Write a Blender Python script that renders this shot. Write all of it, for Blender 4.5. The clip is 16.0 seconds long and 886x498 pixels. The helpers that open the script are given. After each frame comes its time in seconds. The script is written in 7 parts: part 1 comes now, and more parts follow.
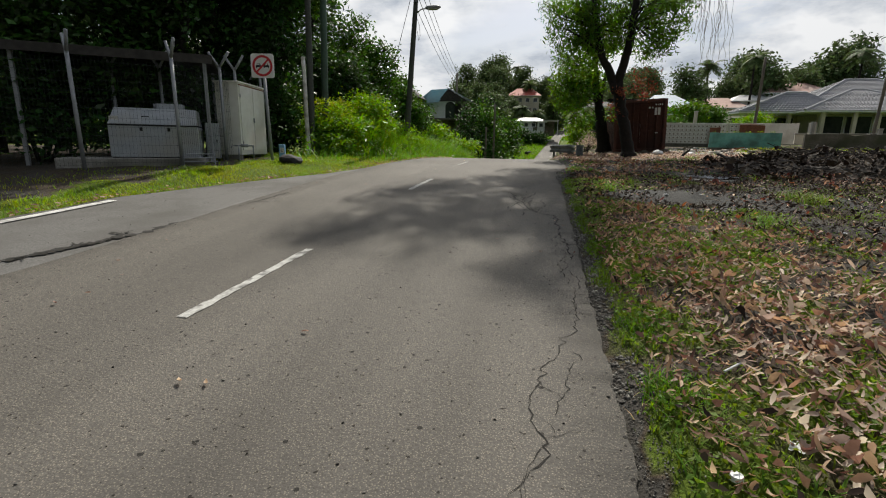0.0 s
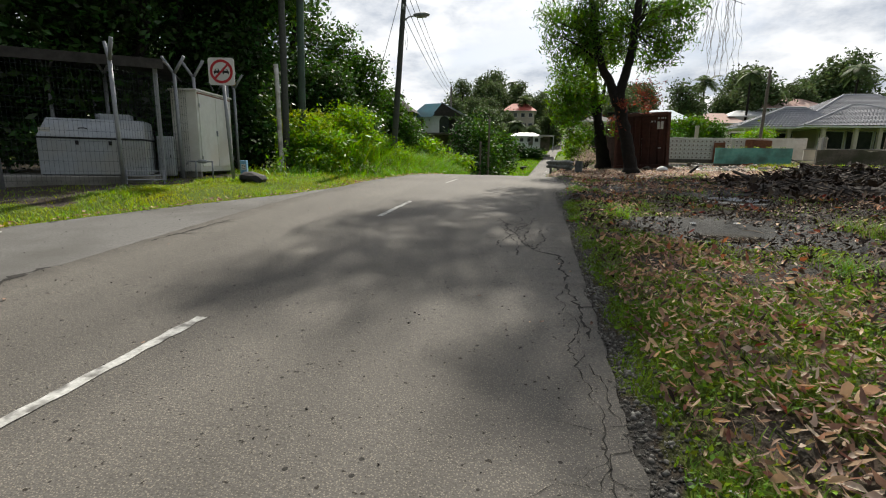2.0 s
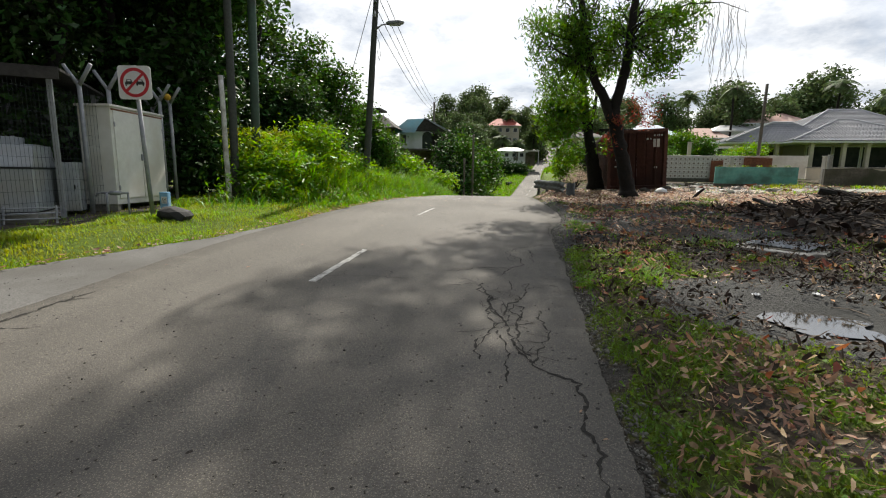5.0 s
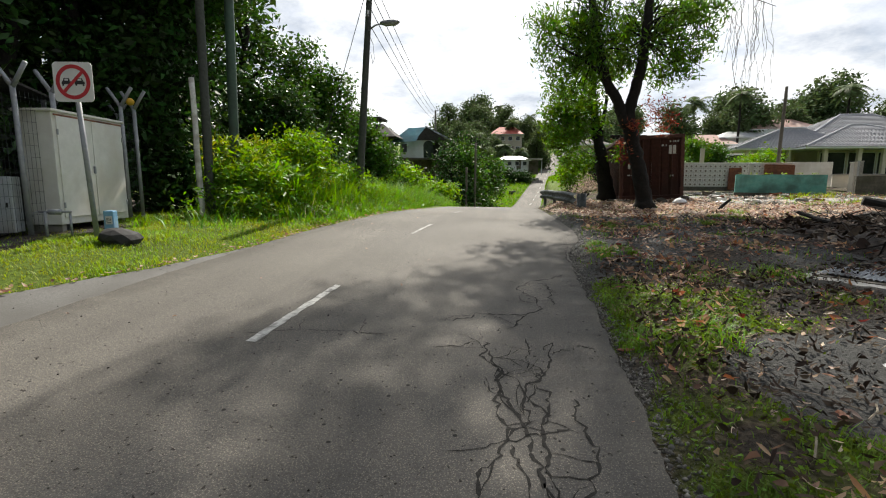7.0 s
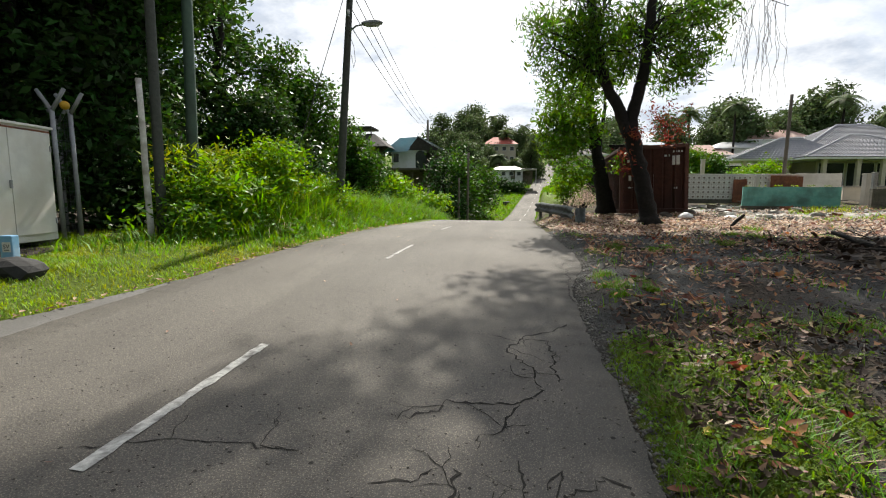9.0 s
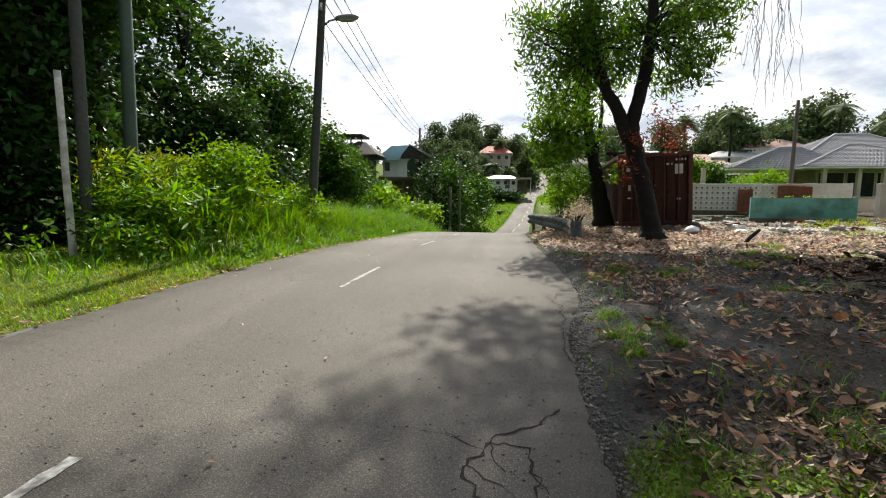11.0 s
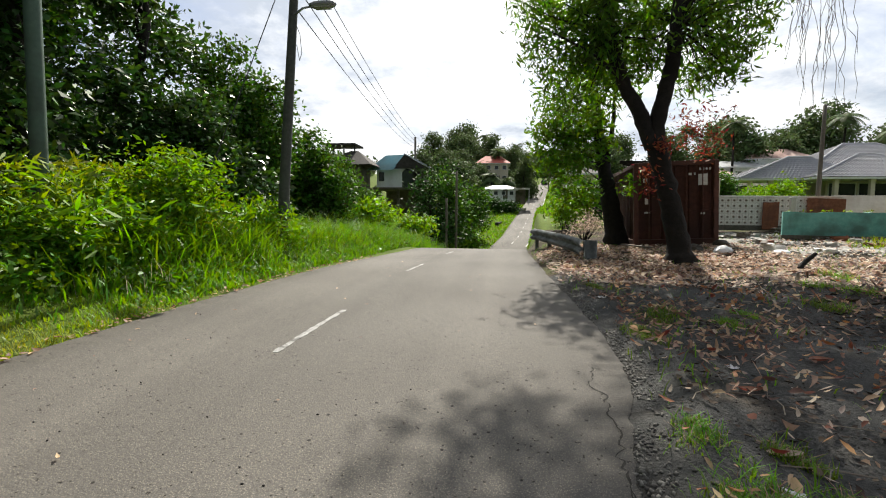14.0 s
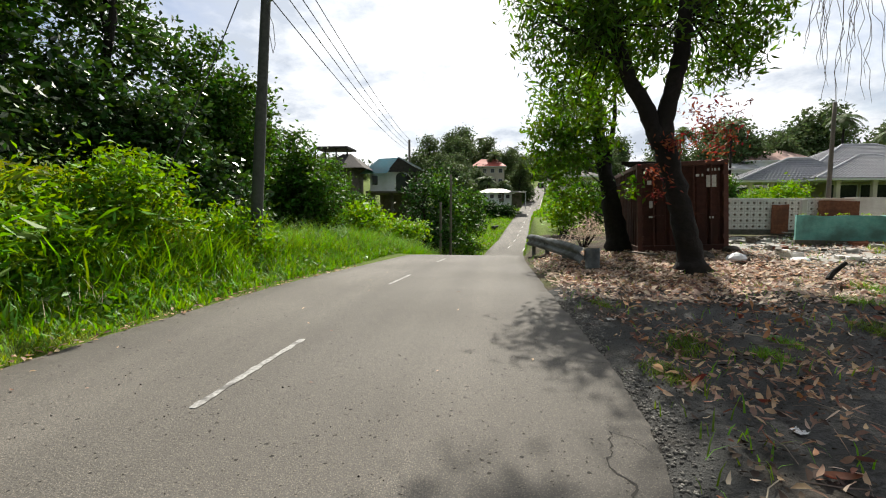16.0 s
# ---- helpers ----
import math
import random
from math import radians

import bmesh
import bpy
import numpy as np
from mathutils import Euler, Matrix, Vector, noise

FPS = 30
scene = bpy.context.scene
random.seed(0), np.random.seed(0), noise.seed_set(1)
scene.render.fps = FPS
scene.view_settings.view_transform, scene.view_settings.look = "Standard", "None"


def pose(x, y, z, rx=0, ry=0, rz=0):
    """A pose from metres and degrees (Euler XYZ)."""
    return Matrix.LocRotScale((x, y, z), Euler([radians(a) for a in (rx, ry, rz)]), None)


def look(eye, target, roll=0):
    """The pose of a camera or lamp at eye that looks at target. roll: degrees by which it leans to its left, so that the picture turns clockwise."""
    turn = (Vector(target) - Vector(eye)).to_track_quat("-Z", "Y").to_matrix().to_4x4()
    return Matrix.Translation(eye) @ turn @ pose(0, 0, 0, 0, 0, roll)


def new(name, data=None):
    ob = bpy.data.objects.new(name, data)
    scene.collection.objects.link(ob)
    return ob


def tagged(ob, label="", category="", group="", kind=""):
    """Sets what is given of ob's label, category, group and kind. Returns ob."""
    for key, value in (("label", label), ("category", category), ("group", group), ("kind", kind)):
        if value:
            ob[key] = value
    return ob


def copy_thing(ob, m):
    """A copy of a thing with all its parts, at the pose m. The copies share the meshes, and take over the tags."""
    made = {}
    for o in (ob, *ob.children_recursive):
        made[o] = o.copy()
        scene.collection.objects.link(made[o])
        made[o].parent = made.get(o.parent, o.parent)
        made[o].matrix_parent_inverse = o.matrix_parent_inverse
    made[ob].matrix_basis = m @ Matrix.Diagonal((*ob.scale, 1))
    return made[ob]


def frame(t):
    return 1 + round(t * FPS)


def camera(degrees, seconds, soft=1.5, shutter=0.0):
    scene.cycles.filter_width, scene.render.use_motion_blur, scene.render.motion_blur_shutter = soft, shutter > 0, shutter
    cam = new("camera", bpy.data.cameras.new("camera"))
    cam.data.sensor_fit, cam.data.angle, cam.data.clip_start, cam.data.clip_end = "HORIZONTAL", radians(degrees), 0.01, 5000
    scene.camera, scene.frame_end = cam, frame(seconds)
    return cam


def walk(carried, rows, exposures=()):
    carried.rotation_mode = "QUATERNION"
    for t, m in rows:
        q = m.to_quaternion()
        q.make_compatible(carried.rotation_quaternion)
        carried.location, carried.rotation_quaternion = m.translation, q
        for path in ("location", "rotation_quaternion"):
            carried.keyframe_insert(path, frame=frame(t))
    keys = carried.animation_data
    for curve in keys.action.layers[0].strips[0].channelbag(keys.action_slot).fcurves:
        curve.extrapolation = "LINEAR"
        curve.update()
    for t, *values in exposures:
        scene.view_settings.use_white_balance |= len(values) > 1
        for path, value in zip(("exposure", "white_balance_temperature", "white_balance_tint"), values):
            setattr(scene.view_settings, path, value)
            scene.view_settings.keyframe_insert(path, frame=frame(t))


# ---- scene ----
cam = camera(86.9, 16.0, soft=1.1)
PATH = [
    (0, (3.235, -1.74, 1.172), (2.894, 0.183, 0.738), 1.0),
    (0.5, (3.222, -1.359, 1.159), (2.884, 0.568, 0.744), 1.0),
    (1, (3.215, -0.969, 1.17), (2.872, 0.959, 0.762), 1.1),
    (1.5, (3.258, -0.589, 1.204), (2.918, 1.343, 0.814), 1.3),
    (2, (3.235, -0.111, 1.217), (2.907, 1.826, 0.842), 1.1),
    (2.5, (3.228, 0.297, 1.298), (2.909, 2.238, 0.937), 1.0),
    (3, (3.227, 0.719, 1.33), (2.926, 2.665, 0.979), 0.8),
    (3.5, (3.178, 1.083, 1.382), (2.888, 3.031, 1.033), 0.9),
    (4, (3.188, 1.373, 1.448), (2.914, 3.325, 1.108), 1.0),
    (6.5, (3.118, 3.176, 1.575), (2.832, 5.135, 1.287), 0.5),
    (7, (3.078, 3.517, 1.595), (2.789, 5.476, 1.315), 0.4),
    (7.5, (3.018, 3.924, 1.623), (2.73, 5.885, 1.355), 0.3),
    (8, (3.087, 4.235, 1.665), (2.808, 6.198, 1.402), 0.3),
    (8.5, (3.066, 4.597, 1.699), (2.792, 6.562, 1.442), 0.3),
    (9, (3.123, 4.925, 1.707), (2.855, 6.893, 1.468), 0.4),
    (11.5, (3.343, 6.772, 1.816), (3.097, 8.746, 1.619), 0.4),
    (12, (3.357, 7.1, 1.853), (3.113, 9.076, 1.664), 0.3),
    (12.5, (3.329, 7.502, 1.879), (3.084, 9.479, 1.702), 0.3),
    (13, (3.307, 7.839, 1.904), (3.068, 9.817, 1.729), 0.4),
    (13.5, (3.218, 8.154, 1.924), (2.976, 10.132, 1.758), 0.4),
    (14, (3.22, 8.447, 1.935), (2.979, 10.426, 1.775), 0.5),
    (14.5, (3.233, 8.721, 1.96), (2.993, 10.7, 1.806), 0.4),
    (15, (3.195, 9.045, 1.982), (2.957, 11.025, 1.831), 0.3),
    (15.5, (3.276, 9.201, 1.993), (3.045, 11.182, 1.843), 0.3),
    (16, (3.294, 9.505, 1.989), (3.066, 11.486, 1.844), 0.2),
]
walk(cam, [(t, look(eye, target, roll)) for t, eye, target, roll in PATH], [(0, -0.42), (1.5, -0.2), (3, -0.05), (6, 0.05), (9, 0.16), (16, 0.13)])
# ---------- world and sun ----------
SUN_AZ, SUN_EL = radians(0), radians(45)
world = bpy.data.worlds.new("sky_world")
scene.world = world
world.use_nodes = True
wn, wl = world.node_tree.nodes, world.node_tree.links
wn.clear()
sky = wn.new("ShaderNodeTexSky")
sky.sky_type, sky.sun_disc = "NISHITA", False
sky.sun_elevation, sky.sun_rotation = SUN_EL, SUN_AZ
sky.air_density, sky.dust_density = 1.0, 2.0
wcoord = wn.new("ShaderNodeTexCoord")
wsep = wn.new("ShaderNodeSeparateXYZ")
wl.new(wcoord.outputs["Generated"], wsep.inputs[0])
# clouds lie on a flat layer: direction divided by its height
wz = wn.new("ShaderNodeMath"); wz.operation = "MAXIMUM"; wz.inputs[1].default_value = 0.0
wl.new(wsep.outputs["Z"], wz.inputs[0])
wza = wn.new("ShaderNodeMath"); wza.operation = "ADD"; wza.inputs[1].default_value = 0.30
wl.new(wz.outputs[0], wza.inputs[0])
wdiv = wn.new("ShaderNodeVectorMath"); wdiv.operation = "DIVIDE"
wcomb = wn.new("ShaderNodeCombineXYZ")
for k in range(3):
    wl.new(wza.outputs[0], wcomb.inputs[k])
wl.new(wcoord.outputs["Generated"], wdiv.inputs[0])
wl.new(wcomb.outputs[0], wdiv.inputs[1])
cloud = wn.new("ShaderNodeTexNoise")
cloud.inputs["Scale"].default_value, cloud.inputs["Detail"].default_value, cloud.inputs["Roughness"].default_value = 1.5, 9.0, 0.58
cloud.inputs["Distortion"].default_value = 0.4
wl.new(wdiv.outputs[0], cloud.inputs["Vector"])
cover = wn.new("ShaderNodeValToRGB")
cover.color_ramp.elements[0].position, cover.color_ramp.elements[0].color = 0.37, (0, 0, 0, 1)
cover.color_ramp.elements[1].position, cover.color_ramp.elements[1].color = 0.53, (1, 1, 1, 1)
wl.new(cloud.outputs["Fac"], cover.inputs[0])
under = wn.new("ShaderNodeTexNoise")
under.inputs["Scale"].default_value, under.inputs["Detail"].default_value, under.inputs["Roughness"].default_value = 2.6, 8.0, 0.6
wl.new(wdiv.outputs[0], under.inputs["Vector"])
body = wn.new("ShaderNodeValToRGB")
body.color_ramp.elements[0].position, body.color_ramp.elements[0].color = 0.37, (5.5, 6.05, 6.9, 1)
body.color_ramp.elements[1].position, body.color_ramp.elements[1].color = 0.56, (11.0, 11.1, 11.2, 1)
wl.new(under.outputs["Fac"], body.inputs[0])
skymix = wn.new("ShaderNodeMixRGB")
wl.new(cover.outputs[0], skymix.inputs[0])
wl.new(sky.outputs[0], skymix.inputs[1])
wl.new(body.outputs[0], skymix.inputs[2])
wback = wn.new("ShaderNodeBackground")
wback.inputs["Strength"].default_value = 0.1
# clouds glow towards the sun and stay dull away from it
wdot = wn.new("ShaderNodeVectorMath"); wdot.operation = "DOT_PRODUCT"
wdot.inputs[1].default_value = (math.sin(SUN_AZ) * math.cos(SUN_EL), math.cos(SUN_AZ) * math.cos(SUN_EL), math.sin(SUN_EL))
wl.new(wcoord.outputs["Generated"], wdot.inputs[0])
wglow = wn.new("ShaderNodeMapRange")
wglow.inputs["From Min"].default_value, wglow.inputs["From Max"].default_value = -0.2, 0.95
wglow.inputs["To Min"].default_value, wglow.inputs["To Max"].default_value = 0.36, 1.2
wl.new(wdot.outputs["Value"], wglow.inputs["Value"])
wmul = wn.new("ShaderNodeVectorMath"); wmul.operation = "SCALE"
wl.new(skymix.outputs[0], wmul.inputs[0]), wl.new(wglow.outputs[0], wmul.inputs["Scale"])
wl.new(wmul.outputs[0], wback.inputs["Color"])
wout = wn.new("ShaderNodeOutputWorld")
wl.new(wback.outputs[0], wout.inputs["Surface"])

sun = new("sun", bpy.data.lights.new("sun", "SUN"))
sun.data.energy, sun.data.angle, sun.data.color = 6.8, radians(0.6), (1.0, 0.94, 0.83)
sun_dir = Vector((math.sin(SUN_AZ) * math.cos(SUN_EL), math.cos(SUN_AZ) * math.cos(SUN_EL), math.sin(SUN_EL)))
sun.matrix_world = look(Vector((0, 0, 60)) + sun_dir * 40, (0, 0, 60))


# ---------- materials ----------
def material(name, a, b, rough=0.8, scale=8.0, c=None, big=0.6, metal=0.0, bump=0.3, bump_scale=None, per="none", amount=0.35, spec=0.4, leafy=0.0):
    """Two tones a and b mixed by fine grain, toned by a larger noise towards c; relief from the grain; per: 'island' or 'object' varies brightness."""
    m = bpy.data.materials.new(name)
    m.use_nodes = True
    n, l = m.node_tree.nodes, m.node_tree.links
    n.clear()
    out, p = n.new("ShaderNodeOutputMaterial"), n.new("ShaderNodeBsdfPrincipled")
    co = n.new("ShaderNodeTexCoord")
    fine, large = n.new("ShaderNodeTexNoise"), n.new("ShaderNodeTexNoise")
    fine.inputs["Scale"].default_value, fine.inputs["Detail"].default_value = scale, 8.0
    fine.inputs["Roughness"].default_value = 0.65
    large.inputs["Scale"].default_value, large.inputs["Detail"].default_value = big, 5.0
    l.new(co.outputs["Object"], fine.inputs["Vector"]), l.new(co.outputs["Object"], large.inputs["Vector"])
    r1 = n.new("ShaderNodeValToRGB")
    r1.color_ramp.elements[0].position, r1.color_ramp.elements[1].position = 0.33, 0.67
    r1.color_ramp.elements[0].color, r1.color_ramp.elements[1].color = (*a, 1), (*b, 1)
    l.new(fine.outputs["Fac"], r1.inputs[0])
    col = r1.outputs[0]
    if c is not None:
        r2 = n.new("ShaderNodeValToRGB")
        r2.color_ramp.elements[0].position, r2.color_ramp.elements[1].position = 0.45, 0.65
        l.new(large.outputs["Fac"], r2.inputs[0])
        mx = n.new("ShaderNodeMixRGB")
        mx.inputs[2].default_value = (*c, 1)
        l.new(r2.outputs[0], mx.inputs[0]), l.new(col, mx.inputs[1])
        col = mx.outputs[0]
    if per != "none":
        src = n.new("ShaderNodeNewGeometry").outputs["Random Per Island"] if per == "island" else n.new("ShaderNodeObjectInfo").outputs["Random"]
        mr = n.new("ShaderNodeMapRange")
        mr.inputs["To Min"].default_value, mr.inputs["To Max"].default_value = 1 - amount, 1 + amount
        l.new(src, mr.inputs["Value"])
        hs = n.new("ShaderNodeHueSaturation")
        l.new(mr.outputs[0], hs.inputs["Value"]), l.new(col, hs.inputs["Color"])
        mh = n.new("ShaderNodeMath"); mh.operation = "MULTIPLY_ADD"
        mh.inputs[1].default_value, mh.inputs[2].default_value = 0.05, 0.475
        l.new(src, mh.inputs[0]), l.new(mh.outputs[0], hs.inputs["Hue"])
        col = hs.outputs[0]
    l.new(col, p.inputs["Base Color"])
    rr = n.new("ShaderNodeMapRange")
    rr.inputs["To Min"].default_value, rr.inputs["To Max"].default_value = max(0.02, rough - 0.12), min(1, rough + 0.12)
    l.new(large.outputs["Fac"], rr.inputs["Value"]), l.new(rr.outputs[0], p.inputs["Roughness"])
    p.inputs["Metallic"].default_value, p.inputs["Specular IOR Level"].default_value = metal, spec
    if bump:
        bp = n.new("ShaderNodeBump")
        bp.inputs["Strength"].default_value, bp.inputs["Distance"].default_value = bump, bump_scale or 0.3 / scale
        l.new(fine.outputs["Fac"], bp.inputs["Height"]), l.new(bp.outputs[0], p.inputs["Normal"])
    if leafy:
        tr, ms = n.new("ShaderNodeBsdfTranslucent"), n.new("ShaderNodeMixShader")
        hs2 = n.new("ShaderNodeHueSaturation")
        hs2.inputs["Saturation"].default_value, hs2.inputs["Value"].default_value, hs2.inputs["Hue"].default_value = 1.1, 1.7, 0.475
        l.new(col, hs2.inputs["Color"]), l.new(hs2.outputs[0], tr.inputs["Color"])
        ms.inputs[0].default_value = leafy
        l.new(p.outputs[0], ms.inputs[1]), l.new(tr.outputs[0], ms.inputs[2]), l.new(ms.outputs[0], out.inputs["Surface"])
    else:
        l.new(p.outputs[0], out.inputs["Surface"])
    return m


def asphalt_material():
    """Worn grey asphalt: light stones in dark binder, dark open pores, broad stains."""
    m = material("asphalt", (0.078, 0.072, 0.063), (0.14, 0.13, 0.115), 0.82, 70.0, (0.098, 0.091, 0.081), 0.35, bump=0.8, bump_scale=0.008, spec=0.3)
    n, l = m.node_tree.nodes, m.node_tree.links
    p = n["Principled BSDF"]
    col = p.inputs["Base Color"].links[0].from_socket
    co = n["Texture Coordinate"]
    vor = n.new("ShaderNodeTexVoronoi")
    vor.inputs["Scale"].default_value = 98.0
    l.new(co.outputs["Object"], vor.inputs["Vector"])
    stones = n.new("ShaderNodeValToRGB")
    stones.color_ramp.elements[0].position, stones.color_ramp.elements[0].color = 0.17, (2.4, 2.28, 2.08, 1)
    stones.color_ramp.elements[1].position, stones.color_ramp.elements[1].color = 0.4, (0.92, 0.92, 0.92, 1)
    l.new(vor.outputs["Distance"], stones.inputs[0])
    mul = n.new("ShaderNodeMixRGB"); mul.blend_type = "MULTIPLY"; mul.inputs[0].default_value = 0.8
    l.new(col, mul.inputs[1]), l.new(stones.outputs[0], mul.inputs[2])
    pores = n.new("ShaderNodeTexNoise")
    pores.inputs["Scale"].default_value, pores.inputs["Detail"].default_value = 30.0, 2.0
    l.new(co.outputs["Object"], pores.inputs["Vector"])
    pr = n.new("ShaderNodeValToRGB")
    pr.color_ramp.elements[0].position, pr.color_ramp.elements[0].color = 0.285, (0.2, 0.18, 0.16, 1)
    pr.color_ramp.elements[1].position, pr.color_ramp.elements[1].color = 0.32, (1, 1, 1, 1)
    l.new(pores.outputs["Fac"], pr.inputs[0])
    mul2 = n.new("ShaderNodeMixRGB"); mul2.blend_type = "MULTIPLY"; mul2.inputs[0].default_value = 1.0
    l.new(mul.outputs[0], mul2.inputs[1]), l.new(pr.outputs[0], mul2.inputs[2])
    # scattered pits where stones have come out
    pit = n.new("ShaderNodeTexVoronoi")
    pit.inputs["Scale"].default_value = 11.0
    l.new(co.outputs["Object"], pit.inputs["Vector"])
    pick = n.new("ShaderNodeSeparateColor")
    l.new(pit.outputs["Color"], pick.inputs[0])
    size = n.new("ShaderNodeMath"); size.operation = "MULTIPLY_ADD"
    size.inputs[1].default_value, size.inputs[2].default_value = 0.3, -0.14
    l.new(pick.outputs[0], size.inputs[0])
    deep = n.new("ShaderNodeMath"); deep.operation = "LESS_THAN"
    l.new(pit.outputs["Distance"], deep.inputs[0]), l.new(size.outputs[0], deep.inputs[1])
    pits = n.new("ShaderNodeMixRGB")
    pits.inputs[2].default_value = (0.022, 0.02, 0.017, 1)
    l.new(deep.outputs[0], pits.inputs[0]), l.new(mul2.outputs[0], pits.inputs[1])
    # wheel tracks worn a little lighter, stretched along the road
    mp = n.new("ShaderNodeMapping")
    mp.inputs["Scale"].default_value = (1.1, 0.06, 1.0)
    l.new(co.outputs["Object"], mp.inputs["Vector"])
    tn = n.new("ShaderNodeTexNoise")
    tn.inputs["Scale"].default_value, tn.inputs["Detail"].default_value = 1.0, 4.0
    l.new(mp.outputs[0], tn.inputs["Vector"])
    trk = n.new("ShaderNodeMapRange")
    trk.inputs["From Min"].default_value, trk.inputs["From Max"].default_value = 0.3, 0.7
    trk.inputs["To Min"].default_value, trk.inputs["To Max"].default_value = 0.82, 1.2
    l.new(tn.outputs["Fac"], trk.inputs["Value"])
    hs = n.new("ShaderNodeHueSaturation")
    l.new(trk.outputs[0], hs.inputs["Value"]), l.new(pits.outputs[0], hs.inputs["Color"])
    l.new(hs.outputs[0], p.inputs["Base Color"])
    return m


def ground_material():
    """Soil whose cover follows the mesh's 'cover' attribute: 0 dark wet mud, 0.5 brown earth with litter, 1 grass-grown."""
    m = material("soil", (0.025, 0.0255, 0.024), (0.112, 0.11, 0.104), 0.8, 42.0, (0.058, 0.059, 0.056), 1.6, bump=1.0, bump_scale=0.03, spec=0.15)
    n, l = m.node_tree.nodes, m.node_tree.links
    p = n["Principled BSDF"]
    col = p.inputs["Base Color"].links[0].from_socket
    at = n.new("ShaderNodeAttribute"); at.attribute_name = "cover"
    gr = n.new("ShaderNodeTexNoise")
    gr.inputs["Scale"].default_value, gr.inputs["Detail"].default_value = 24.0, 9.0
    l.new(n["Texture Coordinate"].outputs["Object"], gr.inputs["Vector"])
    ramp = n.new("ShaderNodeValToRGB")
    ramp.color_ramp.elements[0].position, ramp.color_ramp.elements[0].color = 0.3, (0.06, 0.085, 0.012, 1)
    ramp.color_ramp.elements[1].position, ramp.color_ramp.elements[1].color = 0.7, (0.13, 0.19, 0.025, 1)
    l.new(gr.outputs["Fac"], ramp.inputs[0])
    earth = n.new("ShaderNodeValToRGB")
    earth.color_ramp.elements[0].position, earth.color_ramp.elements[0].color = 0.35, (0.026, 0.02, 0.014, 1)
    earth.color_ramp.elements[1].position, earth.color_ramp.elements[1].color = 0.68, (0.12, 0.094, 0.068, 1)
    l.new(gr.outputs["Fac"], earth.inputs[0])
    f1, f2 = n.new("ShaderNodeMapRange"), n.new("ShaderNodeMapRange")
    f1.inputs["From Min"].default_value, f1.inputs["From Max"].default_value = 0.1, 0.5
    f2.inputs["From Min"].default_value, f2.inputs["From Max"].default_value = 0.5, 0.9
    l.new(at.outputs["Fac"], f1.inputs["Value"]), l.new(at.outputs["Fac"], f2.inputs["Value"])
    m1, m2 = n.new("ShaderNodeMixRGB"), n.new("ShaderNodeMixRGB")
    l.new(f1.outputs[0], m1.inputs[0]), l.new(col, m1.inputs[1]), l.new(earth.outputs[0], m1.inputs[2])
    l.new(f2.outputs[0], m2.inputs[0]), l.new(m1.outputs[0], m2.inputs[1]), l.new(ramp.outputs[0], m2.inputs[2])
    l.new(m2.outputs[0], p.inputs["Base Color"])
    # mud is damp and shines a little
    rg = n.new("ShaderNodeMapRange")
    rg.inputs["From Max"].default_value, rg.inputs["To Min"].default_value, rg.inputs["To Max"].default_value = 0.4, 0.82, 0.97
    l.new(at.outputs["Fac"], rg.inputs["Value"]), l.new(rg.outputs[0], p.inputs["Roughness"])
    return m


M = {}
M["asphalt"], M["soil"] = asphalt_material(), ground_material()
M["apron"] = material("old_asphalt", (0.078, 0.076, 0.072), (0.175, 0.17, 0.16), 0.85, 55.0, (0.092, 0.088, 0.08), 0.9, bump=0.8, bump_scale=0.008)
M["paint"] = material("road_paint", (0.3, 0.3, 0.28), (0.58, 0.58, 0.55), 0.75, 30.0, (0.14, 0.135, 0.125), 11.0, bump=0.3)
M["paint_worn"] = material("worn_road_paint", (0.17, 0.165, 0.155), (0.46, 0.46, 0.44), 0.78, 26.0, (0.11, 0.105, 0.098), 7.0, bump=0.3)
M["line_paint"] = material("edge_line_paint", (0.5, 0.5, 0.48), (0.72, 0.72, 0.69), 0.75, 24.0, (0.34, 0.335, 0.32), 5.0, bump=0.3)
M["crack"] = material("crack_dirt", (0.008, 0.007, 0.006), (0.03, 0.027, 0.022), 0.95, 40.0)
M["gravel"] = material("gravel", (0.07, 0.066, 0.06), (0.21, 0.2, 0.18), 0.9, 20.0, per="island", amount=0.5)
M["leaf_dark"] = material("leaf_dark", (0.012, 0.042, 0.008), (0.042, 0.1, 0.018), 0.62, 3.0, per="island", amount=0.7, bump=0, spec=0.2, leafy=0.12)
M["leaf_mid"] = material("leaf_mid", (0.026, 0.082, 0.01), (0.072, 0.165, 0.02), 0.6, 3.0, per="island", amount=0.7, bump=0, spec=0.22, leafy=0.25)
M["leaf_light"] = material("leaf_light", (0.07, 0.18, 0.01), (0.15, 0.30, 0.018), 0.6, 3.0, per="island", amount=0.45, bump=0, spec=0.25, leafy=0.4)
M["leaf_fresh"] = material("leaf_fresh", (0.045, 0.13, 0.01), (0.11, 0.24, 0.018), 0.5, 3.0, per="island", amount=0.55, bump=0, spec=0.3, leafy=0.35)
M["leaf_gloss"] = material("leaf_gloss", (0.018, 0.06, 0.008), (0.06, 0.14, 0.02), 0.4, 3.0, per="island", amount=0.7, bump=0, spec=0.5, leafy=0.2)
M["leaf_narrow"] = material("leaf_narrow", (0.034, 0.1, 0.01), (0.09, 0.19, 0.018), 0.5, 3.0, per="island", amount=0.65, bump=0, spec=0.35, leafy=0.45)
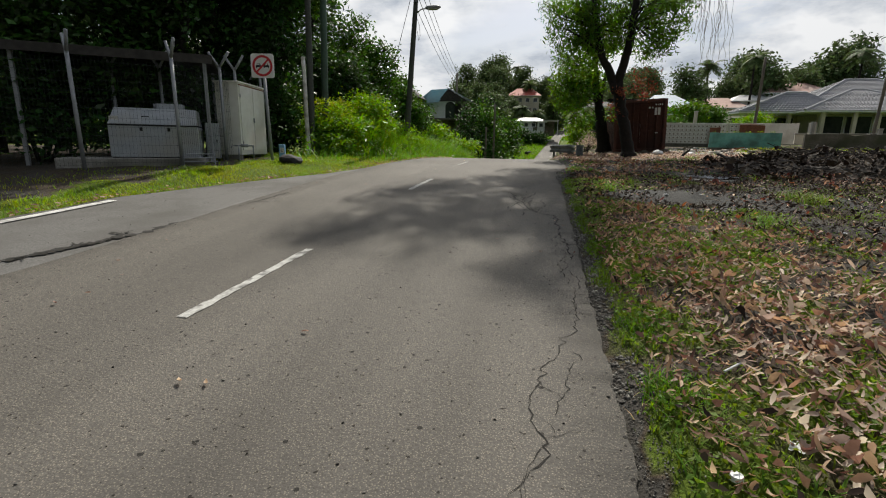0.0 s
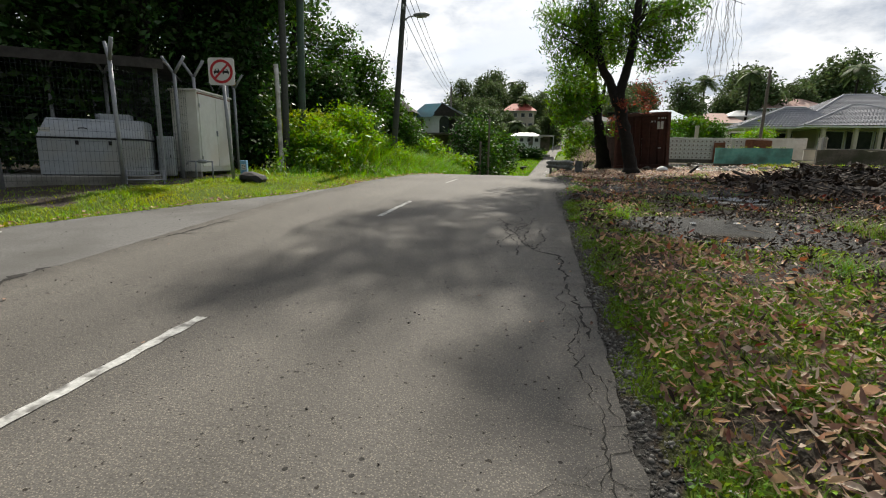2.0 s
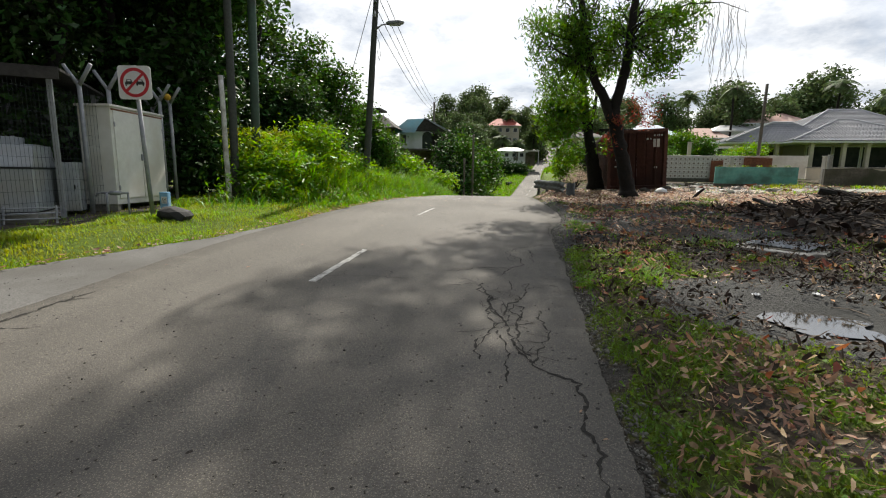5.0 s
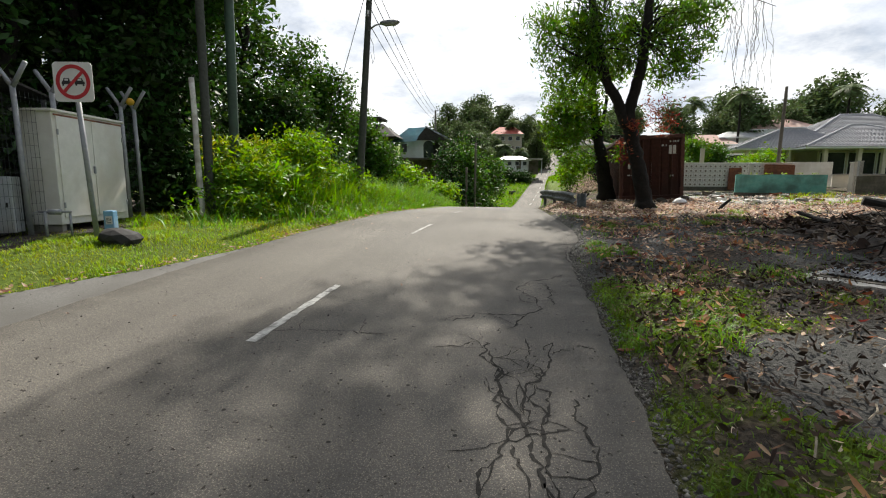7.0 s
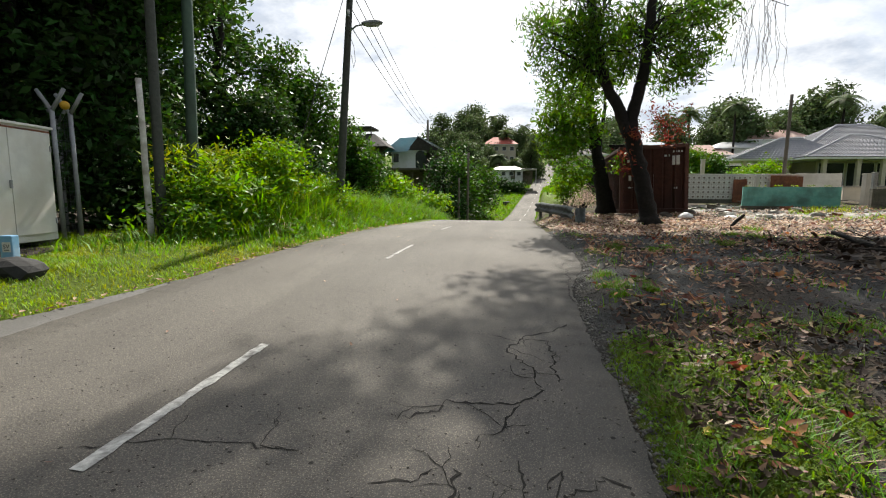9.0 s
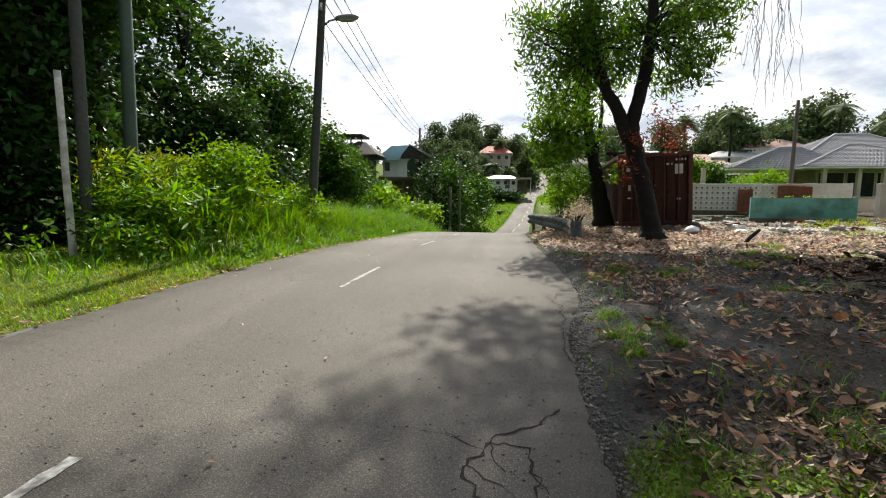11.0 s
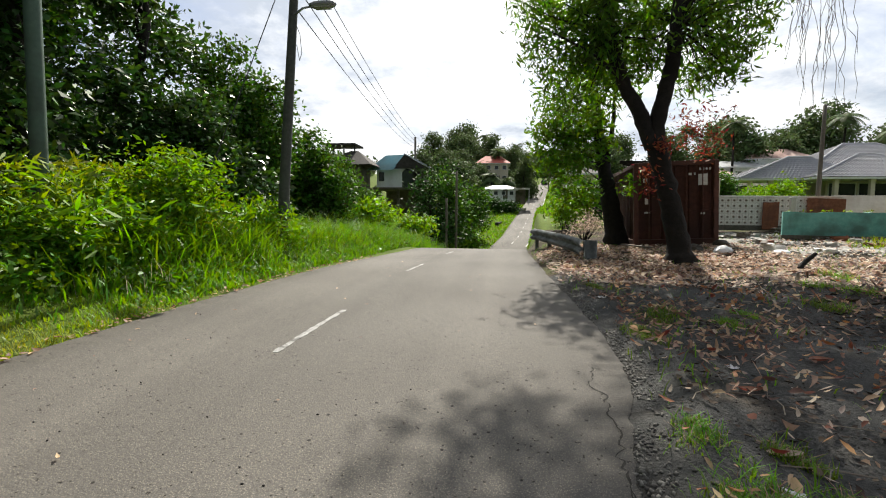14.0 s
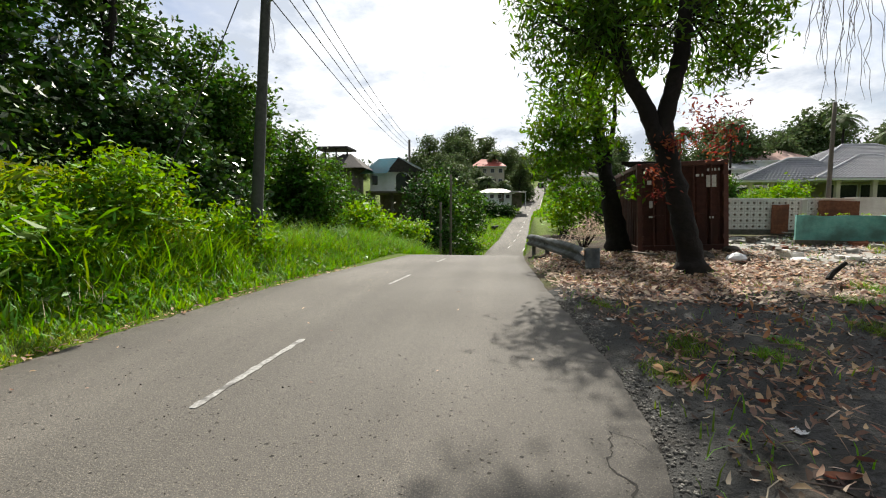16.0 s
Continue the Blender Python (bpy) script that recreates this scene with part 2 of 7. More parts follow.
# greyer and lighter than the near leaves: distance haze mixed into the colour
M["leaf_far"] = material("leaf_far", (0.045, 0.08, 0.03), (0.1, 0.145, 0.055), 0.7, 0.5, per="island", amount=0.5, bump=0, spec=0.2, leafy=0.2)
M["leaf_red"] = material("leaf_scorched", (0.15, 0.045, 0.022), (0.30, 0.095, 0.042), 0.7, 3.0, per="island", amount=0.4, bump=0, leafy=0.35)
M["grass"] = material("grass", (0.09, 0.21, 0.006), (0.2, 0.34, 0.016), 0.6, 2.0, (0.25, 0.28, 0.03), 0.8, per="island", amount=0.4, bump=0, leafy=0.4)
M["grass_green"] = material("grass_green", (0.055, 0.17, 0.006), (0.14, 0.30, 0.012), 0.5, 2.0, per="island", amount=0.4, bump=0, leafy=0.4)
M["weed"] = material("weed_green", (0.06, 0.125, 0.014), (0.165, 0.26, 0.035), 0.6, 2.0, per="island", amount=0.5, bump=0, spec=0.25, leafy=0.35)
M["litter"] = material("dry_leaf", (0.16, 0.092, 0.056), (0.46, 0.31, 0.2), 0.6, 4.0, per="island", amount=0.6, bump=0, spec=0.4, leafy=0.25)
M["litter_dark"] = material("wet_dead_leaf", (0.028, 0.02, 0.015), (0.1, 0.068, 0.048), 0.75, 4.0, per="island", amount=0.6, bump=0, spec=0.2)
M["litter_pale"] = material("pale_dry_leaf", (0.34, 0.26, 0.19), (0.6, 0.5, 0.4), 0.6, 4.0, per="island", amount=0.4, bump=0, leafy=0.3)
M["litter_rust"] = material("rusty_dry_leaf", (0.17, 0.062, 0.026), (0.42, 0.2, 0.09), 0.55, 4.0, per="island", amount=0.5, bump=0, spec=0.4, leafy=0.2)
M["yellow_leaf"] = material("yellow_leaf", (0.42, 0.34, 0.04), (0.58, 0.48, 0.08), 0.6, 8.0, (0.3, 0.2, 0.05), 9.0, bump=0.1, leafy=0.2)
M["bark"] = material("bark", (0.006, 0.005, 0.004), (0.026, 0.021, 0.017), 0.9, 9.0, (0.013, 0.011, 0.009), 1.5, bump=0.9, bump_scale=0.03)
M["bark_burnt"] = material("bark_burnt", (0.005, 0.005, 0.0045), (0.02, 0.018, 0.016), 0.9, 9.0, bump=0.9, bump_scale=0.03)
M["twig"] = material("dead_twig", (0.16, 0.13, 0.10), (0.30, 0.25, 0.2), 0.85, 12.0, bump=0.4, per="island", amount=0.4)
M["brush"] = material("dark_brushwood", (0.012, 0.010, 0.008), (0.055, 0.043, 0.034), 0.85, 8.0, bump=0.4, per="island", amount=0.5)
M["timber"] = material("weathered_timber", (0.10, 0.085, 0.07), (0.19, 0.165, 0.135), 0.85, 16.0, (0.13, 0.12, 0.10), 2.0, bump=0.6)
M["timber_white"] = material("bleached_timber", (0.6, 0.59, 0.57), (0.82, 0.81, 0.79), 0.8, 14.0, (0.3, 0.27, 0.23), 2.4, bump=0.5)
M["pole_green"] = material("green_pole_paint", (0.055, 0.10, 0.075), (0.08, 0.135, 0.10), 0.6, 9.0, (0.05, 0.07, 0.055), 1.5, bump=0.2)
M["pole_dark"] = material("tarred_pole", (0.045, 0.05, 0.045), (0.095, 0.10, 0.09), 0.75, 12.0, (0.07, 0.08, 0.07), 1.1, bump=0.5)
M["galv"] = material("galvanised_steel", (0.26, 0.275, 0.3), (0.38, 0.395, 0.42), 0.62, 12.0, (0.32, 0.33, 0.34), 1.6, metal=0.35, bump=0.15)
M["rail"] = material("weathered_rail_steel", (0.10, 0.115, 0.115), (0.2, 0.22, 0.22), 0.5, 10.0, (0.07, 0.075, 0.07), 2.0, metal=0.4, bump=0.2)
M["sheet"] = material("weathered_zinc_sheet", (0.34, 0.37, 0.4), (0.52, 0.55, 0.58), 0.5, 14.0, (0.2, 0.2, 0.2), 3.0, metal=0.15, bump=0.1)
M["wire"] = material("fence_wire", (0.035, 0.045, 0.045), (0.07, 0.085, 0.085), 0.7, 10.0, metal=0.2, bump=0)
M["cream"] = material("cream_enamel", (0.7, 0.695, 0.67), (0.79, 0.785, 0.76), 0.4, 6.0, (0.64, 0.61, 0.55), 1.1, bump=0.1)
M["grey_enamel"] = material("grey_enamel", (0.34, 0.37, 0.4), (0.45, 0.48, 0.51), 0.45, 6.0, (0.4, 0.4, 0.38), 1.2, bump=0.1)
M["dark_gap"] = material("dark_rubber", (0.015, 0.015, 0.015), (0.03, 0.03, 0.03), 0.8, 10.0)
M["concrete"] = material("concrete", (0.28, 0.27, 0.25), (0.45, 0.435, 0.4), 0.9, 14.0, (0.17, 0.165, 0.14), 0.9, bump=0.5)
M["concrete_dark"] = material("mossy_concrete", (0.09, 0.08, 0.065), (0.19, 0.17, 0.14), 0.92, 9.0, (0.07, 0.075, 0.045), 1.1, bump=0.6)
M["rust"] = material("rust_sheet", (0.16, 0.055, 0.03), (0.30, 0.12, 0.06), 0.85, 9.0, (0.12, 0.05, 0.035), 1.5, bump=0.4)
M["container"] = material("container_red_oxide", (0.075, 0.028, 0.02), (0.125, 0.046, 0.032), 0.7, 7.0, (0.075, 0.034, 0.027), 0.9, bump=0.25)
M["white_sticker"] = material("white_sticker", (0.5, 0.49, 0.46), (0.66, 0.65, 0.62), 0.6, 20.0)
M["teal"] = material("teal_paint", (0.12, 0.36, 0.32), (0.2, 0.47, 0.42), 0.8, 5.0, (0.10, 0.21, 0.18), 1.7, bump=0.3)
M["white_wall"] = material("white_render", (0.72, 0.69, 0.63), (0.84, 0.81, 0.76), 0.85, 6.0, (0.62, 0.58, 0.51), 1.3, bump=0.3)
M["dot"] = material("block_hole_shade", (0.16, 0.12, 0.09), (0.27, 0.2, 0.15), 0.9, 8.0)
M["sign_white"] = material("sign_white", (0.72, 0.72, 0.72), (0.82, 0.82, 0.82), 0.4, 5.0, (0.66, 0.65, 0.63), 2.0, bump=0)
M["sign_red"] = material("sign_red", (0.45, 0.02, 0.03), (0.55, 0.035, 0.045), 0.4, 5.0, bump=0)
M["sign_black"] = material("sign_black", (0.02, 0.02, 0.02), (0.035, 0.035, 0.035), 0.4, 5.0, bump=0)
M["blue_paint"] = material("blue_paint", (0.13, 0.30, 0.48), (0.22, 0.42, 0.6), 0.7, 8.0, (0.36, 0.44, 0.5), 3.0, bump=0.2)
M["tiles"] = material("grey_roof_tile", (0.27, 0.28, 0.31), (0.36, 0.37, 0.40), 0.6, 3.0, (0.30, 0.31, 0.34), 0.3, bump=0.2, per="object", amount=0.1)
M["tiles_edge"] = material("ridge_tile", (0.36, 0.37, 0.4), (0.46, 0.47, 0.5), 0.6, 3.0, bump=0.2)
M["roof_blue"] = material("blue_grey_sheet", (0.30, 0.38, 0.46), (0.4, 0.48, 0.56), 0.45, 4.0, (0.34, 0.38, 0.42), 0.4, bump=0.1)
M["roof_teal"] = material("teal_blue_sheet", (0.22, 0.40, 0.46), (0.3, 0.5, 0.56), 0.5, 4.0, (0.3, 0.42, 0.45), 0.5, bump=0.1)
M["roof_red"] = material("red_tile", (0.36, 0.075, 0.055), (0.48, 0.12, 0.085), 0.75, 3.0, (0.4, 0.11, 0.08), 0.3, bump=0.2)
M["roof_pink"] = material("faded_red_sheet", (0.40, 0.24, 0.2), (0.52, 0.34, 0.29), 0.7, 3.0, (0.45, 0.36, 0.32), 0.3, bump=0.2)
M["roof_pale"] = material("pale_sheet", (0.5, 0.52, 0.54), (0.62, 0.64, 0.66), 0.45, 3.0, (0.48, 0.47, 0.45), 0.4, bump=0.1)
M["roof_dark"] = material("dark_shingle", (0.025, 0.023, 0.021), (0.07, 0.064, 0.058), 0.9, 4.0, (0.04, 0.038, 0.035), 0.5, bump=0.4)
M["wall_cream"] = material("cream_wall", (0.55, 0.5, 0.42), (0.66, 0.61, 0.52), 0.85, 3.0, (0.48, 0.44, 0.37), 0.4, bump=0.2)
M["wall_white"] = material("white_house_wall", (0.76, 0.79, 0.83), (0.84, 0.87, 0.9), 0.8, 3.0, (0.6, 0.61, 0.6), 0.4, bump=0.2)
M["wall_blue"] = material("pale_blue_wall", (0.16, 0.34, 0.55), (0.25, 0.44, 0.64), 0.8, 3.0, (0.4, 0.5, 0.58), 0.4, bump=0.2)
M["glass"] = material("window_glass", (0.02, 0.025, 0.03), (0.04, 0.045, 0.05), 0.12, 2.0, bump=0, spec=0.6)
M["car_black"] = material("black_car_paint", (0.012, 0.012, 0.014), (0.02, 0.02, 0.022), 0.2, 2.0, bump=0, spec=0.6)
M["car_white"] = material("white_car_paint", (0.7, 0.7, 0.7), (0.8, 0.8, 0.8), 0.25, 2.0, bump=0, spec=0.6)
M["tyre"] = material("tyre_rubber", (0.015, 0.015, 0.015), (0.03, 0.03, 0.03), 0.85, 10.0)
M["cable"] = material("black_cable", (0.02, 0.02, 0.02), (0.04, 0.04, 0.04), 0.6, 10.0, bump=0)
M["plastic_white"] = material("white_plastic", (0.62, 0.63, 0.64), (0.76, 0.77, 0.78), 0.5, 8.0, bump=0.3, per="island", amount=0.15)
M["yellow"] = material("orange_fruit_skin", (0.55, 0.30, 0.02), (0.65, 0.4, 0.04), 0.5, 8.0, bump=0.1)
M["lens"] = material("lamp_lens", (0.34, 0.34, 0.31), (0.45, 0.45, 0.42), 0.25, 8.0, bump=0)


def water_material():
    m = material("puddle_water", (0.03, 0.026, 0.02), (0.045, 0.04, 0.03), 0.03, 3.0, bump=0, spec=1.0)
    m.node_tree.nodes["Principled BSDF"].inputs["IOR"].default_value = 2.4
    return m


M["water"] = water_material()


# ---------- geometry helpers ----------
def soft(v, a, b):
    s = np.clip((np.asarray(v, float) - a) / (b - a), 0, 1)
    return s * s * (3 - 2 * s)


def mesh_np(name, verts, faces, mat, smooth=False):
    """A mesh from an (n, 3) array of points and an (m, k) array of faces."""
    me = bpy.data.meshes.new(name)
    verts, faces = np.asarray(verts, np.float32), np.asarray(faces, np.int32)
    me.vertices.add(len(verts)), me.vertices.foreach_set("co", verts.ravel())
    me.loops.add(faces.size), me.loops.foreach_set("vertex_index", faces.ravel())
    me.polygons.add(len(faces))
    me.polygons.foreach_set("loop_start", np.arange(0, faces.size, faces.shape[1], dtype=np.int32))
    if smooth:
        me.polygons.foreach_set("use_smooth", np.ones(len(faces), bool))
    me.update(calc_edges=True)
    me.materials.append(mat)
    return me


def thing(name, label, category, loc=(0, 0, 0), rz=0.0, group="", kind=""):
    ob = new(name)
    ob.empty_display_size = 0.2
    ob.matrix_basis = pose(*loc, 0, 0, rz)
    return tagged(ob, label, category, group, kind)


def part(name, bm, mat, parent=None, label="", smooth=False):
    """Links a bmesh as one mesh object, under a thing or a part."""
    me = bpy.data.meshes.new(name)
    bmesh.ops.recalc_face_normals(bm, faces=bm.faces[:])
    if smooth:
        for fa in bm.faces:
            fa.smooth = True
    bm.to_mesh(me)
    bm.free()
    me.materials.append(mat)
    ob = new(name, me)
    ob.parent = parent
    return tagged(ob, label)


def leafpart(name, me, parent, label="", kind=""):
    ob = new(name, me)
    ob.parent = parent
    return tagged(ob, label, kind=kind)


def box(c, s, rz=0.0, bevel=0.0, bm=None, m=None):
    """A box of size s about c, turned by rz degrees."""
    bm = bm or bmesh.new()
    mat = (m or Matrix.Identity(4)) @ pose(*c, 0, 0, rz) @ Matrix.Diagonal((*s, 1))
    made = bmesh.ops.create_cube(bm, size=1, matrix=mat)["verts"]
    if bevel:
        edges = list({e for v in made for e in v.link_edges})
        bmesh.ops.bevel(bm, geom=edges, offset=bevel, segments=2, affect="EDGES", profile=0.6)
    return bm


def tube(pts, radii, n=8, bm=None, cap=True):
    """A tapering tube along points."""
    bm = bm or bmesh.new()
    pts = [Vector(p) for p in pts]
    if not hasattr(radii, "__len__"):
        radii = [radii] * len(pts)
    rings = []
    for i, p in enumerate(pts):
        d = (pts[min(i + 1, len(pts) - 1)] - pts[max(i - 1, 0)]).normalized()
        side = d.cross(Vector((0, 0, 1)) if abs(d.z) < 0.95 else Vector((1, 0, 0))).normalized()
        up = side.cross(d)
        rings.append([bm.verts.new(p + (side * math.cos(a) + up * math.sin(a)) * radii[i]) for a in (k * math.tau / n for k in range(n))])
    for r0, r1 in zip(rings, rings[1:]):
        for k in range(n):
            bm.faces.new((r0[k], r0[(k + 1) % n], r1[(k + 1) % n], r1[k]))
    if cap:
        bm.faces.new(rings[0][::-1]), bm.faces.new(rings[-1])
    return bm


def prism(poly, depth, axis="y", bm=None, at=0.0):
    """A flat outline in (a, z) pushed through by depth along axis, from at."""
    bm = bm or bmesh.new()
    def put(a, z, d):
        return (a, d, z) if axis == "y" else (d, a, z)
    lo = [bm.verts.new(put(a, z, at)) for a, z in poly]
    hi = [bm.verts.new(put(a, z, at + depth)) for a, z in poly]
    bm.faces.new(lo), bm.faces.new(hi[::-1])
    for k in range(len(poly)):
        j = (k + 1) % len(poly)
        bm.faces.new((lo[k], hi[k], hi[j], lo[j]))
    return bm


def leaves_np(centres, length, width, droop, rng, spread=0.4):
    """Folded leaves of four points each, pointing every way with a droop (negative z)."""
    n = len(centres)
    d = rng.normal(size=(n, 3))
    d[:, 2] = d[:, 2] * 0.6 - droop
    d /= np.linalg.norm(d, axis=1, keepdims=True)
    r = rng.normal(size=(n, 3))
    s = np.cross(d, r)
    s /= np.linalg.norm(s, axis=1, keepdims=True) + 1e-9
    u = np.cross(s, d)
    L = (length * rng.uniform(1 - spread, 1 + spread, n))[:, None]
    W = L * (width / length) * 0.5
    base, tip = centres - d * L * 0.5, centres + d * L * 0.5 - u * L * 0.12
    mid = centres - d * L * 0.06
    v = np.stack([base, mid + s * W + u * W * 0.35, tip, mid - s * W + u * W * 0.35], 1).reshape(-1, 3)
    f = np.arange(4 * n).reshape(n, 4)
    return v, f


def blades_np(roots, height, width, lean, rng):
    """Grass blades: two quads each, bending over."""
    n = len(roots)
    a = rng.uniform(0, math.tau, n)
    out = np.stack([np.cos(a), np.sin(a), 0 * a], 1)
    side = np.stack([-np.sin(a), np.cos(a), 0 * a], 1)
    h = (np.asarray(height) * rng.uniform(0.5, 1.2, n))[:, None]
    le = h * (lean * rng.uniform(0.3, 1.4, n))[:, None]
    w = (np.asarray(width) * rng.uniform(0.7, 1.3, n))[:, None] * np.ones((n, 1))
    up = np.array([0, 0, 1.0])
    m = roots + up * h * 0.6 + out * le * 0.35
    t = roots + up * h * 0.95 + out * le
    v = np.stack([roots - side * w * 0.5, roots + side * w * 0.5, m - side * w * 0.42, m + side * w * 0.42, t - side * w * 0.06, t + side * w * 0.06], 1).reshape(-1, 3)
    b = np.arange(n)[:, None] * 6
    f = np.concatenate([b + np.array([0, 1, 3, 2]), b + np.array([2, 3, 5, 4])])
    return v, f


# ---------- the lie of the land ----------
PY = np.array([-80, -20, -10, -2, 1, 2.8, 6.8, 8.4, 12.6, 14.3, 18.3, 21, 24, 26, 28, 30, 35, 45, 53, 62, 85, 140, 185, 260, 600, 4000.0])
PZ = np.array([-4, -1.4, -0.72, -0.2, -0.02, 0.07, 0.35, 0.44, 0.6, 0.64, 0.66, 0.58, 0.49, 0.43, 0.38, 0.26, -0.4, -2.1, -2.4, -1.7, -0.05, 6.3, 14.3, 20, 24, 24.0])
dense_y = np.arange(-90, 700, 0.25)
dense_z = np.convolve(np.pad(np.interp(dense_y, PY, PZ), 10, mode="edge"), np.hanning(23)[1:-1] / np.hanning(23)[1:-1].sum(), mode="valid")


def road_z(y):
    return np.interp(y, dense_y, dense_z)


def road_left(y):
    return np.interp(y, [-80, 8, 12, 14, 17, 20.5, 25, 30, 40, 60, 70, 85, 112, 140, 160, 185, 260], [-1.25, -1.22, -1.15, -1.03, -0.85, -0.65, -0.45, -0.2, 0.5, 2.3, 3.6, 4.85, 8.1, 11.05, 14.2, 19.8, 40])


def road_right(y):
    return np.interp(y, [-80, 0, 8, 9.5, 11, 11.8, 12.4, 13.6, 15, 18, 26, 40, 60, 70, 85, 112, 140, 160, 185, 260], [3.7, 3.72, 3.88, 3.86, 3.96, 4.16, 4.3, 4.34, 4.3, 4.2, 4.25, 4.9, 6.2, 7.8, 9.6, 12.4, 15.6, 19.0, 24.2, 45])


PUDDLES = ((5.84, 6.36, 0.5), (10.6, 17.0, 0.65))


def apron_left(y):
    """Outer edge of the old asphalt bay beside the road."""
    return np.interp(y, [-80, -5, 3.0, 5.0, 7.0, 9.0, 11.0], [-4.4, -4.1, -3.75, -3.62, -2.6, -1.62, -1.15])


def wobble(x, y, s, seed=0.0):
    """A cheap smooth noise between -1 and 1."""
    x, y = np.asarray(x, float) * s, np.asarray(y, float) * s
    return (np.sin(x * 1.7 + 1.3 * np.sin(y * 1.1 + seed) + seed) + np.sin(y * 2.1 + 1.7 * np.sin(x * 0.9 + 2 * seed)) + np.sin((x + y) * 1.3 + seed * 3 + 0.8 * np.sin((x - y) * 2.3))) / 3


def ground_z(x, y):
    """Height of the ground; below the road a little under its surface."""
    x, y = np.asarray(x, float), np.asarray(y, float)
    p = road_z(y)
    dr, dl = x - road_right(y), np.where(y < 10.6, np.minimum(apron_left(y), road_left(y)), road_left(y)) - x
    plateau = np.interp(y, [-80, 12, 20, 24, 30, 55, 90, 140, 185, 600], [-4, 0.62, 0.72, 0.8, 1.0, 2.0, 3.6, 9, 16, 24])
    right = np.where(y < 12, p + 0.05, plateau) + 0.05 * np.clip(dr - 2, 0, 9) * soft(y, 11, 23)
    calm = 1.0
    for px, py, pr in PUDDLES:
        calm = calm - np.exp(-((x - px) ** 2 + (y - py) ** 2) / (2.2 * pr) ** 2)
    right = right + (0.045 * wobble(x, y, 1.9, 1) + 0.03 * wobble(x, y, 4.7, 2)) * calm
    lplat = np.interp(y, [-80, 10, 20, 30, 60, 95, 130, 185, 600], [-4, 0.62, 0.75, 0.7, 1.6, 2.6, 10, 16, 24])
    left = p + 0.12 + 0.02 * wobble(x, y, 2.3, 3)
    left = left + (lplat - left) * soft(dl, 3, 14)
    z = p - 0.05
    wide = 0.5 + 0.45 * soft(y, 18, 24)
    z = z + (right - z) * soft(dr, -0.12, wide) * (dr > -0.12)
    z = z + (left - z) * soft(dl, -0.12, 1.6) * (dl > -0.12)
    # mud trodden over the broken edge
    z = z + 0.035 * soft(y, 8.6, 10.0) * (1 - soft(y, 19, 21)) * soft(dr, -0.1, 0.06) * (1 - soft(dr, 0.3, 0.8)) * (1 + 0.35 * wobble(x, y, 5.3, 17))
    # the sunken puddles
    for px, py, pr in PUDDLES:
        z = z - 0.13 * np.exp(-((x - px) ** 2 * 0.9 + (y - py) ** 2 * 1.6) / pr**2)
    return z


def gz(x, y):
    return float(ground_z(x, y))


# ground sheet, finer near the walk
def steps(stops):
    out = []
    for (a, d), (b, _) in zip(stops, stops[1:]):
        out += list(np.arange(a, b, d))
    return np.array(out + [stops[-1][0]])


gx = steps([(-3000, 400), (-600, 80), (-120, 12), (-36, 2), (-12, 0.4), (-6, 0.16), (3.4, 0.06), (5.2, 0.14), (18, 0.5), (30, 2), (80, 10), (200, 80), (600, 400), (3000, 1)])
gy = steps([(-1500, 300), (-120, 20), (-20, 1.5), (-4, 0.12), (24, 0.3), (40, 1.5), (200, 8), (400, 60), (1000, 400), (4200, 1)])
X, Y = np.meshgrid(gx, gy)
Z = ground_z(X, Y)
verts = np.stack([X, Y, Z], -1).reshape(-1, 3)
nx, ny = len(gx), len(gy)
idx = (np.arange(ny - 1)[:, None] * nx + np.arange(nx - 1)[None]).ravel()
me = mesh_np("ground", verts, np.stack([idx, idx + 1, idx + nx + 1, idx + nx], 1), M["soil"], True)


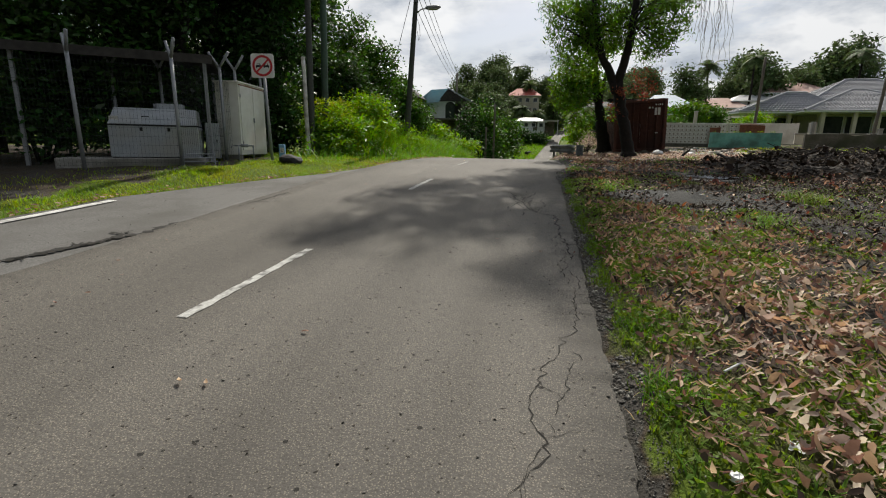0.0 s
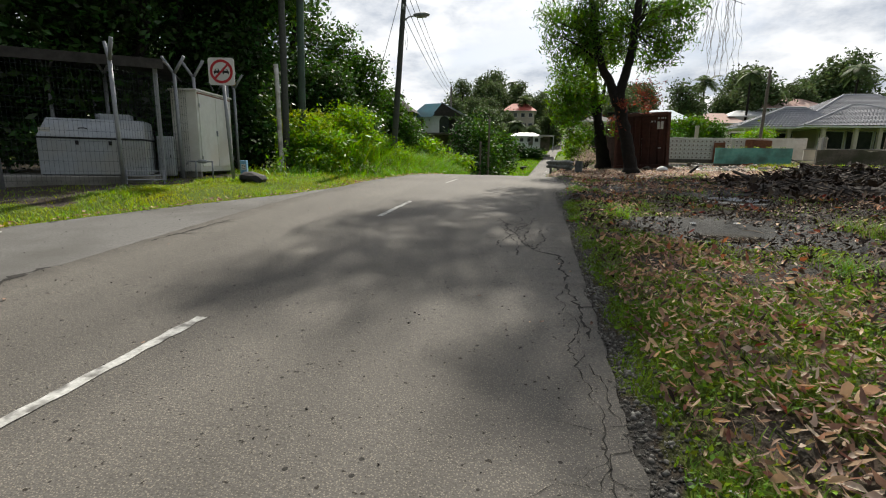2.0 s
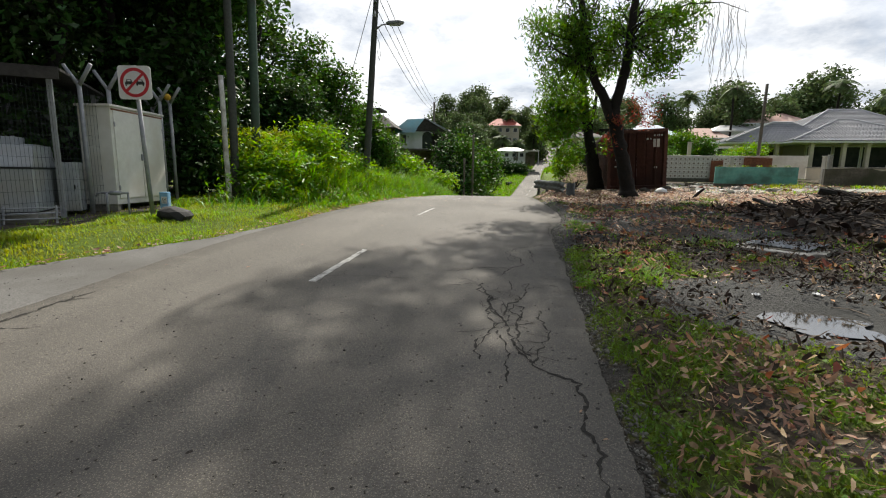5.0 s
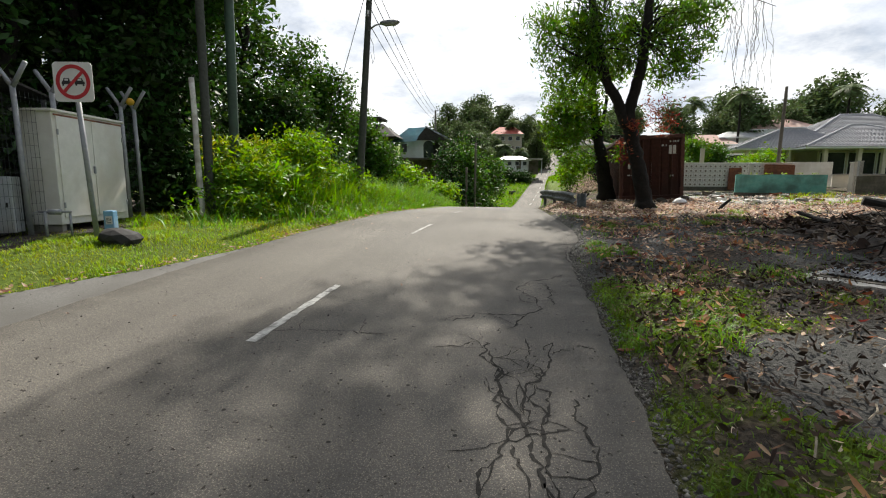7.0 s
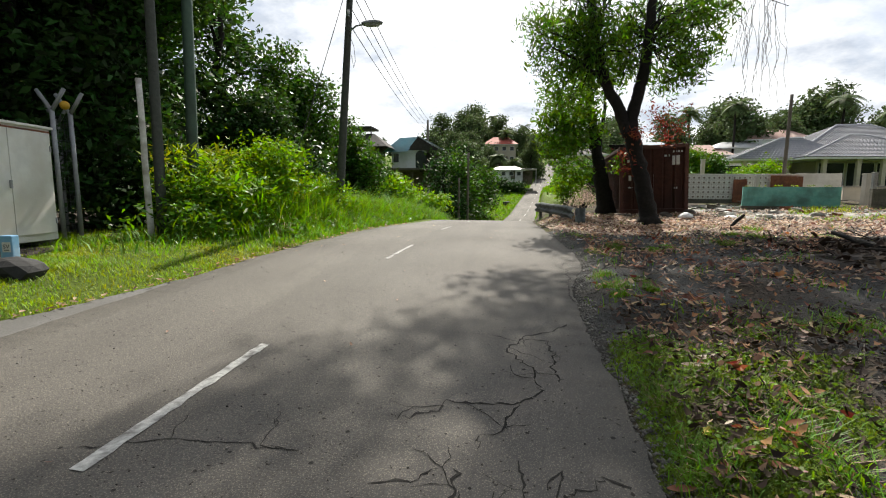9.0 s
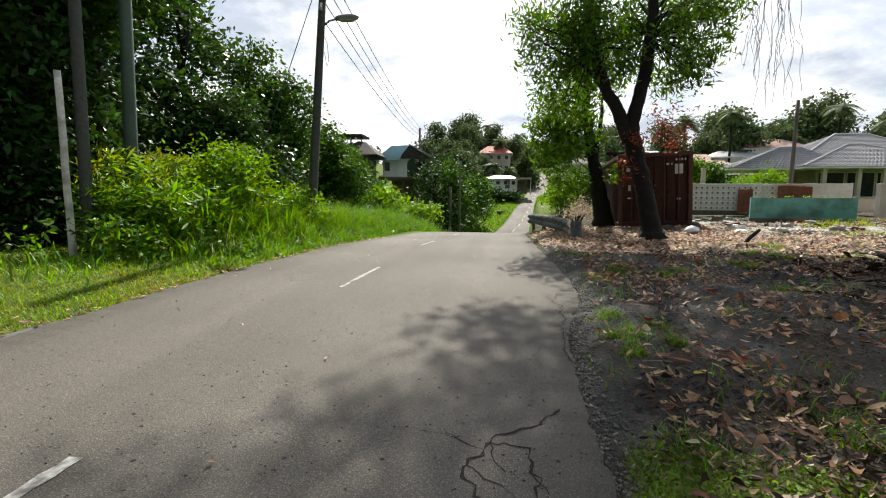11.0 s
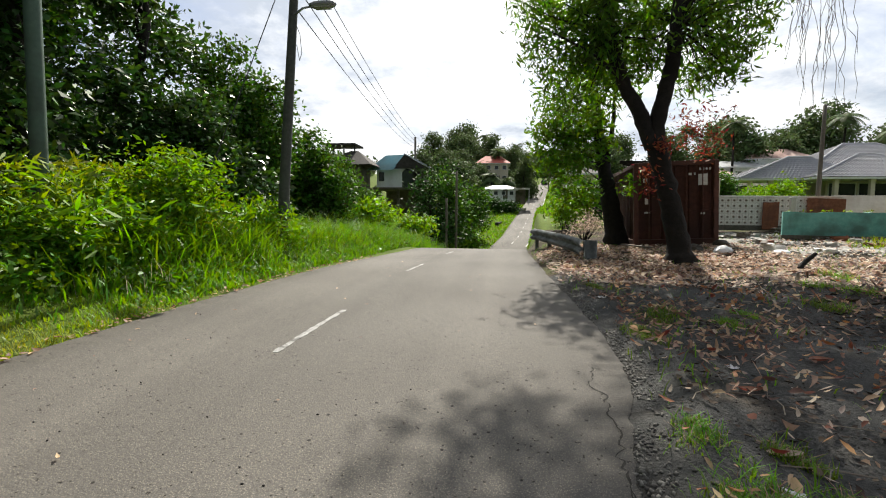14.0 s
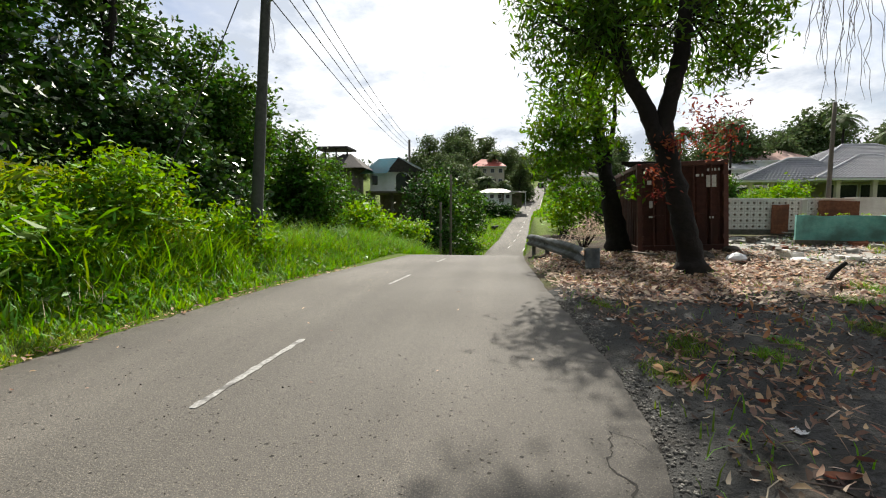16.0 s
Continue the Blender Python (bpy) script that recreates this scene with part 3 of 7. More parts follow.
def cover_at(x, y):
    dr = x - road_right(y)
    grass = 0.49 + 0.45 * wobble(x, y, 1.1, 5) + 0.5 * wobble(x, y, 3.1, 6) + 0.16 * (1 - soft(dr, 0.5, 1.3))
    near = np.clip(grass + 0.12, 0.2, 1) * (1 - soft(dr, 2.2, 3.6)) + (0.25 + 0.3 * wobble(x, y, 1.6, 8)) * soft(dr, 2.2, 3.6)
    mud = np.where(y + 0.9 * wobble(x, y, 1.1, 41) > 8.7, 0.18 + 0.35 * wobble(x, y, 1.2, 9), near)
    mud = np.where((dr < 0.13 - 0.06 * soft(y, 3, 6) + 0.16 * wobble(x, y, 4.1, 47)) & (y < 30), 0.22, mud)
    # old paved way into the plot, half buried
    paved = (y + 0.5 * wobble(x, y, 1.7, 52) > 9.4) & (dr + 0.5 * wobble(x, y, 2.3, 53) < 0.5 + 0.75 * (y - 9.0)) & (dr < 4.5)
    mud = np.where(paved, 0.05 + 0.24 * np.clip(wobble(x, y, 1.5, 54) + 0.6 * wobble(x, y, 4.9, 55), 0, 1), mud)
    far = np.where(y + 0.8 * wobble(x, y, 0.9, 42) > 18.3, 0.5 + 0.2 * wobble(x, y, 1.3, 4), mud)
    far = np.where(y > 32, 0.95, far)
    for px, py, pr in PUDDLES:
        far = np.where(((x - px - 0.3) / 1.5) ** 2 + ((y - py - 0.2) / 1.1) ** 2 + 0.35 * wobble(x, y, 3.7, 44) < 1.0, 0.0, far)
    bank = 0.95 + 0.15 * wobble(x, y, 1.5, 7)
    bank = np.where((x < -4.5 + 0.5 * wobble(x, y, 1.9, 45)) & (y < 12.2) | (x < -5.3) & (y < 24), 0.4 + 0.2 * wobble(x, y, 2.7, 46), bank)
    return np.where(dr > -1, np.clip(far, 0, 1), bank)


att = me.attributes.new("cover", "FLOAT", "POINT")
att.data.foreach_set("value", np.clip(cover_at(X, Y), 0, 1).astype(np.float32).ravel())
ground = tagged(new("ground", me), "muddy leaf-strewn ground with grass verges beside the road", "ground", kind="structure")


# road: a strip with crumbled edges and a real thickness
def strip(y0, y1, dy, left, right, lift, across=12, skirt=0.07, rough=0.0, seed=0.0):
    ys = np.arange(y0, y1 + dy, dy)
    v, f = [], []
    for y in ys:
        a = float(left(y)) + rough * (0.5 * wobble(0, y, 3.1, seed) + 0.6 * wobble(0, y, 7.3, seed + 1) + 0.3 * wobble(0, y, 26, seed + 4))
        b = float(right(y)) + rough * (0.5 * wobble(5, y, 3.1, seed + 2) + 0.6 * wobble(5, y, 7.3, seed + 3) + 0.3 * wobble(5, y, 26, seed + 5))
        z = float(road_z(y)) + lift
        row = [(a - 0.015, y, z - skirt)] + [(a + (b - a) * k / across, y, z) for k in range(across + 1)] + [(b + 0.015, y, z - skirt)]
        v += row
    w = across + 3
    i = (np.arange(len(ys) - 1)[:, None] * w + np.arange(w - 1)[None]).ravel()
    return np.array(v), np.stack([i, i + 1, i + w + 1, i + w], 1)


v, f = strip(-40, 45, 0.045, road_left, road_right, 0.0, rough=0.032)
road = tagged(new("road", mesh_np("road", v, f, M["asphalt"])), "worn grey asphalt road with broken edge and cracks", "road", kind="structure")
v, f = strip(45, 260, 2.5, road_left, road_right, 0.0)
far_road = tagged(new("road", mesh_np("road", v, f, M["asphalt"])), "straight asphalt road climbing the far hill", "road", kind="structure")
v, f = strip(-40, 10.6, 0.12, apron_left, lambda y: road_left(y) + 0.06, -0.012, rough=0.05, seed=3)
apron = tagged(new("pavement", mesh_np("pavement", v, f, M["apron"])), "pale old asphalt bay beside the road", "pavement", kind="structure")


def ribbon(pts, widths, lift, mat, name, parent, on=road_z):
    """A flat strip along points of the plan, lying on the road."""
    v, f = [], []
    for i, (x, y) in enumerate(pts):
        a, b = pts[max(i - 1, 0)], pts[min(i + 1, len(pts) - 1)]
        dx, dy = b[0] - a[0], b[1] - a[1]
        s = math.hypot(dx, dy) or 1
        w = widths[i] / 2
        for k in (-1, 1):
            px, py = x - dy / s * w * k, y + dx / s * w * k
            v.append((px, py, float(on(py)) + lift))
    for i in range(len(pts) - 1):
        f.append((2 * i, 2 * i + 1, 2 * i + 3, 2 * i + 2))
    ob = new(name, mesh_np(name, v, f, mat))
    ob.parent = parent
    return ob


# centre dashes, worn at their edges
DASH = [(0.93, 0.95, 1.8), (1.07, 6.8, 1.68), (1.13, 12.55, 1.75), (1.24, 18.3, 1.8), (1.4, 24.3, 1.8), (1.9, 30.2, 1.8), (0.9, -4.9, 1.8)]
rng = np.random.default_rng(5)
for x, y, ln in DASH:
    ys = np.linspace(y, y + ln, 22)
    ribbon([(x + 0.045 * (q - y) + rng.normal() * 0.003, q) for q in ys], [(0.088 if y < 12 else 0.066) + rng.normal() * 0.013 for q in ys], 0.006, M["paint" if y < 12 else "paint_worn"], "dash", road)
for k in range(26):
    y = 62 + k * 5.8
    x = float(road_left(y) + road_right(y)) / 2
    slope = float(road_left(y + 1) + road_right(y + 1)) / 2 - x
    ribbon([(x, y), (x + slope * 2, y + 2.0)], [0.1, 0.1], 0.03, M["paint"], "dash", far_road)
ys = np.arange(-30, 5.0, 0.25)
ribbon([(float(apron_left(q)) + 0.28, q) for q in ys], [0.17] * len(ys), 0.004, M["line_paint"], "edge_line", apron)
ys = np.arange(60, 160, 4.0)
ribbon([(float(road_right(q)) - 0.15, q) for q in ys], [0.12] * len(ys), 0.03, M["paint"], "edge_line", far_road)


# cracks: branching dark joints along the broken right-hand side
def crack(x, y, ang, length, w, seed, depth=0):
    r = random.Random(seed)
    pts, ws = [(x, y)], [w * 0.3]
    a, n = ang, max(4, int(length / 0.045))
    for i in range(n):
        a += r.gauss(0, 0.42)
        a += (ang - a) * 0.22
        x, y = x + 0.045 * math.cos(a), y + 0.045 * math.sin(a)
        pts.append((x, y)), ws.append(w * r.uniform(0.35, 1.2) * (1 - 0.7 * i / n))
        if depth < 2 and r.random() < 0.09:
            crack(x, y, a + r.choice((-1, 1)) * r.uniform(0.6, 1.3), length * r.uniform(0.2, 0.45), w * 0.7, r.random(), depth + 1)
    ribbon(pts, ws, 0.003 + 0.0004 * r.random(), M["crack"], "crack", road)


def crack_along(way, w, seed):
    """A crack that wanders between way points, with small side cracks."""
    r = random.Random(seed)
    pts, ws, drift = [], [], 0.0
    for (xa, ya), (xb, yb) in zip(way, way[1:]):
        n = max(2, int(math.hypot(xb - xa, yb - ya) / 0.035))
        for k in range(n):
            t = k / n
            drift += r.gauss(0, 0.02) - 0.12 * drift
            if r.random() < 0.12:
                drift += r.choice((-1, 1)) * 0.035
            side = math.sin(math.pi * t) * drift
            pts.append((xa + (xb - xa) * t + side + r.gauss(0, 0.003), ya + (yb - ya) * t + r.gauss(0, 0.012)))
            ws.append(w * 1.45 * r.uniform(0.15, 1.0) ** 1.3)
            if r.random() < 0.05:
                crack(*pts[-1], r.uniform(0, math.tau), r.uniform(0.15, 0.45), w * 0.6, r.random(), 1)
    ws[0] = ws[-1] = w * 0.2
    ribbon(pts, ws, 0.003, M["crack"], "crack", road)


for k, (w, way) in enumerate((
        (0.008, [(3.22, -1.2), (3.27, -0.18), (3.31, 0.47), (3.46, 0.88), (3.63, 1.75), (3.66, 3.15), (3.64, 3.9)]),
        (0.006, [(3.42, 0.3), (3.52, 0.75), (3.5, 1.0)]), (0.006, [(3.58, 1.5), (3.7, 2.2), (3.66, 3.1)]),
        (0.022, [(3.71, 2.9), (3.7, 3.4), (3.64, 3.9), (3.67, 4.8), (3.37, 5.15), (3.16, 5.97), (2.93, 6.94)]),
        (0.016, [(3.37, 5.15), (3.52, 5.66), (3.48, 6.3)]), (0.02, [(3.0, 5.2), (3.09, 5.8), (3.01, 6.61), (2.86, 7.09)]),
        (0.02, [(3.37, 5.3), (3.27, 5.92), (3.35, 6.66), (3.43, 7.17)]), (0.018, [(2.79, 5.66), (3.09, 5.8), (3.45, 5.95)]),
        (0.016, [(3.09, 5.8), (3.19, 6.26), (3.35, 6.66)]), (0.016, [(3.01, 6.61), (3.19, 6.26), (3.27, 5.92)]), (0.018, [(3.2, 4.9), (3.19, 5.5), (3.09, 5.8)]),
        (0.012, [(0.89, 6.96), (1.38, 7.12), (2.11, 7.11)]), (0.018, [(2.53, 7.5), (2.77, 7.72), (3.23, 7.75), (3.34, 8.19), (3.26, 8.88), (3.72, 9.38)]),
        (0.015, [(3.23, 7.75), (3.13, 7.46), (3.0, 7.2)]), (0.014, [(3.26, 8.88), (3.5, 8.9), (3.5, 8.04)]), (0.014, [(2.5, 6.9), (2.7, 6.95), (2.86, 7.09)]),
        (0.014, [(3.4, 6.9), (3.6, 7.1), (3.75, 7.0)]), (0.012, [(3.88, 9.6), (3.9, 10.7), (3.99, 11.5), (4.03, 12.6)]), (0.01, [(3.16, 5.97), (3.22, 7.2)]),
        (0.13, [(-1.7, 1.75), (-1.55, 2.2), (-1.4, 2.73), (-1.2, 3.61)]), (0.08, [(-1.66, 1.8), (-1.5, 2.3), (-1.33, 2.8)]), (0.03, [(-1.1, 4.7), (-1.04, 5.23), (-0.95, 6.19)]), (0.016, [(-1.6, 0.4), (-1.5, 1.63), (-1.62, 2.0)]))):
    crack_along(way, w, k + 3)


# ---------- container plot ----------
def shipping_container(loc, rz, tilt):
    c = thing("shipping_container", "rust-brown steel shipping container standing beside the trees", "container")
    c.matrix_basis = pose(*loc, 0, -tilt, rz)
    W, L, H = 2.42, 6.06, 2.57
    part("floor_frame", box((W / 2, L / 2, 0.08), (W, L, 0.16), bevel=0.01), M["container"], c)
    for x in (0.02, W - 0.02):   # corrugated sides
        bm, pts, y, k = bmesh.new(), [], 0.1, 0
        while y < L - 0.15:
            pts += [(y, 0.0), (y + 0.07, 0.036), (y + 0.14, 0.036), (y + 0.21, 0.0)]
            y += 0.28
        sgn = -1 if x > 1 else 1
        lo = [bm.verts.new((x + sgn * d, q, 0.14)) for q, d in pts]
        hi = [bm.verts.new((x + sgn * d, q, H - 0.1)) for q, d in pts]
        for a in range(len(pts) - 1):
            bm.faces.new((lo[a], lo[a + 1], hi[a + 1], hi[a]))
        bmesh.ops.solidify(bm, geom=bm.faces[:], thickness=0.01)
        part("side_panel", bm, M["container"], c)
    bm = bmesh.new()
    ys = np.arange(0.05, L - 0.1, 0.2)
    for q in ys:
        box((W / 2, q + 0.1, H - 0.035 + (0.01 if int(q * 5) % 2 else 0)), (W - 0.08, 0.199, 0.03), bm=bm)
    part("roof_panel", bm, M["container"], c)
    part("end_panel", box((W / 2, L - 0.03, H / 2), (W - 0.1, 0.04, H - 0.1)), M["container"], c)
    for x in (0.06, W - 0.06):
        for y in (0.06, L - 0.06):
            part("corner_post", box((x, y, H / 2), (0.13, 0.13, H), bevel=0.012), M["container"], c)
    for z in (0.1, H - 0.06):
        part("door_header", box((W / 2, 0.06, z), (W - 0.26, 0.12, 0.14), bevel=0.01), M["container"], c)
        for x in (0.05, W - 0.05):
            part("side_rail", box((x, L / 2, z), (0.1, L - 0.26, 0.12), bevel=0.01), M["container"], c)
    for k in range(2):
        x0 = 0.13 + k * 1.083
        bm, pts = bmesh.new(), []
        for j in range(3):
            a = x0 + 0.05 + j * 0.34
            pts += [(a, 0.03), (a + 0.24, 0.03), (a + 0.27, 0.06), (a + 0.31, 0.06), (a + 0.34, 0.03)]
        pts = [(x0, 0.03)] + pts + [(x0 + 1.075, 0.03)]
        pts = [p for i, p in enumerate(pts) if i == 0 or p[0] > pts[i - 1][0] + 1e-4]
        lo = [bm.verts.new((a, d, 0.18)) for a, d in pts]
        hi = [bm.verts.new((a, d, H - 0.14)) for a, d in pts]
        for a in range(len(pts) - 1):
            bm.faces.new((lo[a], lo[a + 1], hi[a + 1], hi[a]))
        bmesh.ops.solidify(bm, geom=bm.faces[:], thickness=0.02)
        door = part("door", bm, M["container"], c)
        for j in (0.3, 0.76):
            part("lock_rod", tube([(x0 + j, -0.005, 0.12), (x0 + j, -0.005, H - 0.1)], 0.017), M["container"], door)
            part("lock_handle", box((x0 + j + 0.12, -0.012, 1.05), (0.3, 0.02, 0.035), bevel=0.006), M["container"], door)
        for z in (0.4, 1.0, 1.6, 2.2):
            part("hinge", box((x0 + (0.0 if k == 0 else 1.075), -0.01, z), (0.06, 0.04, 0.12), bevel=0.008), M["container"], door)
    for x, z, w, h in ((1.98, 1.98, 0.26, 0.34), (0.38, 1.38, 0.12, 0.2), (0.38, 1.02, 0.16, 0.05), (0.33, 2.02, 0.12, 0.12), (1.98, 0.95, 0.12, 0.06)):
        part("sticker", box((x, 0.006, z), (w, 0.012, h), bevel=0.003), M["white_sticker"], c, "faded white sticker")
    for x, w in ((1.62, 0.11), (1.9, 0.06), (1.99, 0.06), (2.08, 0.06), (2.18, 0.06), (1.75, 0.05)):
        part("marking_bar", box((x, 0.004, 2.3 if x > 1.8 else 2.16), (w * 0.8, 0.012, 0.07)), M["white_sticker"], c, "pale stencilled marking")
    return c


shipping_container((7.45, 23.85, gz(8.6, 24.5) - 0.03), -5, 2.6)
for x, y, z, ln, r in ((7.8, 24.5, 3.53, 1.5, 4), (8.1, 25.2, 3.53, 1.3, -6)):
    b = thing("roof_timber", "dark timber beam lying on the container roof", "timber", (x, y, z), r, group="timbers on container")
    part("beam", box((0, 0, 0.05), (ln, 0.1, 0.1), bevel=0.012), M["bark_burnt"], b)
    for k in (-0.4, 0.4):
        part("block", box((k * ln, 0, -0.02), (0.1, 0.1, 0.07), bevel=0.01), M["bark_burnt"], b)


# ---------- walls of the demolished house ----------
def wall_piece(name, label, x0, y0, x1, y1, h, t, mat, cap=None, base=None, z0=None, ragged=0.0, seed=0):
    ln, ang = math.hypot(x1 - x0, y1 - y0), math.degrees(math.atan2(y1 - y0, x1 - x0))
    z = (min(gz(x0, y0), gz(x1, y1)) - 0.04) if z0 is None else z0
    w = thing(name, label, "wall", (x0, y0, z), ang)
    r = random.Random(seed)
    n = max(2, int(ln / 0.3))
    top = [(ln * k / n, h + r.uniform(-1, 1) * ragged) for k in range(n + 1)]
    part("wall_body", prism([(0, 0)] + [(ln, 0)] + top[::-1], t), mat, w)
    if cap:
        part("coping", box((ln / 2, t / 2, h + 0.03), (ln + 0.06, t + 0.08, 0.06), bevel=0.012), cap, w)
    if base:
        part("plinth", box((ln / 2, t / 2, 0.06), (ln + 0.04, t + 0.05, 0.12), bevel=0.015), base, w)
    return w


zt = gz(13.5, 24.2)
wall_piece("teal_wall", "low teal-painted concrete wall with dark water stains", 12.14, 24.55, 15.05, 23.7, 0.84, 0.16, M["teal"], base=M["concrete_dark"], ragged=0.015, seed=2, z0=zt - 0.02)
wall_piece("teal_wall", "short teal wall returning behind the front wall", 12.45, 24.73, 13.5, 26.4, 0.84, 0.16, M["teal"], base=M["concrete_dark"], ragged=0.02, seed=3, z0=zt)
wall_piece("teal_wall", "short teal wall with broken pale top", 15.0, 23.9, 15.55, 25.9, 0.82, 0.16, M["teal"], base=M["concrete_dark"], ragged=0.03, seed=4, z0=zt)
wall_piece("mossy_wall", "dark mossy concrete wall stub", 15.95, 23.55, 21.5, 22.6, 0.72, 0.2, M["concrete_dark"], ragged=0.05, seed=5, z0=gz(17, 23.4))
wall_piece("rusty_panel", "rusty sheet leaning along the broken wall", 14.7, 27.7, 15.9, 27.5, 1.22, 0.03, M["rust"], ragged=0.02, seed=6, z0=1.32)
wall_piece("rusty_panel", "small rusty sheet fixed on the block wall", 13.2, 27.78, 13.75, 27.74, 1.05, 0.03, M["rust"], ragged=0.03, seed=7, z0=1.36)
wall_piece("garden_wall", "pale green garden wall behind the ruins", 16.2, 28.6, 18.0, 28.4, 1.15, 0.15, M["white_wall"], ragged=0.01, seed=8, z0=1.55)
wall_piece("garden_wall", "pale rendered garden wall with worn coping", 17.2, 27.0, 22.0, 25.6, 0.55, 0.15, M["wall_cream"], cap=M["concrete"], seed=9, z0=1.5)

tuft_rng = np.random.default_rng(55)
q = tuft_rng.random(260) ** 0.8
p = np.stack([12.16 + 2.87 * q, 24.55 - 0.83 * q + 0.09 + tuft_rng.normal(size=260) * 0.03, zt + 0.84 + tuft_rng.random(260) * 0.05], 1)[(np.sin(q * 37) > 0.1)]
v, f = leaves_np(p, 0.06, 0.025, -0.4, tuft_rng)
tagged(new("wall_moss", mesh_np("wall_moss", v, f, M["grass"])), "yellow-green weeds along the teal wall's top", "moss", kind="stuff")
# weeds before the teal wall
x, y = tuft_rng.uniform(11.8, 19.5, 5200), tuft_rng.uniform(19.2, 23.6, 5200)
keep = wobble(x, y, 1.0, 91) + 0.4 * wobble(x, y, 3.3, 92) > 0.25
v, f = blades_np(np.stack([x, y, ground_z(x, y)], 1)[keep], 0.16 * np.ones(keep.sum()), 0.022, 1.0, tuft_rng)
tagged(new("yard_grass", mesh_np("yard_grass", v, f, M["grass"])), "sunlit yellow-green grass on the cleared yard", "grass", kind="stuff")

# white wall of pierced blocks: each block a raised frame round a dark flower-shaped hole
pw = thing("block_wall", "white wall of patterned ventilation blocks", "wall", (8.9, 28.0, 1.3), -1.0)
BW, rows, cols = 0.215, 5, 33
# solid brown panel behind the holes, its colour standing in for their shade
part("wall_core", box((cols * BW / 2, 0.09, rows * BW / 2 + 0.1), (cols * BW, 0.06, rows * BW + 0.2)), M["dot"], pw, "solid core coloured as the shade in the holes")
part("coping", box((cols * BW / 2, 0.09, rows * BW + 0.235), (cols * BW + 0.04, 0.24, 0.07), bevel=0.012), M["white_wall"], pw)
part("plinth", box((cols * BW / 2, 0.09, 0.1), (cols * BW, 0.22, 0.2), bevel=0.012), M["concrete_dark"], pw)


def vent_block():
    bm = bmesh.new()
    h, r = BW / 2 - 0.002, 0.047
    outer, inner = [], []
    for k in range(16):
        a = k * math.tau / 16
        q = 1 / max(abs(math.cos(a)), abs(math.sin(a)))
        outer.append((math.cos(a) * q * h, math.sin(a) * q * h))
        inner.append((math.cos(a) * r * (1 + 0.18 * math.cos(4 * a)), math.sin(a) * r * (1 + 0.18 * math.cos(4 * a))))
    o = [bm.verts.new((x, 0, z)) for x, z in outer]
    i = [bm.verts.new((x, 0, z)) for x, z in inner]
    b = [bm.verts.new((x, 0.06, z)) for x, z in inner]
    for k in range(16):
        j = (k + 1) % 16
        bm.faces.new((o[k], o[j], i[j], i[k])), bm.faces.new((i[k], i[j], b[j], b[k]))
    me = bpy.data.meshes.new("block")
    bmesh.ops.recalc_face_normals(bm, faces=bm.faces[:])
    bm.to_mesh(me), bm.free()
    me.materials.append(M["white_wall"])
    return me


vb = vent_block()
for r in range(rows):
    for k in range(cols):
        ob = new("block", vb)
        ob.parent = pw
        ob.matrix_basis = pose((k + 0.5) * BW, 0.0, 0.2 + (r + 0.5) * BW)

for x, y, h, w, lab, m in ((13.95, 27.3, 1.3, 0.16, "broken cream concrete pillar", "wall_cream"), (16.9, 24.9, 1.35, 0.14, "grey concrete stub post", "concrete"), (17.55, 26.2, 1.3, 0.26, "square cream gate pillar", "wall_cream"),
                           (14.6, 35.0, 2.2, 0.2, "pale upright fence post", "wall_cream"), (19.2, 23.9, 1.0, 0.16, "grey concrete stub post", "concrete")):
    z = gz(x, y) - 0.05
    p = thing("pillar", lab, "pillar", (x, y, z))
    part("shaft", box((0, 0, h / 2), (w, w, h), bevel=0.015), M[m], p)
    part("cap", box((0, 0, h + 0.02), (w * 1.15, w * 1.15, 0.05), bevel=0.012), M[m], p)


def post(name, label, x, y, ztop, r0, r1, mat, lean=(0, 0), zb=None, n=10, rough=0.0):
    z = (gz(x, y) - 0.1) if zb is None else zb
    t = thing(name, label, "post", (x, y, z))
    k = 8
    rr = random.Random(int(x * 100))
    pts = [(lean[0] * i / k + rr.gauss(0, rough), lean[1] * i / k + rr.gauss(0, rough), (ztop - z) * i / k) for i in range(k + 1)]
    part("shaft", tube(pts, [r0 + (r1 - r0) * i / k for i in range(k + 1)], n), mat, t, smooth=True)
    return t


post("timber_post", "tall weathered timber pole in the ruins", 16.2, 29.6, 6.4, 0.09, 0.07, M["timber"], (0.05, 0))
post("timber_post", "thin dark timber pole leaning slightly", 21.8, 28.6, 6.0, 0.09, 0.07, M["timber"], (0.15, 0))


# ---------- rubble, stones and slabs ----------
def stone(name, label, x, y, s, mat, seed, z=None, flat=0.7, group=""):
    r = random.Random(seed)
    bm = bmesh.new()
    bmesh.ops.create_icosphere(bm, subdivisions=2, radius=0.5)
    for v in bm.verts:
        k = 1 + 0.22 * noise.noise(v.co * 2.3 + Vector((seed, 0, 0))) + 0.1 * noise.noise(v.co * 6 + Vector((0, seed, 0)))
        v.co = Vector((v.co.x * s * k * r.uniform(0.98, 1.02) * 1.25, v.co.y * s * k, max(-0.35, v.co.z) * s * flat * k))
    t = thing(name, label, "stone", (x, y, (gz(x, y) if z is None else z) + s * flat * 0.25), r.uniform(0, 360), group=group)
    part("stone_body", bm, mat, t)
    return t


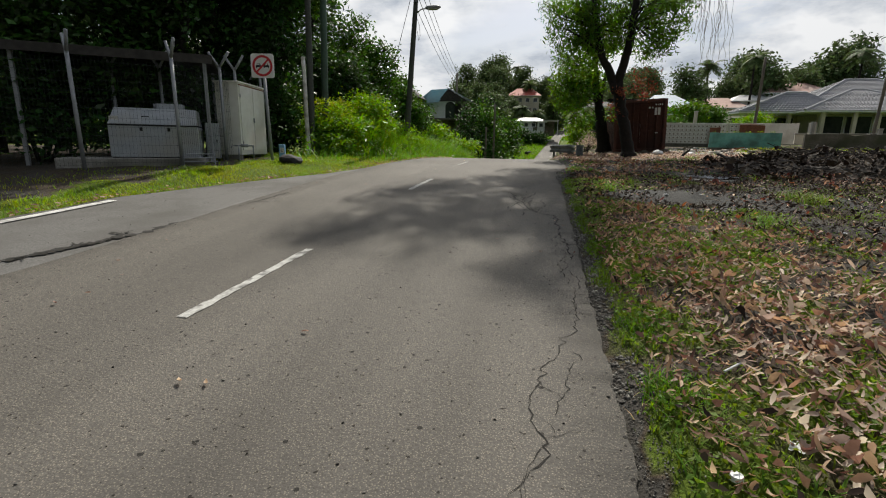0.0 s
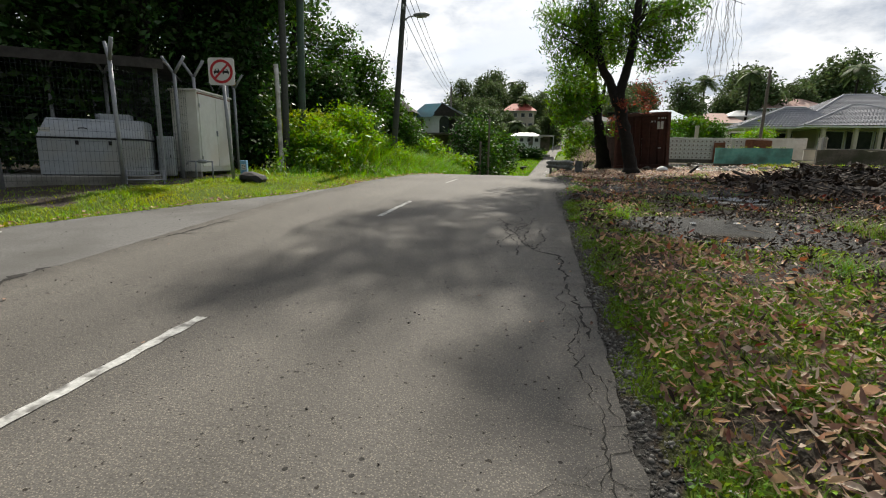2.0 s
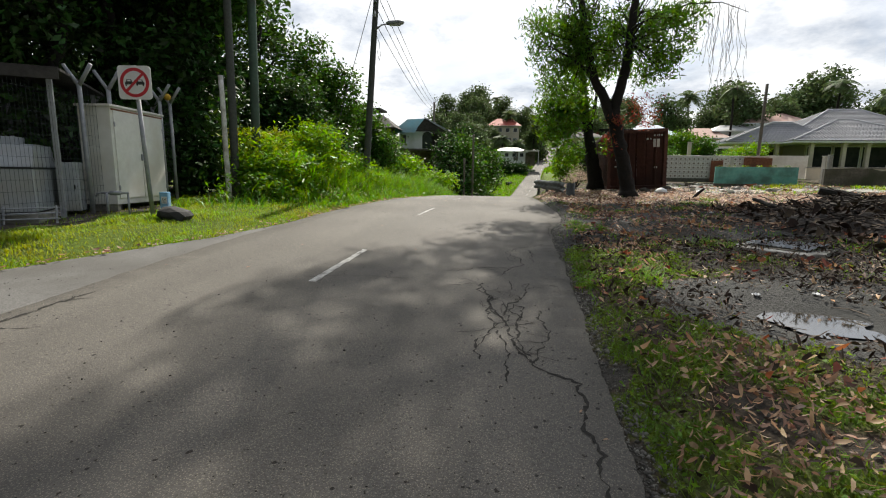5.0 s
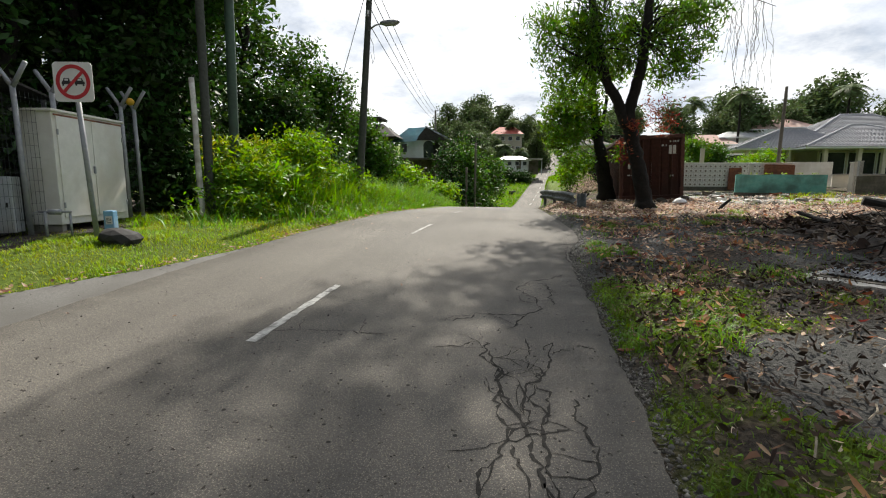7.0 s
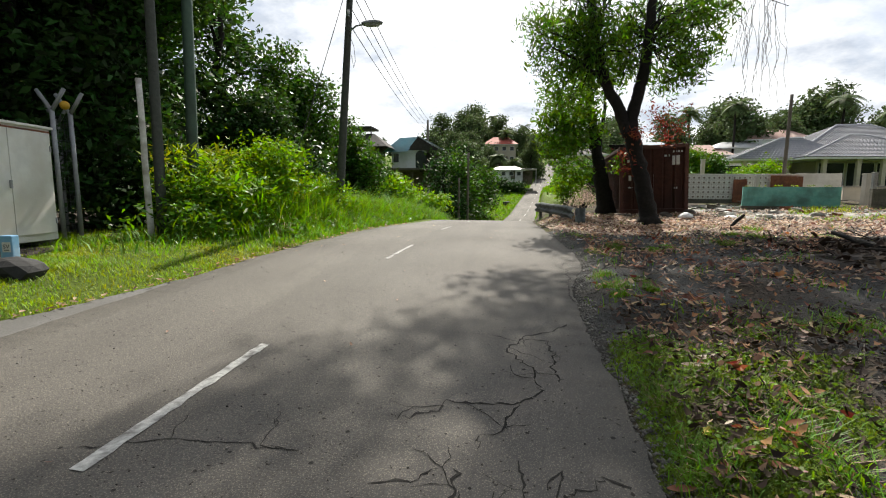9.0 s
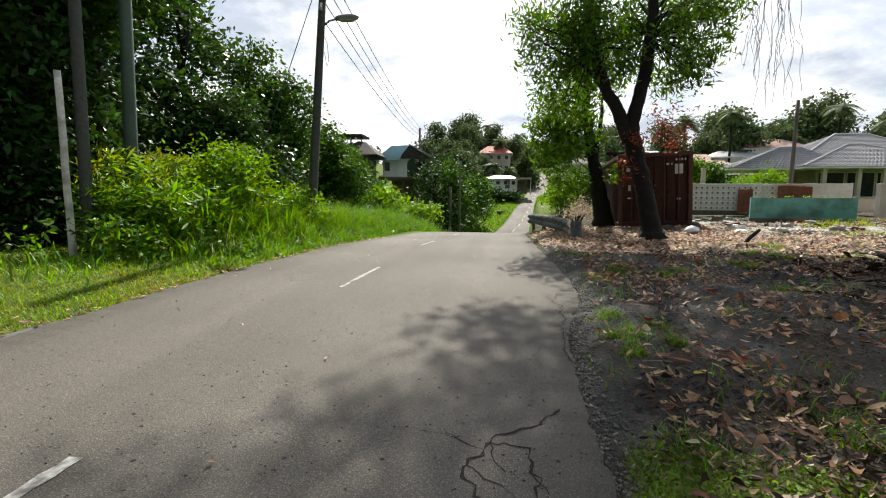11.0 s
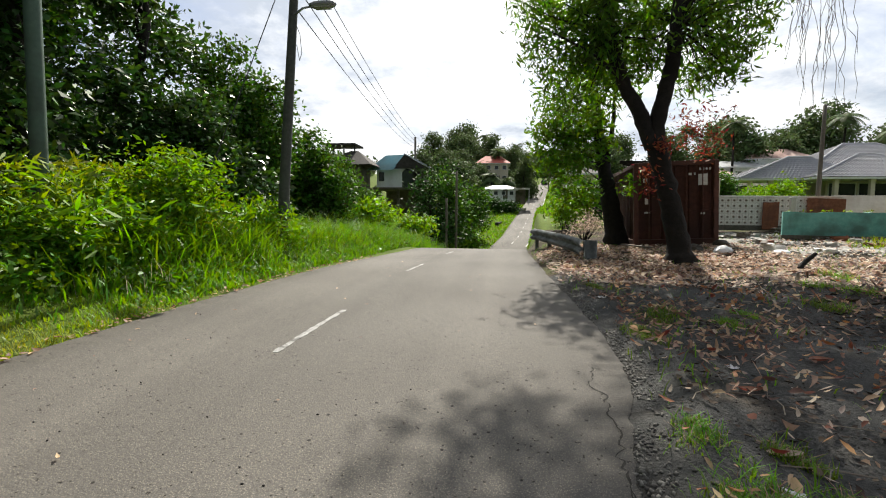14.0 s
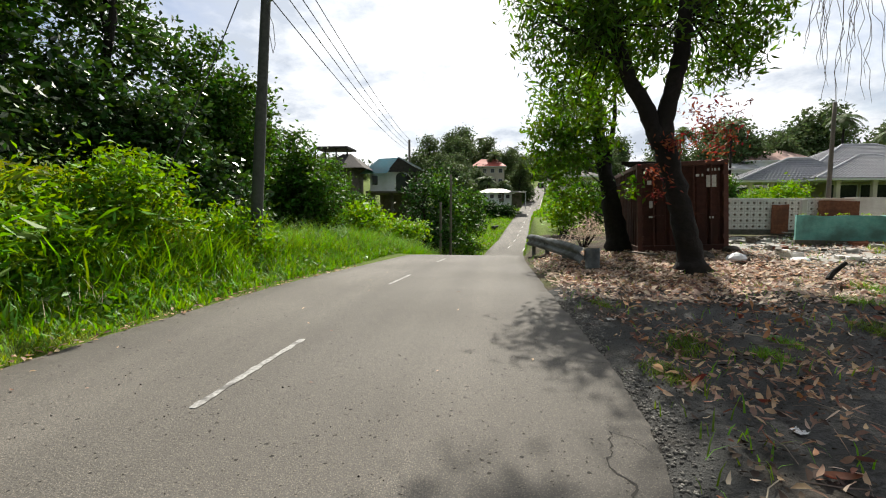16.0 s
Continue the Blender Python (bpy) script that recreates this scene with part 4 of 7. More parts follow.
stone("white_stone", "large whitish boulder on the leaf litter", 8.95, 21.3, 0.42, M["plastic_white"], 3)
stone("white_stone", "flat whitish boulder on rubble", 10.3, 21.2, 0.4, M["plastic_white"], 4, flat=0.45)
stone("dark_stone", "dark rounded boulder beside the container", 9.8, 23.3, 0.42, M["brush"], 6)
stone("dark_stone", "blackened boulder near the tree foot", 8.6, 22.2, 0.46, M["brush"], 7)
rng = np.random.default_rng(8)
for k in range(46):
    x, y = rng.uniform(10.0, 13.4), rng.uniform(20.6, 26.8)
    if x > 11.8 and y > 24.0:
        continue
    s = float(rng.uniform(0.08, 0.34))
    b = thing("rubble_lump", "broken pale concrete lump on rubble", "rubble", (x, y, gz(x, y) + s * 0.18), float(rng.uniform(0, 360)), group="rubble by the container")
    bm = box((0, 0, 0), (s * 1.3, s, s * 0.6), bevel=0.02)
    for v in bm.verts:
        v.co += Vector(rng.normal(size=3)) * s * 0.09
    part("lump", bm, M[["concrete", "white_wall", "concrete", "rust", "concrete_dark"][k % 5]], b)
for k, (x, y, ln, rz) in enumerate(((7.25, 23.0, 1.2, 115), (14.0, 27.0, 2.2, 20), (16.3, 26.2, 2.4, 35), (15.4, 27.3, 1.8, -15), (10.6, 22.6, 1.1, 60))):
    b = thing("plank", "old grey timber plank lying on rubble", "timber", (x, y, gz(x, y) + 0.12), rz, group="planks")
    bm = box((0, 0, 0.02), (ln, 0.14, 0.04), bevel=0.006)
    part("board", bm, M["timber"], b)
# broken concrete slab sunk in the mud, with a loose metal sheet on it
zs = gz(7.15, 9.25)
r = random.Random(91)
bm, rim = bmesh.new(), []
for j in range(26):
    q = j * math.tau / 26
    k = 1 / max(abs(math.cos(q)), abs(math.sin(q))) ** 0.85 * r.uniform(0.9, 1.04)
    rim.append((math.cos(q) * k * 0.5, math.sin(q) * k * 0.56))
top = [bm.verts.new((u * 0.98, w * 0.98, 0.025 + r.uniform(-0.006, 0.006))) for u, w in rim]
low = [bm.verts.new((u, w, -0.12)) for u, w in rim]
bm.faces.new(top)
for j in range(26):
    bm.faces.new((low[j], low[(j + 1) % 26], top[(j + 1) % 26], top[j]))
bmesh.ops.triangulate(bm, faces=[f_ for f_ in bm.faces if len(f_.verts) > 4])
sl = thing("concrete_slab", "cracked concrete slab sunk in the mud", "slab", (7.08, 9.3, zs), 42)
part("slab", bm, M["concrete"], sl)
part("rim", box((0.06, 0.08, 0.022), (0.7, 0.72, 0.03), bevel=0.01), M["concrete_dark"], sl)
sh = thing("roof_sheet", "dull corrugated metal sheet lying on a slab", "metal sheet", (7.2, 9.45, zs + 0.045), 44)
bm, n = bmesh.new(), 60
for a in range(n + 1):
    for b_ in range(5):
        q = (a / n - 0.5) * 0.78
        bm.verts.new(((b_ / 4 - 0.5) * 0.78, q, 0.009 * math.sin(a * 1.5) + 0.012 * math.sin(q * 2.1 + b_ * 0.6) + 0.015))
bm.verts.ensure_lookup_table()
for a in range(n):
    for b_ in range(4):
        i = 5 * a + b_
        bm.faces.new([bm.verts[k] for k in (i, i + 1, i + 6, i + 5)])
bmesh.ops.solidify(bm, geom=bm.faces[:], thickness=0.002)
part("sheet", bm, M["sheet"], sh)

# puddles: still water in the hollows
for x, y, a, b in ((5.84, 6.36, 0.44, 0.5), (10.6, 17.0, 0.8, 0.5)):
    bm = bmesh.new()
    rim = [(math.cos(q) * a * (1 + 0.2 * math.sin(3 * q + x) + 0.12 * math.sin(7 * q) + 0.07 * math.sin(13 * q + 1)), math.sin(q) * b * (1 + 0.15 * math.cos(2 * q + y) + 0.12 * math.sin(6 * q + 2) + 0.06 * math.sin(11 * q))) for q in (k * math.tau / 48 for k in range(48))]
    bm.faces.new([bm.verts.new((u, w, 0)) for u, w in rim])
    ob = part("puddle", bm, M["water"])
    ob.location = (x, y, sorted(gz(x + u, y + w) for u, w in rim)[24] + 0.004)
    tagged(ob, "shallow muddy puddle reflecting the sky", "puddle", kind="structure")


# broken concrete floor left of the demolished house
for k, (x, y, w, l, rz) in enumerate(((11.9, 21.6, 2.6, 1.5, 8), (14.2, 21.0, 2.2, 1.3, -6), (11.2, 24.6, 1.6, 2.2, 4), (10.9, 26.6, 1.5, 1.2, 12), (13.6, 19.2, 1.8, 1.0, 15), (12.6, 23.2, 2.4, 1.4, -4), (10.7, 23.0, 1.3, 1.2, 20), (15.6, 20.6, 2.4, 1.2, 6), (11.6, 26.6, 1.2, 1.6, 3), (17.6, 21.8, 2.6, 1.3, -8))):
    r = random.Random(k + 40)
    n, pts = 18, []
    for j in range(n):
        a = j * math.tau / n
        q = 0.5 / max(abs(math.cos(a)), abs(math.sin(a))) ** 0.8 * r.uniform(0.82, 1.05)
        pts.append((math.cos(a) * q * w, math.sin(a) * q * l))
    bm = bmesh.new()
    top = [bm.verts.new((a, b, float(ground_z(x + a, y + b)) + 0.03)) for a, b in pts]
    low = [bm.verts.new((a, b, float(ground_z(x + a, y + b)) - 0.08)) for a, b in pts]
    bm.faces.new(top)
    for j in range(n):
        i = (j + 1) % n
        bm.faces.new((low[j], low[i], top[i], top[j]))
    bmesh.ops.triangulate(bm, faces=[f_ for f_ in bm.faces if len(f_.verts) > 4])
    ob = part("concrete_floor", bm, M["concrete"])
    ob.location = (x, y, 0)
    tagged(ob, "broken pale concrete floor on the cleared plot", "floor", kind="structure")


# ---------- guard rail ----------
def guard_rail(p0, p1):
    x0, y0, x1, y1 = *p0, *p1
    ln, ang = math.hypot(x1 - x0, y1 - y0), math.degrees(math.atan2(y1 - y0, x1 - x0))
    z0, z1 = gz(x0, y0), gz(x1, y1)
    g = thing("guard_rail", "dented grey steel guard rail at the road edge", "guard rail", (x0, y0, z0), ang)
    prof = [(-0.155, 0.0), (-0.14, 0.03), (-0.1, 0.075), (-0.06, 0.075), (-0.02, 0.01), (0.02, 0.01), (0.06, 0.075), (0.1, 0.075), (0.14, 0.03), (0.155, 0.0)]
    bm, n, rings = bmesh.new(), 30, []
    for k in range(n + 1):
        q = k / n
        sag = 0.03 * math.sin(q * 9) + (0.1 * (1 - q / 0.12) if q < 0.12 else 0)
        zc = 1.08 + 0.1 * q - z0 + 0.02 * math.sin(q * 7) - 0.1 * max(0, q - 0.8) / 0.2
        rings.append([bm.verts.new((ln * q, d * 1.3 + sag, zc - 0.03 + h * 1.32)) for h, d in prof])
    for a, b in zip(rings, rings[1:]):
        for k in range(len(prof) - 1):
            bm.faces.new((a[k], a[k + 1], b[k + 1], b[k]))
    bmesh.ops.solidify(bm, geom=bm.faces[:], thickness=0.008)
    part("beam", bm, M["rail"], g, smooth=True)
    bm = bmesh.new()   # flared end
    for k in range(9):
        a = k / 8 * math.pi * 0.9
        for h in (-0.23, 0.21):
            bm.verts.new((-0.02 - 0.17 * math.sin(a), 0.1 - 0.16 * (1 - math.cos(a)) + 0.0, 1.06 - z0 + h))
    bm.verts.ensure_lookup_table()
    for k in range(8):
        bm.faces.new([bm.verts[i] for i in (2 * k, 2 * k + 2, 2 * k + 3, 2 * k + 1)])
    bmesh.ops.solidify(bm, geom=bm.faces[:], thickness=0.008)
    part("end_piece", bm, M["rail"], g, smooth=True)
    for k in range(4):
        q = 0.04 + k * 0.3
        part("post", box((ln * q, -0.09, 1.08 + 0.1 * q - z0 - 0.37), (0.1, 0.12, 0.85), bevel=0.01), M["rail"], g)
        part("spacer", box((ln * q, -0.02, 1.08 + 0.1 * q - z0), (0.08, 0.08, 0.25), bevel=0.01), M["rail"], g)
    return g


guard_rail((5.36, 20.25), (4.5, 27.2))


# ---------- street lamp, poles and wires ----------
zl = gz(-2.5, 20.2)
lampp = thing("street_lamp", "tall dark leaning street lamp pole with grey lamp head", "street lamp", (-2.55, 20.2, zl - 0.1))
PT = [(0.0 + 0.072 * h, 0, h) for h in np.linspace(0, 9.2, 12)]
part("pole", tube(PT, np.linspace(0.15, 0.09, 12).tolist(), 12), M["pole_dark"], lampp, smooth=True)
hx = 0.072 * 6.25
arm = part("arm", tube([(hx, -0.05, 6.2), (hx + 0.3, -0.1, 6.38), (hx + 0.6, -0.12, 6.42)], 0.028), M["galv"], lampp, "grey steel arm", True)
bm = bmesh.new()
prof = [(0.0, 0.07, 0.05), (0.12, 0.11, 0.085), (0.3, 0.14, 0.095), (0.5, 0.15, 0.09), (0.62, 0.11, 0.06), (0.68, 0.03, 0.02)]
rings = []
for x, w, h in prof:
    rings.append([bm.verts.new((hx + 0.5 + x, -0.12 + w * math.cos(a), 6.43 + h * math.sin(a) + 0.02 * x)) for a in (k * math.tau / 12 for k in range(12))])
for a, b in zip(rings, rings[1:]):
    for k in range(12):
        bm.faces.new((a[k], a[(k + 1) % 12], b[(k + 1) % 12], b[k]))
bm.faces.new(rings[0]), bm.faces.new(rings[-1])
head = part("lamp_head", bm, M["galv"], lampp, "grey lamp housing", True)
part("lens", box((hx + 0.83, -0.12, 6.365), (0.4, 0.2, 0.04), bevel=0.015), M["lens"], head)
for z in (6.7, 7.2, 7.7, 8.2):
    part("bracket", box((0.072 * z + 0.02, -0.1, z), (0.08, 0.22, 0.06), bevel=0.01), M["galv"], lampp)
    part("insulator", tube([(0.072 * z + 0.05, -0.19, z + 0.03), (0.072 * z + 0.05, -0.19, z + 0.15)], 0.04), M["plastic_white"], lampp)
part("hanging_wire", tube([(hx + 0.08, -0.1, 6.1), (hx + 0.22, -0.1, 5.75), (hx + 0.26, -0.1, 5.3), (hx + 0.2, -0.1, 5.1), (hx + 0.13, -0.1, 5.5)], 0.008, 5), M["cable"], lampp)


def cable(p0, p1, sag, r=0.014, label="thin black overhead cable", n=16):
    p0, p1 = Vector(p0), Vector(p1)
    pts = [p0.lerp(p1, k / n) - Vector((0, 0, sag * 4 * (k / n) * (1 - k / n))) for k in range(n + 1)]
    ob = part("overhead_cable", tube(pts, r, 5), M["cable"])
    return tagged(ob, label, "cable", "overhead cables")


far_pole = (-6.6, 62.0)
for k, (za, zb) in enumerate(((6.35, 9.2), (6.85, 9.5), (7.3, 9.8), (7.8, 10.2))):
    cable((-2.02 + 0.05 * k, 20.1, zl + za), (far_pole[0] + 0.1 * k, far_pole[1], zb), 0.55)
cable((-2.0, 20.15, zl + 7.8), (-3.05, 16.7, 0.75), 0.05, 0.012, "steel stay wire running to the ground")
for x, y, zt_, r in ((-1.1, 46.0, 3.0, 0.09), (-0.35, 46.5, 5.2, 0.09), (-6.6, 62.0, 10.4, 0.12), (14.0, 118.0, 16.0, 0.14)):
    post("utility_pole", "distant timber utility pole beside the road", x, y, zt_, r * 1.3, r, M["timber"])

post("timber_post", "bleached square timber post among undergrowth", -4.4, 13.95, 4.0, 0.085, 0.075, M["timber_white"], (-0.06, 0), n=4, rough=0.004)
post("utility_pole", "grey timber utility pole at the wood edge", -4.42, 14.32, 9.5, 0.11, 0.09, M["pole_dark"], (0.05, 0), n=12)
post("utility_pole", "green-painted steel pole in the bushes", -4.4, 15.4, 9.5, 0.13, 0.11, M["pole_green"], (0.15, 0), n=14)


# ---------- fenced plant compound ----------
fence = thing("compound_fence", "galvanised wire mesh fence round the compound", "fence", (-5.2, 8.6, 0.4))
FO = Vector((-5.2, 8.6, 0.4))


def fence_post(x, y, top=2.55, lean=(0.02, -0.05), turn=0):
    """A tube post with a forked top, one of the fence's parts."""
    b = Vector((x, y, gz(x, y) - 0.05)) - FO
    e = b + Vector((lean[0], lean[1], top))
    p = part("fence_post", tube([b, (b + e) / 2, e], 0.042, 10), M["galv"], fence, smooth=True)
    c, s = math.cos(radians(turn)), math.sin(radians(turn))
    for sg in (-1, 1):
        part("arm", tube([e - Vector((0, 0, 0.02)), e + Vector((sg * 0.3 * c, sg * 0.3 * s, 0.38))], 0.036, 8), M["galv"], p, smooth=True)


def mesh_panel(x0, y0, x1, y1, z0, z1, step=0.075):
    """Welded mesh: thin upright wires and cross wires."""
    ln = math.hypot(x1 - x0, y1 - y0)
    ux, uy = (x1 - x0) / ln, (y1 - y0) / ln
    o = np.array([x0, y0, 0]) - np.array(FO)
    v, f = [], []

    def bar(a, b, w):
        a, b = np.array(a) + o, np.array(b) + o
        side = np.array([ux, uy, 0]) if abs(a[2] - b[2]) > 0.1 else np.array([0, 0, 1.0])
        other = np.array([-uy, ux, 0])
        i = len(v)
        for p in (a, b):
            for q, r in ((-1, -1), (1, -1), (1, 1), (-1, 1)):
                v.append(p + side * w * q + other * w * r)
        for k in range(4):
            f.append((i + k, i + (k + 1) % 4, i + 4 + (k + 1) % 4, i + 4 + k))
    for k in range(int(ln / step) + 1):
        bar((ux * k * step, uy * k * step, z0), (ux * k * step, uy * k * step, z1), 0.0018)
    z = z0 + 0.05
    while z < z1:
        bar((0, 0, z), (ux * ln, uy * ln, z), 0.0022)
        z += 0.2
    leafpart("wire_mesh", mesh_np("wire_mesh", v, f, M["wire"]), fence, "", "stuff")


FP = [(-9.6, 5.4), (-8.1, 6.35), (-6.62, 7.35), (-5.15, 8.62), (-5.22, 10.5), (-5.22, 11.18), (-5.55, 13.05), (-5.62, 13.5)]
for k, (x, y) in enumerate(FP):
    fence_post(x, y, turn=0 if k > 3 else -35)
for a, b in zip(FP, FP[1:]):
    if a != FP[5]:
        mesh_panel(*a, *b, gz(*a) + 0.1, gz(*a) + 2.45)
for x, y in ((-6.8, 14.3), (-8.0, 13.6), (-9.5, 12.4), (-7.4, 10.9), (-6.6, 9.9), (-7.6, 9.4)):
    fence_post(x, y, top=2.5, lean=(0, 0))
mesh_panel(-5.62, 13.5, -8.0, 13.6, 0.85, 3.0, 0.1)
mesh_panel(-6.6, 9.9, -5.22, 10.5, 0.85, 3.0, 0.1)
mesh_panel(-8.0, 13.6, -9.5, 12.4, 0.85, 3.0, 0.1)

# concrete base and canopy roof
zc = gz(-6, 8.8)
bs = thing("concrete_plinth", "low concrete plinth under the generator", "plinth", (-6.8, 8.2, zc - 0.15), 32)
part("slab", box((0.55, 0.75, 0.16), (3.1, 2.1, 0.34), bevel=0.02), M["concrete"], bs)
cr = thing("canopy_roof", "dark low sheet roof over the compound", "roof", (-7.6, 9.9, 0), 32)
part("roof_sheet", box((0, 0.2, zc + 2.75), (4.4, 3.4, 0.05), bevel=0.01), M["roof_dark"], cr)
part("fascia", box((0, -1.5, zc + 2.66), (4.4, 0.04, 0.2)), M["roof_dark"], cr)
for x, y in ((-2.0, -1.3), (2.0, -1.3), (2.0, 1.7), (-2.0, 1.7)):
    part("post", box((x, y, zc + 1.35), (0.08, 0.08, 2.76)), M["galv"], cr)

# generator: a long cabinet with a sloped lid
gen = thing("generator", "grey weatherproof generator box with sloped lid", "generator", (-6.82, 8.28, zc + 0.2), 32)
GL, GD = 1.95, 1.25
part("body", box((GL / 2, GD / 2, 0.38), (GL, GD, 0.76), bevel=0.02), M["grey_enamel"], gen)
part("seam", box((GL / 2, GD / 2, 0.775), (GL + 0.02, GD + 0.02, 0.03)), M["dark_gap"], gen, "dark rubber seam")
hood = bmesh.new()
q = [(0, 0, 0.79), (GL, 0, 0.79), (GL, GD, 0.79), (0, GD, 0.79), (0.1, 0.34, 1.2), (GL - 0.05, 0.34, 1.2), (GL - 0.05, GD, 1.2), (0.1, GD, 1.2)]
q = [hood.verts.new(p) for p in q]
for i in ((0, 1, 2, 3), (4, 5, 6, 7), (0, 1, 5, 4), (1, 2, 6, 5), (2, 3, 7, 6), (3, 0, 4, 7)):
    hood.faces.new([q[k] for k in i])
bmesh.ops.bevel(hood, geom=hood.edges[:], offset=0.015, segments=2, affect="EDGES")
hd = part("lid", hood, M["grey_enamel"], gen)
part("lid_handle", tube([(0.72, 0.1, 0.98), (0.76, 0.07, 0.99), (0.84, 0.07, 0.99), (0.88, 0.1, 0.98)], 0.012, 6), M["dark_gap"], hd)
for x in (0.7, 1.3):
    part("latch", box((x, -0.015, 0.68), (0.06, 0.03, 0.09), bevel=0.006), M["dark_gap"], gen)
part("warning_label", box((0.13, 0.09, 0.93), (0.2, 0.012, 0.1), bevel=0.002), M["white_sticker"], gen, "small pale warning label")
part("exhaust", tube([(0.95, 0.7, 1.2), (0.95, 0.7, 1.34)], 0.05), M["galv"], gen, smooth=True)
part("exhaust_box", box((1.3, 0.75, 1.27), (0.6, 0.4, 0.14), bevel=0.015), M["grey_enamel"], gen)
part("skid", box((GL / 2, GD / 2, -0.03), (GL - 0.05, GD - 0.06, 0.07)), M["dark_gap"], gen)
x, y, w, d, h = 2.22, 1.05, 0.34, 0.4, 0.95
cb = thing("control_cabinet", "grey steel control cabinet beside the generator", "cabinet", gen.matrix_basis @ Vector((x, y, -0.05)), 32)
part("body", box((0, 0, h / 2), (w, d, h), bevel=0.012), M["grey_enamel"], cb)
dr_ = part("door", box((0, -d / 2 - 0.008, h / 2), (w - 0.06, 0.016, h - 0.1), bevel=0.004), M["grey_enamel"], cb)
part("latch", box((w * 0.3, -d / 2 - 0.025, h / 2), (0.025, 0.02, 0.08), bevel=0.004), M["dark_gap"], dr_)
st = thing("steel_step", "low steel bar step at the compound corner", "step", (-5.0, 8.9, gz(-5, 8.9)), 40)
for k in range(3):
    part("bar", tube([(-0.3, 0, 0.08 + 0.09 * k), (0.5, 0.1 * k, 0.08 + 0.09 * k)], 0.015, 6), M["galv"], st)
for x in (-0.25, 0.45):
    part("upright", tube([(x, 0, -0.05), (x, 0.1, 0.3)], 0.018, 6), M["galv"], st)


def tall_cabinet():
    z = gz(-5.3, 11.6)
    c = thing("electrical_cabinet", "tall cream steel cabinet with double doors", "cabinet", (-4.96, 10.85, z + 0.1), 8.0)
    D_, L, H = 0.66, 1.78, 2.0
    part("body", box((-D_ / 2, L / 2, H / 2), (D_, L, H), bevel=0.012), M["cream"], c)
    part("roof", box((-D_ / 2, L / 2, H + 0.02), (D_ + 0.08, L + 0.08, 0.05), bevel=0.012), M["cream"], c, "rust-streaked top sheet")
    for k in range(2):
        d = part("door", box((0.012, 0.06 + 0.42 + k * 0.835, H / 2 + 0.03), (0.026, 0.82, H - 0.2), bevel=0.006), M["cream"], c)
        for z_ in (0.35, 1.65):
            part("hinge", box((0.03, 0.07 + k * 1.66, z_), (0.02, 0.03, 0.1), bevel=0.004), M["galv"], d)
        if k == 0:
            part("door_handle", box((0.045, 0.86, 1.0), (0.04, 0.03, 0.14), bevel=0.008), M["galv"], d, "steel turning handle")
    part("rust_strip", box((0.016, L / 2, H - 0.055), (0.02, L - 0.06, 0.03)), M["rust"], c, "rusty strip under the roof")
    for y in (0.1, L - 0.1):
        part("foot", box((-D_ / 2, y, -0.08), (D_ - 0.1, 0.1, 0.2)), M["concrete"], c)
    return c


tall_cabinet()

# water tap stand in front of the cabinet
tp = thing("water_tap", "galvanised pipe stand with a tap", "tap", (-4.55, 10.35, gz(-4.55, 10.35)))
part("riser", tube([(-0.18, 0, -0.05), (-0.18, 0, 0.42)], 0.022, 8), M["galv"], tp, smooth=True)
part("riser", tube([(0.2, 0.1, -0.05), (0.2, 0.1, 0.4)], 0.018, 8), M["galv"], tp, smooth=True)
part("crossbar", tube([(-0.3, 0, 0.42), (0.22, 0.1, 0.42)], 0.02, 8), M["galv"], tp, smooth=True)
part("valve", tube([(-0.1, 0, 0.42), (0.08, 0.05, 0.42)], 0.045, 8), M["galv"], tp, smooth=True)
part("spout", tube([(-0.3, 0, 0.42), (-0.38, -0.02, 0.4), (-0.4, -0.02, 0.34)], 0.016, 6), M["galv"], tp, smooth=True)


# ---------- no-overtaking sign ----------
def disc(r, y0, y1, n=40, r2=0.0, cx=0.0, cz=0.0):
    bm = bmesh.new()
    o = [[bm.verts.new((cx + math.cos(a) * r, y, cz + math.sin(a) * r)) for a in (k * math.tau / n for k in range(n))] for y in (y0, y1)]
    if r2:
        i = [[bm.verts.new((cx + math.cos(a) * r2, y, cz + math.sin(a) * r2)) for a in (k * math.tau / n for k in range(n))] for y in (y0, y1)]
        for k in range(n):
            j = (k + 1) % n
            bm.faces.new((o[0][k], o[0][j], i[0][j], i[0][k])), bm.faces.new((o[1][k], o[1][j], i[1][j], i[1][k]))
            bm.faces.new((o[0][k], o[0][j], o[1][j], o[1][k])), bm.faces.new((i[0][k], i[0][j], i[1][j], i[1][k]))
    else:
        bm.faces.new(o[0]), bm.faces.new(o[1])
        for k in range(n):
            bm.faces.new((o[0][k], o[0][(k + 1) % n], o[1][(k + 1) % n], o[1][k]))
    return bm


zg = gz(-3.68, 10.2)
sg = thing("road_sign", "white square no-overtaking road sign with red ring", "road sign", (-3.66, 10.22, zg - 0.05), 10)
part("post", tube([(0, 0.03, 0), (-0.12, 0.03, 2.85)], 0.038, 12), M["galv"], sg, "grey steel tube", True)
cx, cz, S = -0.10, 2.54, 0.6
plate = bmesh.new()
rc, pts = 0.06, []
for a0, sx, sz in ((0, 1, 1), (90, -1, 1), (180, -1, -1), (270, 1, -1)):
    for k in range(5):
        a = radians(a0 + 22.5 * k)
        pts.append((cx + sx * (S / 2 - rc) + math.cos(a) * rc, cz + sz * (S / 2 - rc) + math.sin(a) * rc))
part("plate", prism(pts, 0.012, at=-0.03), M["sign_white"], sg)
